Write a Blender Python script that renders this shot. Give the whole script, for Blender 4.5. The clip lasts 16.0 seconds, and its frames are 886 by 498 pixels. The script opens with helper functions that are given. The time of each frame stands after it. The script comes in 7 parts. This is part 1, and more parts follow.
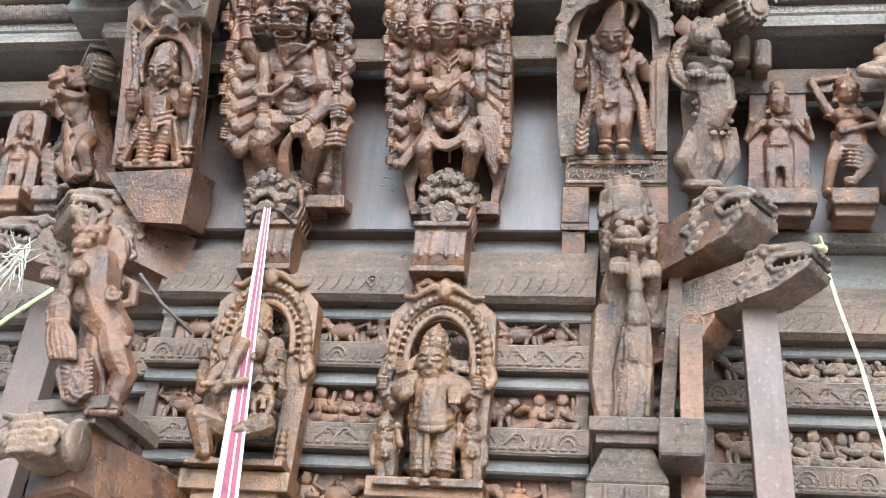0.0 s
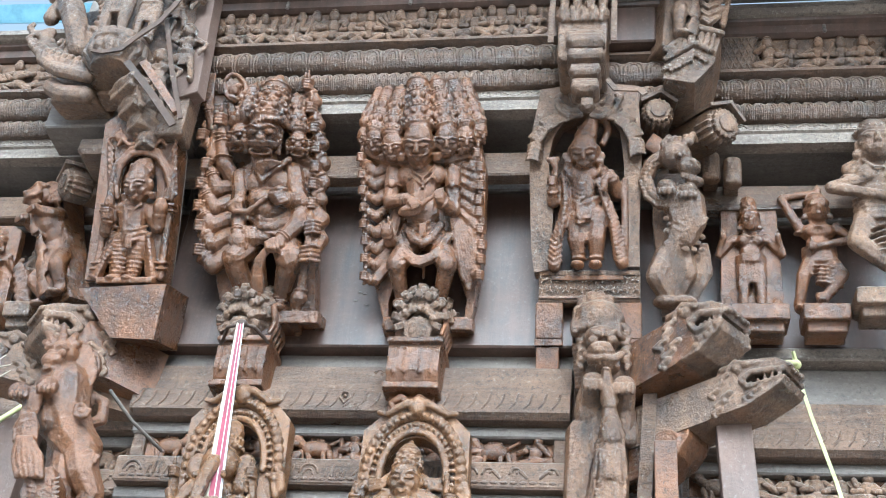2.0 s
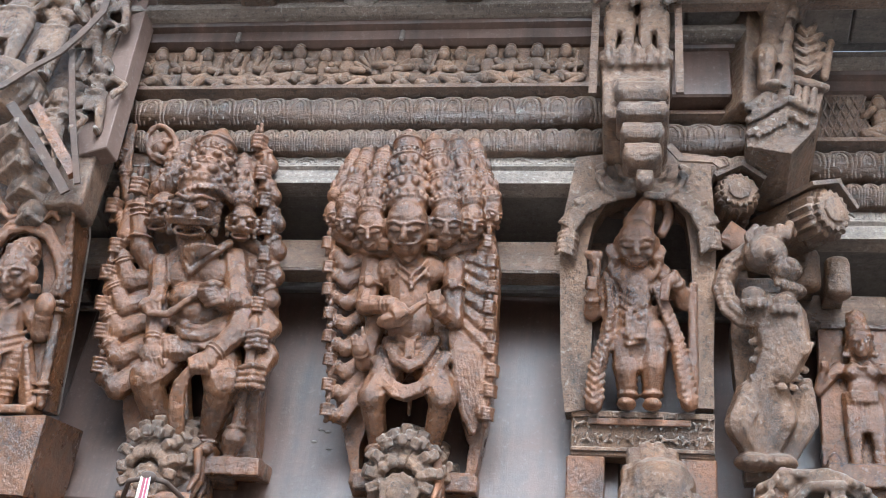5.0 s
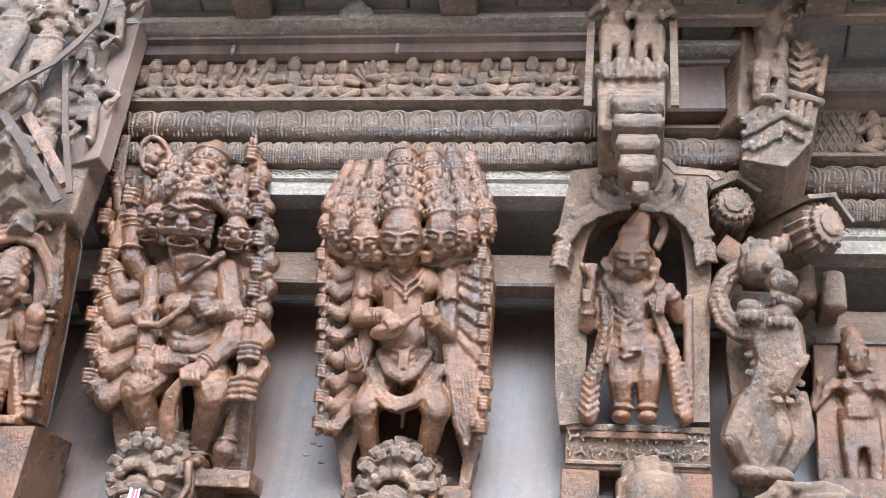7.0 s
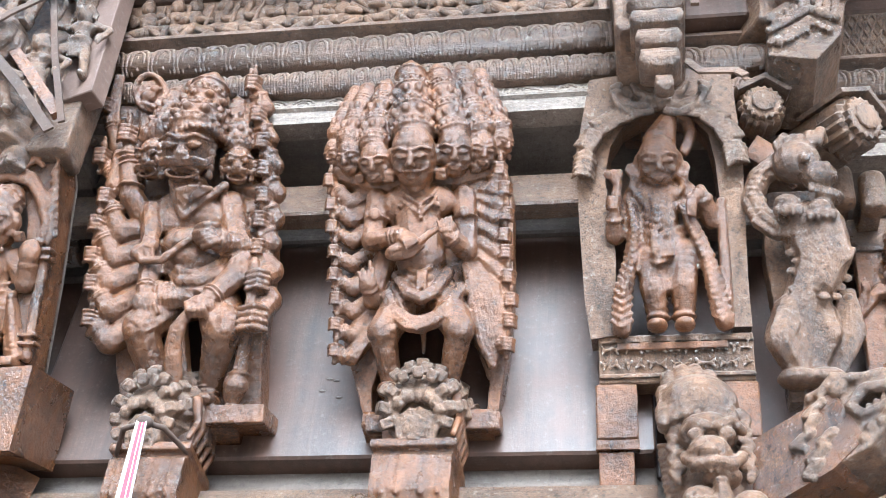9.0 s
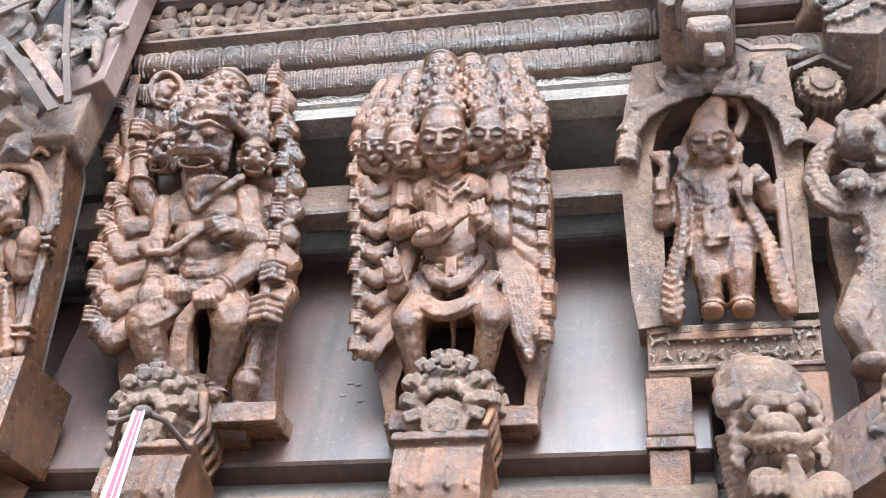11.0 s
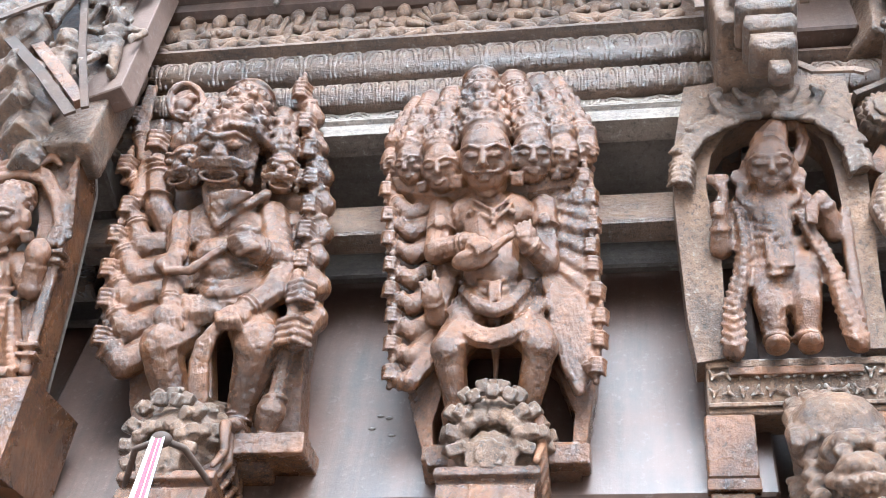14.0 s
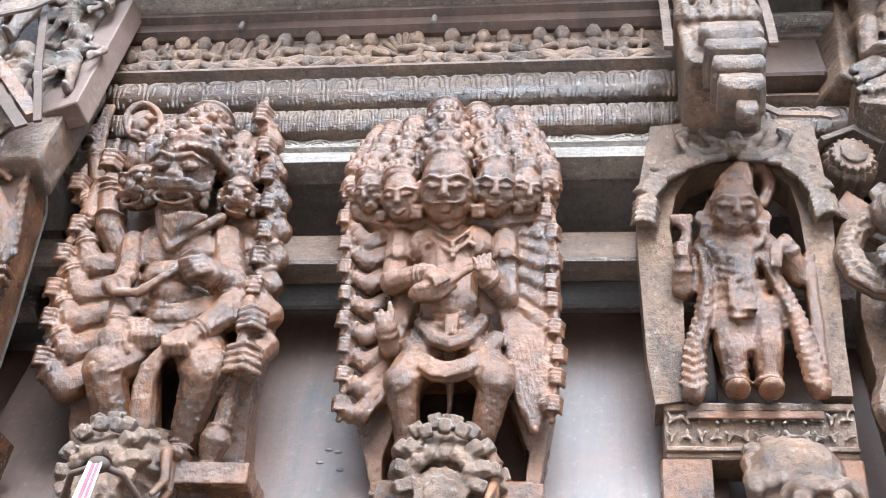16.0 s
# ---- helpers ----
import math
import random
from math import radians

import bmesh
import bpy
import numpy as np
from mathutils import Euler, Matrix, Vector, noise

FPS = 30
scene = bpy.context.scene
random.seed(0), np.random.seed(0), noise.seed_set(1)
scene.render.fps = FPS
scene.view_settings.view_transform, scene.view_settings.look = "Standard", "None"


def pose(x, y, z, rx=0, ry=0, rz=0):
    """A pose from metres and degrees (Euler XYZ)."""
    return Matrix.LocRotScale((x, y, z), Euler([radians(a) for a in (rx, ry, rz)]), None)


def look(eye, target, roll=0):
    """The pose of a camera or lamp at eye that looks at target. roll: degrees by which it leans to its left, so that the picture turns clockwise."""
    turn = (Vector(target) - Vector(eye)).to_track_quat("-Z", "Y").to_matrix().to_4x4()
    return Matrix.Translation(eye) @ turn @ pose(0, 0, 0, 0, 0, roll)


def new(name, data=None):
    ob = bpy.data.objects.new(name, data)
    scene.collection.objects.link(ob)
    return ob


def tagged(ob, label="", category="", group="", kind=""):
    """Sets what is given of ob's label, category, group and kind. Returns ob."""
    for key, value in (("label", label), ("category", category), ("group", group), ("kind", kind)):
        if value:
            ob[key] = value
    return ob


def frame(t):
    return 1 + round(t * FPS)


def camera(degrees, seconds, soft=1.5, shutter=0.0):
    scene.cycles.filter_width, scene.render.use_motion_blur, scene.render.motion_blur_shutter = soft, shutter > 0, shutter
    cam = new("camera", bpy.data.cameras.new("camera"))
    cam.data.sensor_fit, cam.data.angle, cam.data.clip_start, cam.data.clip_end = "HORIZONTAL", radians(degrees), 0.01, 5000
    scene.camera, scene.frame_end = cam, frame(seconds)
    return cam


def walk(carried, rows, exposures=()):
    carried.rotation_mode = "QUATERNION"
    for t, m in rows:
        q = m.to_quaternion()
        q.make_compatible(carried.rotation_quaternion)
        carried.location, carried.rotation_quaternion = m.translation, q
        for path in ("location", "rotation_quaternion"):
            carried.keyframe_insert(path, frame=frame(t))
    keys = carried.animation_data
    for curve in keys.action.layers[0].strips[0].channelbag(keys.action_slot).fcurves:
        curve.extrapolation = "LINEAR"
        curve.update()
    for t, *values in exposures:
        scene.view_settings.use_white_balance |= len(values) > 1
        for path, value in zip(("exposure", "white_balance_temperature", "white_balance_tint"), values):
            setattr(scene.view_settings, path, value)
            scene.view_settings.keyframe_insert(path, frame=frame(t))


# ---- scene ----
cam = camera(37.8, 16.0, soft=0.7)
EXPO = 1.57
EXPOSURES = ((0, -0.08), (1.5, -0.0), (2.5, -0.32), (4.5, -0.3), (7.5, 0.26), (9, 0.36), (16, 0.43))
PATH = [
    (0, (0.656, -3.558, 1.365), (0.308, -1.914, 2.449), 7.0),
    (0.5, (0.653, -3.561, 1.362), (0.306, -1.914, 2.442), 7.0),
    (1, (0.654, -3.552, 1.368), (0.31, -1.915, 2.463), 6.9),
    (1.5, (0.658, -3.559, 1.368), (0.335, -1.966, 2.533), 6.7),
    (2, (0.675, -3.555, 1.369), (0.358, -2.011, 2.6), 6.8),
    (2.5, (0.681, -3.553, 1.36), (0.361, -2.042, 2.63), 7.1),
    (3, (0.69, -3.54, 1.358), (0.358, -2.045, 2.644), 7.5),
    (3.5, (0.697, -3.44, 1.429), (0.345, -1.965, 2.734), 8.3),
    (4, (0.591, -3.087, 1.778), (0.251, -1.618, 3.092), 8.5),
    (4.5, (0.502, -2.797, 2.109), (0.183, -1.32, 3.419), 8.4),
    (5, (0.459, -2.688, 2.232), (0.16, -1.212, 3.548), 8.2),
    (7.5, (0.439, -2.626, 2.187), (0.164, -1.182, 3.544), 8.2),
    (8, (0.371, -2.581, 2.154), (0.138, -1.127, 3.507), 6.9),
    (8.5, (0.35, -2.473, 2.109), (0.128, -1.035, 3.481), 6.0),
    (9, (0.397, -2.29, 2.095), (0.101, -0.906, 3.508), 6.2),
    (9.5, (0.499, -2.136, 2.083), (0.074, -0.838, 3.543), 9.7),
    (12, (0.294, -1.803, 2.032), (-0.016, -0.621, 3.616), 8.6),
    (12.5, (0.34, -1.807, 2.04), (0.004, -0.637, 3.626), 9.6),
    (13, (0.352, -1.797, 2.028), (0.009, -0.636, 3.62), 10.0),
    (13.5, (0.28, -1.787, 2.029), (-0.048, -0.633, 3.629), 9.4),
    (14, (0.191, -1.712, 2.131), (-0.108, -0.58, 3.752), 9.6),
    (14.5, (0.174, -1.683, 2.169), (-0.104, -0.57, 3.807), 9.8),
    (15, (0.185, -1.682, 2.167), (-0.063, -0.593, 3.826), 9.8),
    (15.5, (0.189, -1.662, 2.161), (-0.049, -0.583, 3.829), 9.8),
    (16, (0.191, -1.649, 2.161), (-0.049, -0.574, 3.831), 9.9),
]
walk(cam, [(t, look(eye, target, roll)) for t, eye, target, roll in PATH], [(t, EXPO + e, 4830 if t < 4 else 4930, -6 if t < 4 else -1) for t, e in EXPOSURES])

# ---- light: bright overcast sky over a street ----
world = bpy.data.worlds.new("overcast_sky")
scene.world = world
world.use_nodes = True
wn = world.node_tree
sky = wn.nodes.new("ShaderNodeTexSky")
sky.sky_type, sky.sun_disc = "NISHITA", False
sky.sun_elevation, sky.sun_rotation = radians(32), radians(170)
sky.dust_density, sky.air_density, sky.ozone_density = 7.0, 1.0, 0.5
wn.nodes["Background"].inputs["Strength"].default_value = 0.15
pale = wn.nodes.new("ShaderNodeHueSaturation")
pale.inputs["Saturation"].default_value = 0.22
wn.links.new(sky.outputs["Color"], pale.inputs["Color"])
wn.links.new(pale.outputs["Color"], wn.nodes["Background"].inputs["Color"])
sun_data = bpy.data.lights.new("sun", "SUN")
sun_data.energy, sun_data.angle, sun_data.color = 0.95, radians(34), (1.0, 0.97, 0.93)
sun = new("sun", sun_data)
sun.matrix_world = look((0.5, -3.0, 5.9), (0, 0, 4.0))


# ---- materials ----
def material(name, dark, light, rough=0.45, grain=(6, 6, 40), dust=0.3, bump=0.35, coat=0.0, dust_colour=(0.48, 0.44, 0.39), chisel=1.0, rub=0.0):
    """Carved timber: long grain, blotches, pale settled dust, chips, chisel marks and fine relief."""
    m = bpy.data.materials.new(name)
    m.use_nodes = True
    n, l = m.node_tree.nodes, m.node_tree.links
    b = n["Principled BSDF"]
    co = n.new("ShaderNodeTexCoord")
    info = n.new("ShaderNodeObjectInfo")
    shift = n.new("ShaderNodeVectorMath")
    shift.operation = "ADD"
    l.new(co.outputs["Object"], shift.inputs[0])
    l.new(info.outputs["Random"], shift.inputs[1])
    vec = shift.outputs[0]
    mp = n.new("ShaderNodeMapping")
    mp.inputs["Scale"].default_value = grain
    l.new(vec, mp.inputs["Vector"])

    def noise_tex(scale, detail, v, rough_=0.6):
        t = n.new("ShaderNodeTexNoise")
        t.inputs["Scale"].default_value, t.inputs["Detail"].default_value, t.inputs["Roughness"].default_value = scale, detail, rough_
        l.new(v, t.inputs["Vector"])
        return t.outputs["Fac"]

    def span(src, a, c, lo, hi):
        r = n.new("ShaderNodeMapRange")
        for i, v in enumerate((a, c, lo, hi)):
            r.inputs[i + 1].default_value = v
        l.new(src, r.inputs[0])
        return r.outputs[0]

    def calc(op, a, c):
        x = n.new("ShaderNodeMath")
        x.operation, x.use_clamp = op, False
        for i, v in enumerate((a, c)):
            if isinstance(v, (int, float)):
                x.inputs[i].default_value = v
            else:
                l.new(v, x.inputs[i])
        return x.outputs[0]

    def mix(fac, a, c):
        x = n.new("ShaderNodeMix")
        x.data_type = "RGBA"
        for sock, v in ((x.inputs[0], fac), (x.inputs[6], a), (x.inputs[7], c)):
            if isinstance(v, tuple):
                sock.default_value = (*v, 1)
            else:
                l.new(v, sock)
        return x.outputs[2]

    fine = noise_tex(1.0, 8, mp.outputs[0])
    blot = noise_tex(4.0, 6, vec)
    chip = noise_tex(70.0, 7, vec, 0.72)
    grit = noise_tex(240.0, 3, vec, 0.7)
    fleck = noise_tex(9.0, 6, mp.outputs[0], 0.75)
    cell = n.new("ShaderNodeTexVoronoi")
    cell.inputs["Scale"].default_value = 70.0
    l.new(vec, cell.inputs["Vector"])
    base = mix(span(fine, 0.3, 0.72, 0.0, 1.0), dark, light)
    base = mix(span(blot, 0.45, 0.68, 0.0, 0.55), base, tuple(min(1, v * 1.5) for v in light))
    base = mix(span(blot, 0.42, 0.30, 0.0, 0.4), base, tuple(v * 0.6 for v in dark))
    # Dark pits between the tool marks: fine crevice shade put into the colour.
    base = mix(span(chip, 0.47, 0.36, 0.0, 0.75 * min(1.0, bump * 1.4)), base, tuple(v * 0.35 for v in dark))
    base = mix(span(grit, 0.42, 0.30, 0.0, 0.8 * min(1.0, bump * 1.4)), base, tuple(v * 0.4 for v in dark))
    base = mix(span(grit, 0.60, 0.72, 0.0, 0.8 * min(1.0, bump * 1.4)), base, tuple(min(1, v * 1.7) for v in light))
    # Settled dust lies on what faces the sky, broken up by blotches and worn off in chips.
    geo = n.new("ShaderNodeNewGeometry")
    sep = n.new("ShaderNodeSeparateXYZ")
    l.new(geo.outputs["Normal"], sep.inputs[0])
    up = span(sep.outputs[2], 0.35, 1.0, 0.0, dust * 1.4)
    up = calc("MULTIPLY", up, span(blot, 0.3, 0.6, 0.55, 1.15))
    flakes = span(chip, 0.57, 0.66, 0.0, dust * 1.3)
    # Raised edges are rubbed pale.
    rubbed = span(geo.outputs["Pointiness"], 0.545, 0.62, 0.0, rub)
    streaks = span(fleck, 0.57, 0.72, 0.0, dust * 0.5)
    wear = calc("MINIMUM", calc("ADD", calc("ADD", calc("ADD", up, flakes), streaks), rubbed), 0.85)
    l.new(mix(wear, base, dust_colour), b.inputs["Base Color"])
    l.new(calc("ADD", span(blot, 0.3, 0.7, rough - 0.1, rough + 0.14), calc("MULTIPLY", wear, 0.25)), b.inputs["Roughness"])
    b.inputs["Coat Weight"].default_value = coat
    b.inputs["Coat Roughness"].default_value = 0.13
    b.inputs["Specular IOR Level"].default_value = 0.6
    bp = n.new("ShaderNodeBump")
    bp.inputs["Strength"].default_value, bp.inputs["Distance"].default_value = bump, 0.014
    h = calc("ADD", calc("MULTIPLY", fine, 0.7), calc("MULTIPLY", chip, 0.75))
    h = calc("ADD", h, calc("MULTIPLY", fleck, 0.35))
    h = calc("ADD", h, calc("MULTIPLY", grit, 0.12))
    h = calc("ADD", h, calc("MULTIPLY", cell.outputs["Distance"], 0.16 * chisel))
    l.new(h, bp.inputs["Height"])
    l.new(bp.outputs[0], b.inputs["Normal"])
    l.new(bp.outputs[0], b.inputs["Coat Normal"])
    return m


CARVED_LOOK = ((0.034, 0.0125, 0.0042), (0.185, 0.071, 0.0235), 0.29, (16, 16, 9), 0.08, 0.58, 0.18)
GOLDEN_LOOK = ((0.048, 0.020, 0.006), (0.205, 0.088, 0.028), 0.28, (16, 16, 9), 0.08, 0.58, 0.22)
GREYED_LOOK = ((0.045, 0.0225, 0.0115), (0.205, 0.108, 0.056), 0.34, (16, 16, 9), 0.24, 0.75, 0.2)
CARVED, GOLDEN, GREYED = (material(name, *look_) for name, look_ in (("varnished_wood", CARVED_LOOK), ("honey_varnished_wood", GOLDEN_LOOK), ("weathered_wood", GREYED_LOOK)))
WEATHERED_LOOK = ((0.040, 0.018, 0.008), (0.19, 0.092, 0.042), 0.33, (16, 16, 9), 0.2, 0.7, 0.2)
WEATHERED = material("half_weathered_wood", *WEATHERED_LOOK)
# The same timbers where hands, ropes and rain have rubbed the ridges of the carving.
WORN = {CARVED: material("varnished_carving", *CARVED_LOOK, rub=0.22), GOLDEN: material("honey_varnished_carving", *GOLDEN_LOOK, rub=0.22), WEATHERED: material("half_weathered_carving", *WEATHERED_LOOK, rub=0.4), GREYED: material("weathered_carving", *GREYED_LOOK, rub=0.6)}
BEAM = material("weathered_beam", (0.050, 0.0255, 0.0135), (0.16, 0.086, 0.047), 0.34, (4, 30, 40), 0.2, 0.7, 0.3)
PALE = material("pale_weathered_beam", (0.09, 0.06, 0.043), (0.23, 0.17, 0.128), 0.52, (3, 30, 40), 0.4, 0.6, 0.05)
PANEL = material("varnished_panel", (0.034, 0.017, 0.010), (0.09, 0.047, 0.031), 0.46, (26, 14, 1.6), 0.06, 0.12, 0.03, chisel=0.1)
DARK = material("old_dark_timber", (0.075, 0.055, 0.044), (0.16, 0.12, 0.095), 0.6, (5, 30, 40), 0.15, 0.4)
PLANK = material("painted_post", (0.085, 0.046, 0.031), (0.135, 0.078, 0.055), 0.68, (20, 20, 3), 0.12, 0.2, 0.0, chisel=0.1)
STRAP_IRON = material("rusted_iron_strap", (0.034, 0.019, 0.012), (0.075, 0.04, 0.025), 0.82, (20, 20, 20), 0.1, 0.2)
CREAM = material("cream_cloth", (0.36, 0.29, 0.21), (0.46, 0.38, 0.29), 0.8, (60, 60, 60), 0.0, 0.2)
WINE = material("wine_red_cloth", (0.15, 0.022, 0.036), (0.22, 0.04, 0.06), 0.8, (60, 60, 60), 0.0, 0.2)
WHITE = material("white_cloth", (0.36, 0.32, 0.30), (0.5, 0.46, 0.44), 0.8, (60, 60, 60), 0.0, 0.2)
YELLOW = material("pale_yellow_ribbon", (0.30, 0.27, 0.10), (0.40, 0.37, 0.17), 0.6, (30, 30, 60), 0.0, 0.3)
GROUND = material("worn_street", (0.21, 0.185, 0.16), (0.36, 0.325, 0.285), 0.85, (3, 3, 3), 0.1, 0.4)
STEEL_YELLOW = material("yellow_painted_steel", (0.62, 0.45, 0.03), (0.75, 0.56, 0.06), 0.4, (8, 8, 8), 0.05, 0.1)
STEEL_BLUE = material("blue_painted_steel", (0.13, 0.26, 0.33), (0.2, 0.34, 0.42), 0.4, (8, 8, 8), 0.05, 0.1)


PANEL.node_tree.nodes["Principled BSDF"].inputs["Specular IOR Level"].default_value = 0.42


# ---- carving tools ----
def sphere_template(seg=14, rings=9):
    v, f = [(0, 0, 1)], []
    for i in range(1, rings):
        a = math.pi * i / rings
        v += [(math.sin(a) * math.cos(2 * math.pi * j / seg), math.sin(a) * math.sin(2 * math.pi * j / seg), math.cos(a)) for j in range(seg)]
    v.append((0, 0, -1))
    f += [(0, 1 + j, 1 + (j + 1) % seg) for j in range(seg)]
    for i in range(rings - 2):
        a = 1 + i * seg
        f += [(a + j, a + seg + j, a + seg + (j + 1) % seg, a + (j + 1) % seg) for j in range(seg)]
    a = 1 + (rings - 2) * seg
    f += [(a + j, len(v) - 1, a + (j + 1) % seg) for j in range(seg)]
    return np.array(v), f


TOOL_MARKS = bpy.data.textures.new("tool_marks", "CLOUDS")
TOOL_MARKS.noise_scale, TOOL_MARKS.noise_depth = 0.03, 2
CHIPS = bpy.data.textures.new("chips", "VORONOI")
CHIPS.noise_scale = 0.016
BALL, BALL_F = sphere_template()
SMALL, SMALL_F = sphere_template(8, 6)


class Carve:
    """Gathers simple solids and turns them into one mesh. x to the right, -y to the front, z up."""

    def __init__(self):
        self.v, self.f, self.n = [], [], 0

    def add(self, v, f):
        self.v.append(np.asarray(v, float))
        self.f += [tuple(i + self.n for i in q) for q in f]
        self.n += len(v)
        return self

    def ball(self, c, r, rot=(0, 0, 0), small=False):
        r = (r, r, r) if isinstance(r, (int, float)) else r
        t, f = (SMALL, SMALL_F) if small else (BALL, BALL_F)
        m = np.array(Euler([radians(a) for a in rot]).to_matrix())
        return self.add((t * np.array(r)) @ m.T + np.array(c), f)

    def limb(self, a, b, ra, rb=None, flat=1.0, seg=10):
        rb = ra if rb is None else rb
        a, b = np.array(a, float), np.array(b, float)
        d = b - a
        ln = np.linalg.norm(d) + 1e-9
        d /= ln
        s = np.cross(d, (0, 1, 0) if abs(d[1]) < 0.9 else (1, 0, 0))
        s /= np.linalg.norm(s)
        u = np.cross(s, d)
        rows = [(a - d * ra * 0.8, ra * 0.45), (a - d * ra * 0.35, ra * 0.9), (a, ra), (a + (b - a) * 0.5, (ra + rb) / 2), (b, rb), (b + d * rb * 0.35, rb * 0.9), (b + d * rb * 0.8, rb * 0.45)]
        v = [p + r * (math.cos(2 * math.pi * k / seg) * s + flat * math.sin(2 * math.pi * k / seg) * u) for p, r in rows for k in range(seg)]
        f = [(i * seg + k, i * seg + (k + 1) % seg, (i + 1) * seg + (k + 1) % seg, (i + 1) * seg + k) for i in range(len(rows) - 1) for k in range(seg)]
        f += [tuple(range(seg))[::-1], tuple((len(rows) - 1) * seg + k for k in range(seg))]
        return self.add(v, f)

    def path(self, pts, r, r_end=None):
        r_end = r if r_end is None else r_end
        for i in range(len(pts) - 1):
            k, k2 = i / (len(pts) - 1), (i + 1) / (len(pts) - 1)
            self.limb(pts[i], pts[i + 1], r + (r_end - r) * k, r + (r_end - r) * k2, seg=8)
        return self

    def beads(self, pts, r, gap=1.5):
        pts = [np.array(p, float) for p in pts]
        for a, b in zip(pts, pts[1:]):
            k = max(1, int(np.linalg.norm(b - a) / (r * gap)))
            for i in range(k):
                self.ball(a + (b - a) * i / k, r, small=True)
        return self

    def box(self, c, h, rot=(0, 0, 0), bevel=0.12, taper=1.0):
        """A block with eased edges; h: half sizes; taper: how much wider the top is."""
        b = min(h) * bevel
        v = []
        for z, k in ((-h[2], 1.0), (-h[2] + b, 1.0), (h[2] - b, taper), (h[2], taper)):
            inset = b if abs(z) == h[2] else 0
            x, y = h[0] * k - inset, h[1] - inset
            e = b * 0.7
            v += [(x, -y + e, z), (x, y - e, z), (x - e, y, z), (-x + e, y, z), (-x, y - e, z), (-x, -y + e, z), (-x + e, -y, z), (x - e, -y, z)]
        f = [tuple(range(8))[::-1], tuple(range(24, 32))] + [(i * 8 + k, i * 8 + (k + 1) % 8, i * 8 + 8 + (k + 1) % 8, i * 8 + 8 + k) for i in range(3) for k in range(8)]
        m = np.array(Euler([radians(a) for a in rot]).to_matrix())
        return self.add(np.array(v) @ m.T + np.array(c), f)

    def disc(self, c, r, thick, axis=1, ridges=0, seg=24, depth=0.12):
        """A round block along an axis, its rim ribbed where ridges is given."""
        seg = ridges * 2 if ridges else seg
        rows = ((-thick, 0.9), (-thick * 0.8, 1.0), (thick * 0.8, 1.0), (thick, 0.9))
        v = []
        for d, k in rows:
            for j in range(seg):
                a = 2 * math.pi * j / seg
                rr = r * k * (1 - depth * (j % 2 if ridges else 0))
                p = [rr * math.cos(a), rr * math.sin(a)]
                p.insert(axis, d)
                v.append(np.array(p) + np.array(c))
        f = [(i * seg + k, i * seg + (k + 1) % seg, (i + 1) * seg + (k + 1) % seg, (i + 1) * seg + k) for i in range(3) for k in range(seg)]
        f += [tuple(range(seg)), tuple(3 * seg + k for k in range(seg))[::-1]]
        return self.add(v, f)

    def prism(self, outline, y0, y1):
        """An outline in x and z, sawn from a board between y0 (front) and y1."""
        k = len(outline)
        v = [(x, y0, z) for x, z in outline] + [(x, y1, z) for x, z in outline]
        f = [tuple(range(k)), tuple(range(k, 2 * k))[::-1]] + [(i, i + k, (i + 1) % k + k, (i + 1) % k) for i in range(k)]
        return self.add(v, f)

    def sweep(self, profile, x0, x1):
        """A moulding: a profile in y and z, run along x."""
        k = len(profile)
        v = [(x0, y, z) for y, z in profile] + [(x1, y, z) for y, z in profile]
        f = [tuple(range(k)), tuple(range(k, 2 * k))[::-1]] + [(i, (i + 1) % k, (i + 1) % k + k, i + k) for i in range(k)]
        return self.add(v, f)

    def wide(self, k):
        for v in self.v:
            v[:, 0] *= k
        return self

    def mesh(self, name):
        me = bpy.data.meshes.new(name)
        me.from_pydata(np.concatenate(self.v).tolist(), [], self.f)
        bm = bmesh.new()
        bm.from_mesh(me)
        bmesh.ops.recalc_face_normals(bm, faces=bm.faces)
        bm.to_mesh(me)
        bm.free()
        return me

    def put(self, name, mat, m=None, parent=None, voxel=0.0, smooth=True, label="", category="", group="", kind=""):
        ob = new(name, self.mesh(name))
        ob.data.materials.append(WORN.get(mat, mat) if voxel else mat)
        if smooth:
            ob.data.shade_smooth()
        if voxel:
            re = ob.modifiers.new("blend", "REMESH")
            re.mode, re.voxel_size, re.use_smooth_shade = "VOXEL", voxel, True
            for tex, strength in ((TOOL_MARKS, 0.0035), (CHIPS, 0.0022)):
                dm = ob.modifiers.new("tool_marks", "DISPLACE")
                dm.texture, dm.strength, dm.mid_level, dm.texture_coords = tex, strength, 0.5, "LOCAL"
        if parent:
            ob.parent = parent
        if m is not None:
            ob.matrix_local = m
        return tagged(ob, label, category, group, kind)


def thing(name, m, label, category, group="", kind=""):
    ob = new(name)
    ob.empty_display_size = 0.05
    ob.matrix_world = m
    return tagged(ob, label, category, group, kind)


def arc(cx, cz, rx, rz, a0, a1, k, y=0.0):
    return [(cx + rx * math.cos(radians(a0 + (a1 - a0) * i / k)), y, cz + rz * math.sin(radians(a0 + (a1 - a0) * i / k))) for i in range(k + 1)]


LEAN = 21.3


def on_board(x, z, out=0.0, rz=0.0, lean=LEAN):
    """A pose on the leaning front of the figures' boards, whose foot is at y = -0.05 and z = 3.95."""
    y = -0.05 - 0.39 * (z - 3.95) - out
    return pose(x, y, z, lean, 0, rz)


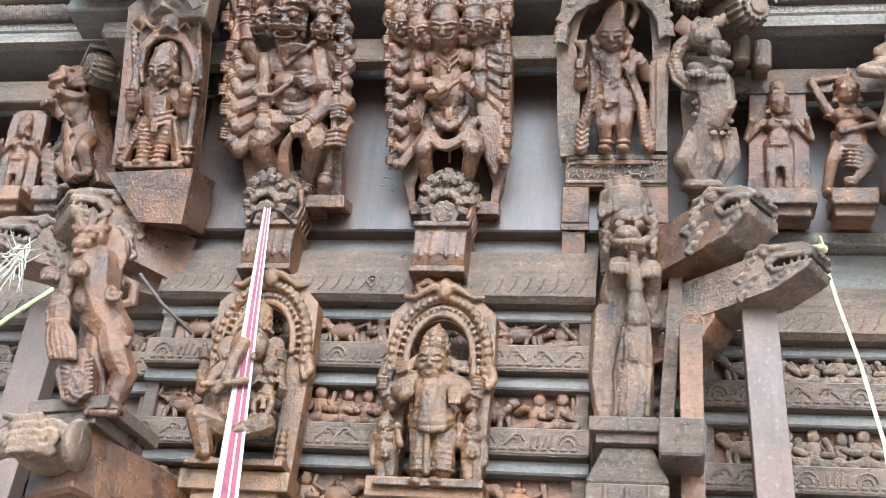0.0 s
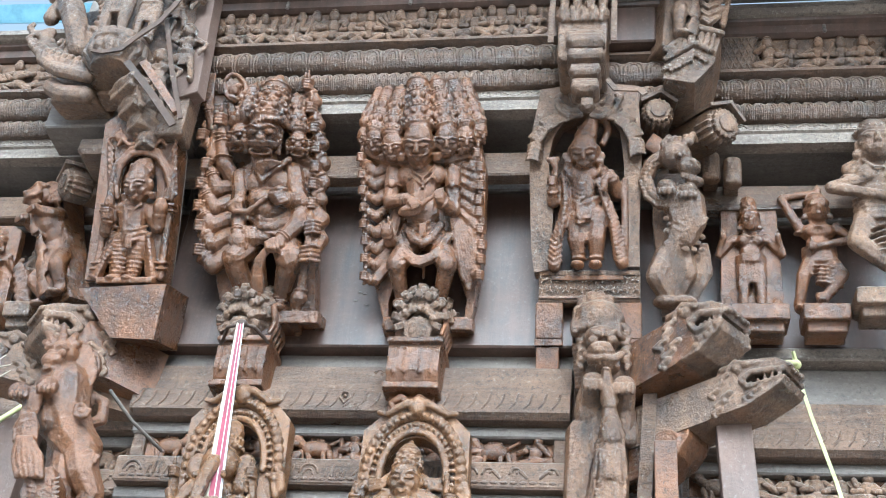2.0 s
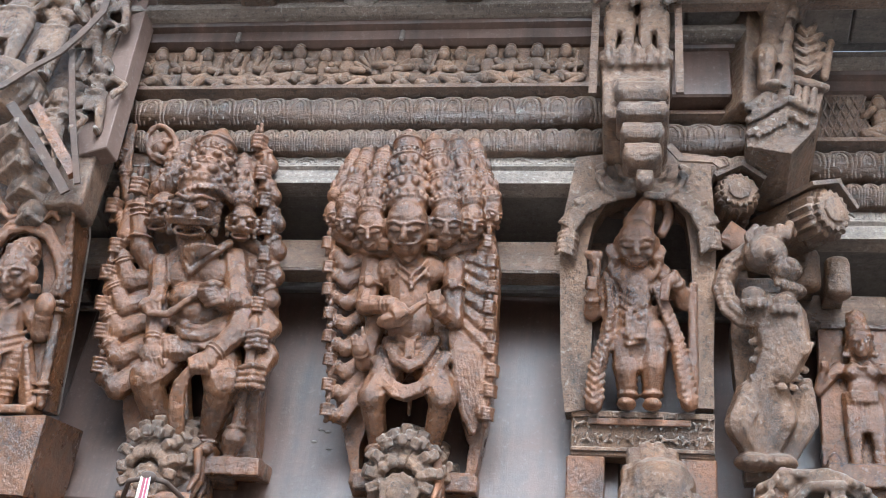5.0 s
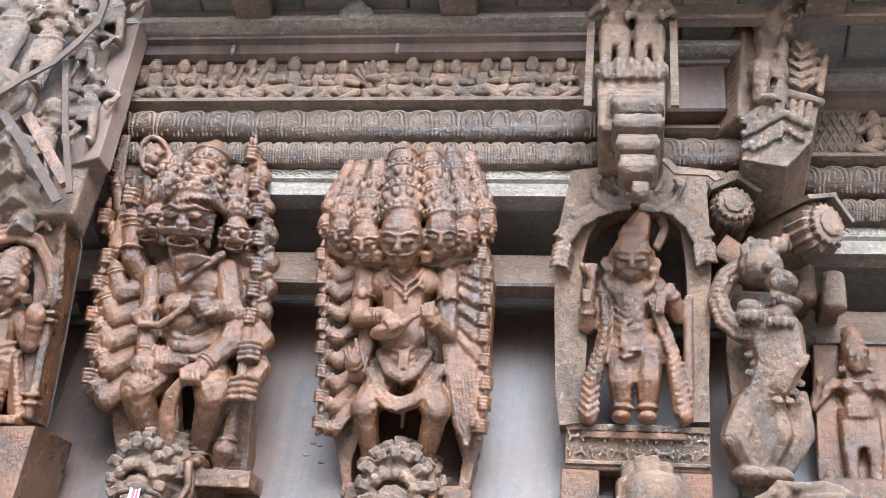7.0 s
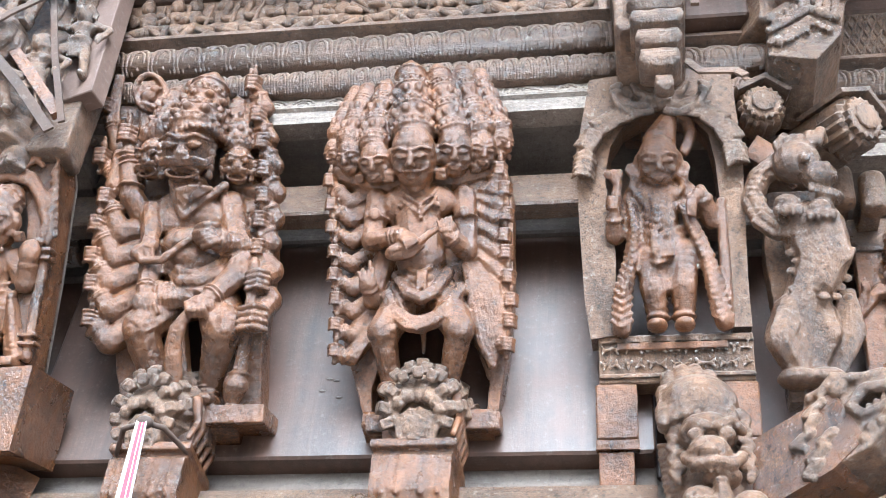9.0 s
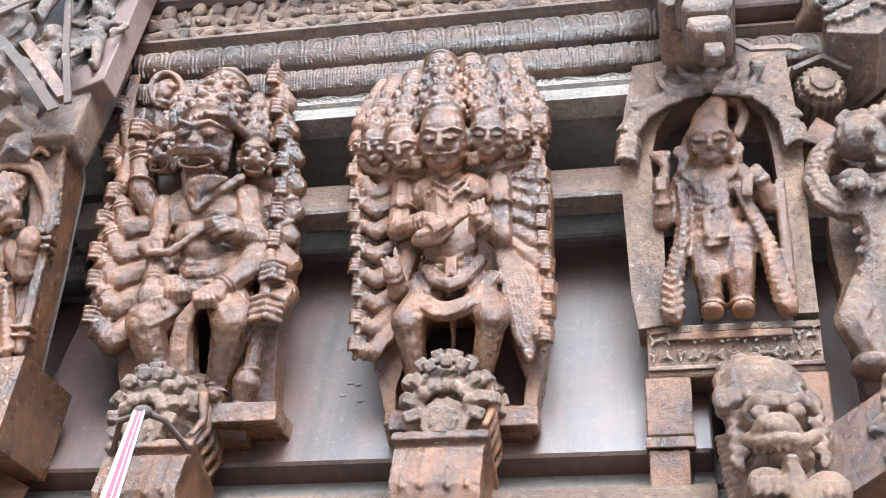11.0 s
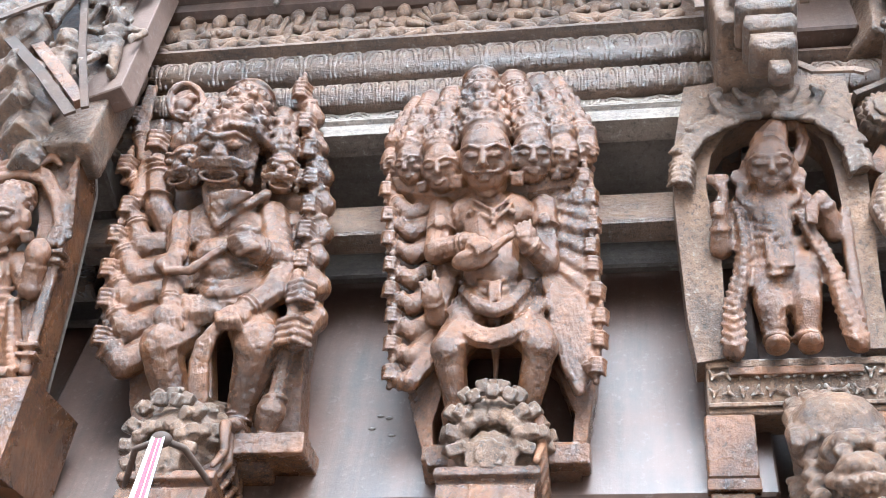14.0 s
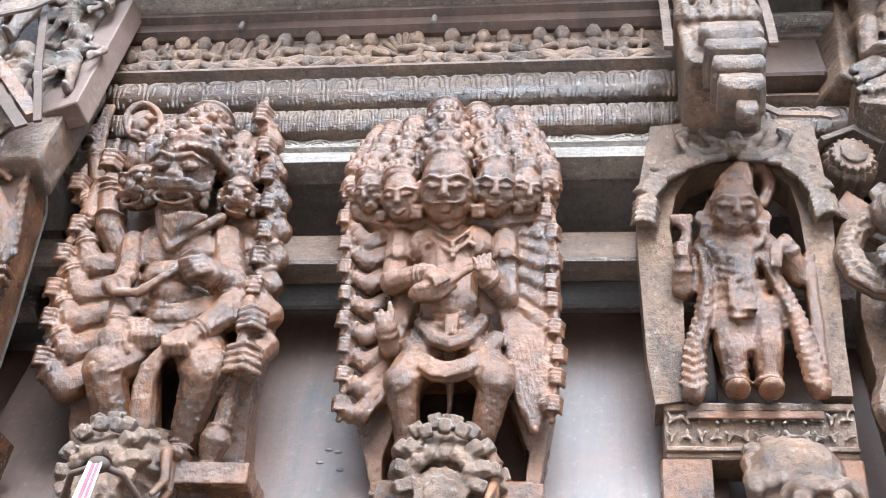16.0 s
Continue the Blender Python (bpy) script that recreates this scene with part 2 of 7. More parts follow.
# ---- the chariot's timber front ----
def block(name, x0, x1, y0, y1, z0, z1, mat, kind="structure", parent=None, label="", bevel=0.006):
    c = Carve()
    h = ((x1 - x0) / 2, (y1 - y0) / 2, (z1 - z0) / 2)
    c.box((0, 0, 0), h, bevel=min(0.4, bevel / min(h)))
    m = pose((x0 + x1) / 2, (y0 + y1) / 2, (z0 + z1) / 2)
    return c.put(name, mat, m, parent, smooth=False, label=label, kind=kind if not parent else "", category="wall" if (kind == "structure" and not parent) else "")


def petal_band(name, x0, x1, y, z, r, n, parent, mat):
    """A half-round moulding cut into hanging petals, each with a double raised rim."""
    c = Carve()
    d = r * 0.95
    prof = [(0.10, r), (0.0, r)] + [(-d * math.sin(radians(a)), r * math.cos(radians(a))) for a in range(20, 180, 16)] + [(0.0, -r), (0.10, -r)]
    c.sweep(prof, x0, x1)
    w = (x1 - x0) / n

    def skin(x, a, out):
        """A place on the rounded face; a: degrees up from the level."""
        return (x, -(d + out - 0.0015) * math.cos(radians(a)), (r + out - 0.0015) * math.sin(radians(a)))
    for i in range(n):
        cx = x0 + (i + 0.5) * w
        for k, rad in ((0.43, 0.0058), (0.25, 0.0045)):
            top = 42 if k > 0.4 else 22
            pts = [skin(cx - w * k, -72, 0), skin(cx - w * k, -20, 0.001)]
            pts += [skin(cx - w * k * math.cos(radians(t)), -20 + (top + 20) * math.sin(radians(t)), 0.001) for t in range(20, 180, 20)]
            pts += [skin(cx + w * k, -20, 0.001), skin(cx + w * k, -72, 0)]
            c.path(pts, rad)
        c.limb(skin(cx, -55, 0), skin(cx, -5, 0.001), 0.004, 0.003)
    return c.put(name, mat, pose(0, y, z), parent)


def little_figure(c, x, z, h, seed, y=0.0):
    """A small carved person of a relief, seated or dancing."""
    rng = random.Random(seed)
    k = h / 0.16
    lean_ = rng.uniform(-0.015, 0.015) * k
    c.ball((x + lean_, y - 0.014 * k, z + 0.132 * k), (0.023 * k, 0.021 * k, 0.025 * k), small=True)
    c.ball((x + lean_, y - 0.012 * k, z + 0.154 * k), (0.017 * k, 0.014 * k, 0.012 * k), small=True)
    c.ball((x + lean_ / 2, y - 0.008 * k, z + 0.085 * k), (0.031 * k, 0.024 * k, 0.036 * k), small=True)
    c.ball((x, y - 0.01 * k, z + 0.045 * k), (0.036 * k, 0.026 * k, 0.026 * k), small=True)
    for s in (-1, 1):
        if rng.random() < 0.5:
            c.path([(x + s * 0.024 * k, y - 0.01 * k, z + 0.105 * k), (x + s * 0.055 * k, y - 0.016 * k, z + (0.08 + rng.uniform(-.02, .02)) * k), (x + s * rng.uniform(0.01, 0.05) * k, y - 0.03 * k, z + rng.uniform(0.06, 0.12) * k)], 0.0115 * k)
        else:
            c.path([(x + s * 0.024 * k, y - 0.01 * k, z + 0.105 * k), (x + s * 0.05 * k, y - 0.016 * k, z + 0.075 * k), (x + s * 0.02 * k, y - 0.032 * k, z + 0.07 * k)], 0.0115 * k)
        c.path([(x + s * 0.015 * k, y - 0.02 * k, z + 0.04 * k), (x + s * 0.06 * k, y - 0.026 * k, z + rng.uniform(0.02, 0.05) * k), (x + s * rng.uniform(0.0, 0.05) * k, y - 0.028 * k, z + 0.008 * k)], 0.016 * k, 0.012 * k)


def little_beast(c, x, z, h, seed, y=0.0):
    """A small carved animal of a relief, walking."""
    rng = random.Random(seed)
    k, s = h / 0.16, rng.choice((-1, 1))
    c.ball((x, y - 0.01 * k, z + 0.085 * k), (0.06 * k, 0.022 * k, 0.032 * k), small=True)
    c.ball((x + s * 0.07 * k, y - 0.016 * k, z + 0.12 * k), (0.026 * k, 0.02 * k, 0.022 * k), small=True)
    c.limb((x + s * 0.045 * k, y - 0.012 * k, z + 0.095 * k), (x + s * 0.065 * k, y - 0.014 * k, z + 0.115 * k), 0.018 * k)
    for d in (-0.05, -0.025, 0.03, 0.055):
        c.limb((x + d * k, y - 0.012 * k, z + 0.07 * k), (x + (d + rng.uniform(-.02, .02)) * k, y - 0.012 * k, z + 0.012 * k), 0.012 * k, 0.009 * k)
    c.path([(x - s * 0.055 * k, y - 0.01 * k, z + 0.1 * k), (x - s * 0.09 * k, y - 0.012 * k, z + 0.12 * k), (x - s * 0.085 * k, y - 0.012 * k, z + 0.15 * k)], 0.007 * k)
    little_figure(c, x - s * 0.005, z + 0.085 * k, h * 0.45, seed + 5, y)


def relief(name, x0, x1, y, z, h, seed, parent, mat, beasts=0.3, step=0.088):
    rng = random.Random(seed)
    x = x0 + step * 0.5
    while x < x1 - step * 0.4:
        c = Carve()
        if rng.random() < beasts:
            little_beast(c, x + step * 0.2, 0, h, rng.randrange(9999))
            x += step * 1.7
        else:
            little_figure(c, x, 0, h * rng.uniform(0.95, 1.08), rng.randrange(9999))
            x += step * rng.uniform(0.8, 1.05)
        if rng.random() < 0.5:
            c.path([(x - step * .5, -0.004, 0), (x - step * .48, -0.012, h * 0.5), (x - step * rng.uniform(.3, .7), -0.012, h * 0.9)], 0.008)
        c.put(name, mat, pose(0, y, z), parent)


def scroll_carving(c, x0, x1, z0, z1, y, seed, n):
    """Low scrolls, lotus rosettes and dashes carved into a beam's face."""
    rng = random.Random(seed)
    w, h = (x1 - x0) / n, z1 - z0
    for i in range(n):
        cx, cz = x0 + (i + 0.5) * w, (z0 + z1) / 2
        if rng.random() < 0.35:
            c.path(arc(cx, cz - 0.2 * h, w * 0.36, h * 0.5, 10, 170, 6, y), 0.0045)
            c.path(arc(cx, cz - 0.2 * h, w * 0.18, h * 0.25, 0, 180, 5, y), 0.004)
        elif rng.random() < 0.5:
            s = rng.choice((-1, 1))
            c.path([(cx + s * w * 0.4 * math.cos(a * 0.6) * (1 - a / 14), y, cz + h * 0.32 * math.sin(a * 0.9) * (1 - a / 14)) for a in range(11)], 0.0045)
        else:
            for k in range(4):
                c.limb((cx + (k - 1.5) * w * 0.22, y, cz - h * 0.28), (cx + (k - 1.2) * w * 0.22, y, cz + h * rng.uniform(0.05, 0.3)), 0.0045)
    for i in range(int((x1 - x0) / 0.03)):
        c.ball((x0 + (i + 0.5) * 0.03, y, z0 + 0.006), (0.012, 0.004, 0.006), small=True)


def bay(tag, x0, x1, dy, seed, foot=3.785, petals=(17.5, 29)):
    """One bay of the tall timber front; dy sets it back from the middle one."""
    rng = random.Random(seed)
    b = thing("wall_" + tag, pose(0, 0, 0), "carved brown timber front of a temple chariot in stacked beams", "wall", kind="structure")
    # backing of the lower courses
    block("back_boards", x0, x1, dy + 0.06, dy + 0.45, 0.0, 3.50, CARVED, parent=b)
    for zt, zb, mat in ((3.337, 3.245, BEAM), (3.052, 2.962, BEAM), (2.768, 2.68, BEAM)):
        block("beam", x0, x1, dy - 0.03, dy + 0.06, zb, zt, mat, parent=b)
        c = Carve()
        scroll_carving(c, x0 + 0.02, x1 - 0.02, zb + 0.012, zt - 0.008, -0.031, rng.randrange(999), int((x1 - x0) / 0.085))
        c.put("beam_carving", mat, pose(0, dy, 0), b)
        block("beam_foot", x0, x1, dy + 0.008, dy + 0.06, zb - 0.045, zb, DARK, parent=b)
    for z, h in ((3.335, 0.145), (3.05, 0.15), (2.766, 0.145)):
        relief("relief_figure", x0 + 0.08, x1 - 0.05, dy + 0.055, z, h, rng.randrange(999), b, GREYED if dy else CARVED)
        for xs in (x0 + 0.03, x1 - 0.03):
            block("stile", xs - 0.022, xs + 0.022, dy + 0.03, dy + 0.062, z, z + h + 0.01, BEAM, parent=b)
    # broad slab under the panels, with a lipped lower edge
    c = Carve()
    c.sweep([(0.1, 3.70), (0.0, 3.70), (-0.012, 3.60), (-0.04, 3.585), (-0.045, 3.505), (-0.02, 3.49), (0.1, 3.49)], x0, x1)
    c.put("slab", BEAM, pose(0, dy, 0), b, smooth=False)
    c = Carve()
    for i in range(int((x1 - x0) / 0.045)):
        xx = x0 + (i + 0.5) * 0.045
        c.path([(xx - 0.012, -0.043, 3.52), (xx + 0.004, -0.045, 3.54), (xx + 0.012, -0.043, 3.572)], 0.004)
    c.put("lip_carving", BEAM, pose(0, dy, 0), b)
    block("slab_foot", x0, x1, dy + 0.02, dy + 0.1, 3.45, 3.492, DARK, parent=b)
    block("recess", x0, x1, dy + 0.06, dy + 0.3, 3.48, 3.80, DARK, parent=b)
    block("panel", x0, x1, dy, dy + 0.08, foot, 4.60, PANEL, parent=b)
    if foot > 3.8:
        block("strip", x0, x1, dy - 0.03, dy + 0.07, foot - 0.05, foot, PALE, parent=b)
        block("strip_foot", x0, x1, dy + 0.03, dy + 0.1, 3.70, foot - 0.05, DARK, parent=b)
    block("rail", x0, x1, dy - 0.19, dy - 0.13, 4.385, 4.492, BEAM, parent=b)
    block("dark_back", x0, x1, dy - 0.02, dy + 0.1, 4.46, 4.66, DARK, parent=b)
    block("dark_lid", x0, x1, dy - 0.27, dy + 0.1, 4.60, 4.668, DARK, parent=b)
    # stepped mouldings, growing outward
    c = Carve()
    c.sweep([(-0.25, 4.66), (-0.33, 4.665), (-0.335, 4.62), (-0.325, 4.614), (-0.328, 4.565), (-0.27, 4.57)], x0, x1)
    c.put("architrave", PALE, pose(0, dy, 0), b, smooth=False)
    c = Carve()
    scroll_carving(c, x0, x1, 4.622, 4.66, -0.332, rng.randrange(99), int((x1 - x0) / 0.07))
    c.put("architrave_carving", PALE, pose(0, dy, 0), b)
    petal_band("lower_petal_band", x0, x1, dy - 0.345, 4.692, 0.036, int(petals[1] * (x1 - x0) / 1.2), b, BEAM)
    petal_band("upper_petal_band", x0, x1, dy - 0.375, 4.772, 0.045, int(petals[0] * (x1 - x0) / 1.2), b, BEAM)
    c = Carve()
    c.sweep([(0.1, 4.838), (-0.43, 4.838), (-0.432, 4.822), (-0.38, 4.815), (0.1, 4.815)], x0, x1)
    c.put("ledge", BEAM, pose(0, dy, 0), b, smooth=False)
    c = Carve()
    c.sweep([(0.1, 4.99), (-0.432, 4.99), (-0.388, 4.836), (0.1, 4.836)], x0, x1)
    c.put("frieze_board", GREYED, pose(0, dy, 0), b, smooth=False)
    c = Carve()
    c.sweep([(0.1, 5.05), (-0.485, 5.05), (-0.48, 5.032), (-0.462, 5.026), (-0.46, 4.99), (-0.44, 4.982), (0.1, 4.982)], x0, x1)
    c.put("cove", PANEL, pose(0, dy, 0), b, smooth=False)
    c = Carve()
    c.sweep([(0.1, 5.09), (-0.52, 5.082), (-0.525, 5.052), (-0.50, 5.045), (0.1, 5.045)], x0, x1)
    c.put("cornice", PALE, pose(0, dy, 0), b, smooth=False)
    return b


ground = Carve().box((0, 0, -0.2), (400, 400, 0.2)).put("ground", GROUND, smooth=False, label="worn pale concrete street surface", category="ground", kind="structure")
bay("front", -1.04, 0.42, 0.0, 11)
bay("right", 0.74, 2.6, 0.2, 23, 3.905)
bay("left", -2.9, -1.32, 0.2, 37, 3.905)
bay("corner_right", 0.42, 0.74, 0.1, 41)
bay("corner_left", -1.32, -1.04, 0.1, 43)
for x_, y_ in ((0.42, 0.06), (0.74, 0.16), (-1.04, 0.06), (-1.32, 0.16)):
    block("joint_post", x_ - 0.03, x_ + 0.03, y_ + 0.05, y_ + 0.30, 0.0, 5.08, DARK, parent=bpy.data.objects["wall_front"])
block("eaves_back", -1.3, 2.6, 0.28, 0.42, 5.0, 5.45, DARK, parent=bpy.data.objects["wall_front"])


# ---- the row of small frieze figures, the eaves ----
def frieze(x0, x1, dy, n, seed, fan=None):
    fr = thing("frieze", pose(0, dy - 0.392, 4.842, 16), "row of small seated musicians carved in grey-brown relief", "frieze")
    rng = random.Random(seed)
    for i in range(n):
        c = Carve()
        x = x0 + (i + 0.5) * (x1 - x0) / n + rng.uniform(-0.008, 0.008)
        if fan is not None and abs(x - fan) < 0.03:
            continue
        little_figure(c, x, 0, 0.145 * rng.uniform(0.92, 1.05), rng.randrange(9999))
        if rng.random() < 0.4:
            c.limb((x + 0.03, -0.02, 0.03), (x + rng.uniform(0.02, 0.06), -0.025, 0.11), 0.006)
        c.put("relief_figure", GREYED, None, fr)
    if fan is not None:
        c = Carve()
        for k in range(9):
            a = radians(20 + 140 * k / 8)
            c.limb((fan, -0.008, 0.06), (fan + 0.055 * math.cos(a), -0.012, 0.06 + 0.075 * math.sin(a)), 0.004, 0.009)
        c.ball((fan, -0.008, 0.06), (0.014, 0.008, 0.014))
        c.put("fan", GREYED, None, fr)
    return fr


frieze(-0.9, 0.28, 0.0, 18, 5, -0.256)
frieze(1.06, 2.3, 0.2, 15, 6)
frieze(-2.6, -1.42, 0.2, 14, 7)
c = Carve()
c.box((0, 0, 0), (0.075, 0.01, 0.085))
for i in range(-3, 4):
    c.limb((i * 0.024 - 0.03, -0.011, -0.07), (i * 0.024 + 0.03, -0.011, 0.07), 0.004)
    c.limb((i * 0.024 + 0.03, -0.011, -0.07), (i * 0.024 - 0.03, -0.011, 0.07), 0.004)
c.put("lattice_panel", BEAM, pose(0.985, -0.218, 4.912, 16), label="small carved diamond lattice panel in weathered wood", category="panel")

soffit = thing("eaves", pose(0, 0, 0), "dark boarded underside of the chariot eaves with joists", "eaves", kind="structure")
for i in range(24):
    x = -0.92 + i * 0.15
    block("board", x + 0.002, x + 0.148, -0.80, -0.3, 5.135 + 0.003 * (i % 3), 5.16 + 0.003 * (i % 3), DARK, parent=soffit)
block("top_sheet", -0.92, 2.68, -0.80, -0.25, 5.162, 5.2, DARK, parent=soffit)
block("back_strip", -0.92, 2.6, -0.50, -0.46, 5.08, 5.14, BEAM, parent=soffit)
for x in (-0.60, -0.02, 0.95, 1.5, 2.05):
    block("joist", x - 0.035, x + 0.035, -0.80, -0.48, 5.09, 5.14, DARK, parent=soffit)
    c = Carve()
    c.box((0, 0, 0), (0.05, 0.05, 0.028)).box((0, -0.02, 0.05), (0.06, 0.06, 0.025)).ball((0, -0.05, -0.01), 0.03)
    c.put("joist_end", BEAM, pose(x, -0.56, 5.095), soffit)
for x in (-0.656, -0.19, 1.3):
    Carve().limb((0, 0, 0), (0, 0, 0.03), 0.007).put("bolt", DARK, pose(x, -0.465 + (0.2 if x > 1 else 0), 4.985), label="short dark iron bolt in the cove", category="bolt", group="cove bolts")
for x in (-0.31, 0.75):
    c = Carve()
    c.ball((0, 0, 0), (0.05, 0.02, 0.035)).ball((0, -0.012, 0.012), (0.03, 0.015, 0.03))
    c.put("lotus_boss", PALE, pose(x, -0.52 + (0.2 if x > .7 else 0), 5.085), label="pale carved lotus boss on the cornice edge", category="boss")


# ---- carved statues ----
def face(c, p, r, fierce=False, turn=0.0):
    """A head with brow, eyes, nose, lips and ears; p: its middle, r: half its width."""
    x, y, z = p
    c.ball(p, (r, r * 1.02, r * 1.22))
    c.ball((x, y - r * 0.55, z - r * 0.55), (r * 0.62, r * 0.5, r * 0.6))
    t = turn * r
    c.ball((x + t, y - r * 1.05, z - r * 0.10), (r * 0.15, r * 0.28, r * 0.38))
    c.ball((x + t, y - r * 1.17, z - r * 0.32), (r * 0.25, r * 0.22, r * 0.15))
    for s in (-1, 1):
        c.ball((x + t + s * r * 0.44, y - r * 0.88, z + r * 0.14), (r * 0.27, r * 0.2, r * 0.15))
        c.path([(x + t + s * r * 0.12, y - r * 1.0, z + r * 0.36), (x + t + s * r * 0.5, y - r * 0.92, z + r * 0.48), (x + t + s * r * 0.82, y - r * 0.6, z + r * 0.34)], r * 0.07)
        c.ball((x + s * r * 1.02, y + r * 0.1, z - r * 0.05), (r * 0.16, r * 0.25, r * 0.4))
        c.ball((x + s * r * 1.08, y - r * 0.1, z - r * 0.65), (r * 0.26, r * 0.26, r * 0.28))
    c.ball((x + t, y - r * 1.03, z - r * 0.60), (r * 0.36, r * 0.17, r * 0.08))
    c.ball((x + t, y - r * 1.0, z - r * (1.0 if fierce else 0.78)), (r * (0.42 if fierce else 0.28), r * 0.17, r * 0.09))
    if fierce:
        for s in (-1, 1):
            c.ball((x + s * r * 0.42, y - r * 0.94, z + r * 0.2), (r * 0.24, r * 0.22, r * 0.2))
            c.path([(x + s * r * 0.05, y - r * 1.18, z - r * 0.42), (x + s * r * 0.5, y - r * 1.15, z - r * 0.34), (x + s * r * 0.85, y - r * 0.9, z - r * 0.46), (x + s * r * 1.05, y - r * 0.65, z - r * 0.3)], r * 0.2, r * 0.09)
            c.path([(x + s * r * 0.05, y - r * 1.08, z + r * 0.42), (x + s * r * 0.45, y - r * 1.05, z + r * 0.56), (x + s * r * 0.9, y - r * 0.65, z + r * 0.36)], r * 0.11, r * 0.06)
            c.ball((x + s * r * 0.62, y - r * 0.66, z - r * 0.25), (r * 0.34, r * 0.28, r * 0.22))
            c.path([(x + s * r * 1.0, y - r * 0.2, z + r * 0.1), (x + s * r * 0.98, y - r * 0.45, z - r * 0.6), (x + s * r * 0.8, y - r * 0.7, z - r * 1.0)], r * 0.17, r * 0.13)
            for k in range(7):
                f = k / 6
                c.path([(x + s * r * (0.88 - 0.85 * f), y - r * (0.55 + 0.3 * f), z - r * (0.95 + 0.15 * f)), (x + s * r * (0.72 - 0.68 * f), y - r * (0.55 + 0.2 * f), z - r * (1.35 + 0.2 * f)), (x + s * r * (0.5 - 0.48 * f), y - r * (0.35 + 0.15 * f), z - r * (1.65 + 0.35 * f))], r * 0.12, r * 0.07)


def crown(c, p, r, h, tilt=0.0):
    """A tall, nearly straight banded headdress with a rounded cap and a knob."""
    x, y, z = p
    top = np.array((x + tilt * h, y + 0.02, z + h * 0.86))
    c.limb(p, top, r * 0.98, r * 0.80, seg=14)
    for f, w, t in ((0.0, 1.16, 0.16), (0.09, 1.08, 0.08), (0.42, 1.06, 0.10), (0.50, 1.0, 0.06), (0.80, 1.0, 0.08), (0.90, 0.98, 0.08)):
        q = np.array(p) + (top - np.array(p)) * f
        rr = (r * 0.98 + (r * 0.80 - r * 0.98) * f) * w
        c.ball(q, (rr, rr, r * t))
        if f in (0.09, 0.50):
            for j in range(14):
                a = 2 * math.pi * j / 14
                up_ = q + (top - np.array(p)) * 0.27
                c.limb((q[0] + rr * 0.93 * math.cos(a), q[1] + rr * 0.93 * math.sin(a), q[2]), (up_[0] + rr * 0.9 * math.cos(a), up_[1] + rr * 0.9 * math.sin(a), up_[2]), r * 0.085, r * 0.06, seg=6)
        if f in (0.0, 0.42, 0.80):
            for j in range(20):
                a = 2 * math.pi * j / 20
                c.ball((q[0] + rr * 0.97 * math.cos(a), q[1] + rr * 0.97 * math.sin(a), q[2] + r * 0.14), r * 0.09, small=True)
    c.ball(top + np.array((0, 0, r * 0.25)), (r * 0.78, r * 0.78, r * 0.4))
    c.ball(top + np.array((0, 0, r * 0.72)), (r * 0.26, r * 0.26, r * 0.24))


def hand(c, p, r, way=(0, -0.3, 1)):
    """A closed hand with separate fingers round a short emblem."""
    x, y, z = p
    d = np.array(way, float) / np.linalg.norm(way)
    side = np.cross(d, (0, 1, 0))
    side /= np.linalg.norm(side) + 1e-9
    q = np.array(p, float)
    c.ball(p, (r * 0.8, r * 0.75, r * 0.8))
    for k in range(4):
        o = q + d * r * (0.66 - 0.44 * k)
        c.path([o - side * r * 0.85 + np.array((0, r * 0.1, 0)), o - side * r * 0.45 + np.array((0, -r * 0.8, 0)), o + side * r * 0.35 + np.array((0, -r * 0.85, 0)), o + side * r * 0.75 + np.array((0, -r * 0.3, 0))], r * 0.19)
    c.limb(q - d * r * 1.4, q + d * r * 1.2, r * 0.3, r * 0.26, seg=8)
    c.ball(q + d * r * 1.5, (r * 0.38, r * 0.38, r * 0.5))
    c.ball(q + d * r * 2.1, (r * 0.26, r * 0.26, r * 0.35))
    c.ball(q - d * r * 1.45, (r * 0.36, r * 0.36, r * 0.3))


def carver_grid(kx, kz):
    """The carver's drawing grid, thousandths across and down a statue's block, turned into metres on its leaning board."""
    def place(u, v, out):
        u, v = (u - 400) / 1000, (v - 500) / 1000
        row = (1, u, v, out, u * v, v * v, u * out, v * out)
        return (sum(a * b for a, b in zip(kx, row)), -out, sum(a * b for a, b in zip(kz, row)))
    return place


fighter_grid = carver_grid((-0.0377, 0.9097, 0.2050, 0.4188, -0.2147, -0.0464, -0.4242, -0.0951), (0.4774, -0.0115, -1.0678, -0.7009, 0.0453, 0.2404, 0.0052, 0.4937))
player_grid = carver_grid((-0.0092, 0.8594, 0.0609, 0.1410, -0.1921, -0.0136, -0.4008, -0.0285), (0.4875, -0.0108, -1.0363, -0.6974, 0.0427, 0.2269, 0.0048, 0.4793))
niche_grid = carver_grid((0.0901, 0.8720, -0.0929, -0.1596, -0.1977, 0.0210, -0.4066, 0.0426), (0.4758, -0.0182, -1.1230, -0.7703, 0.0499, 0.2572, 0.0083, 0.5191))


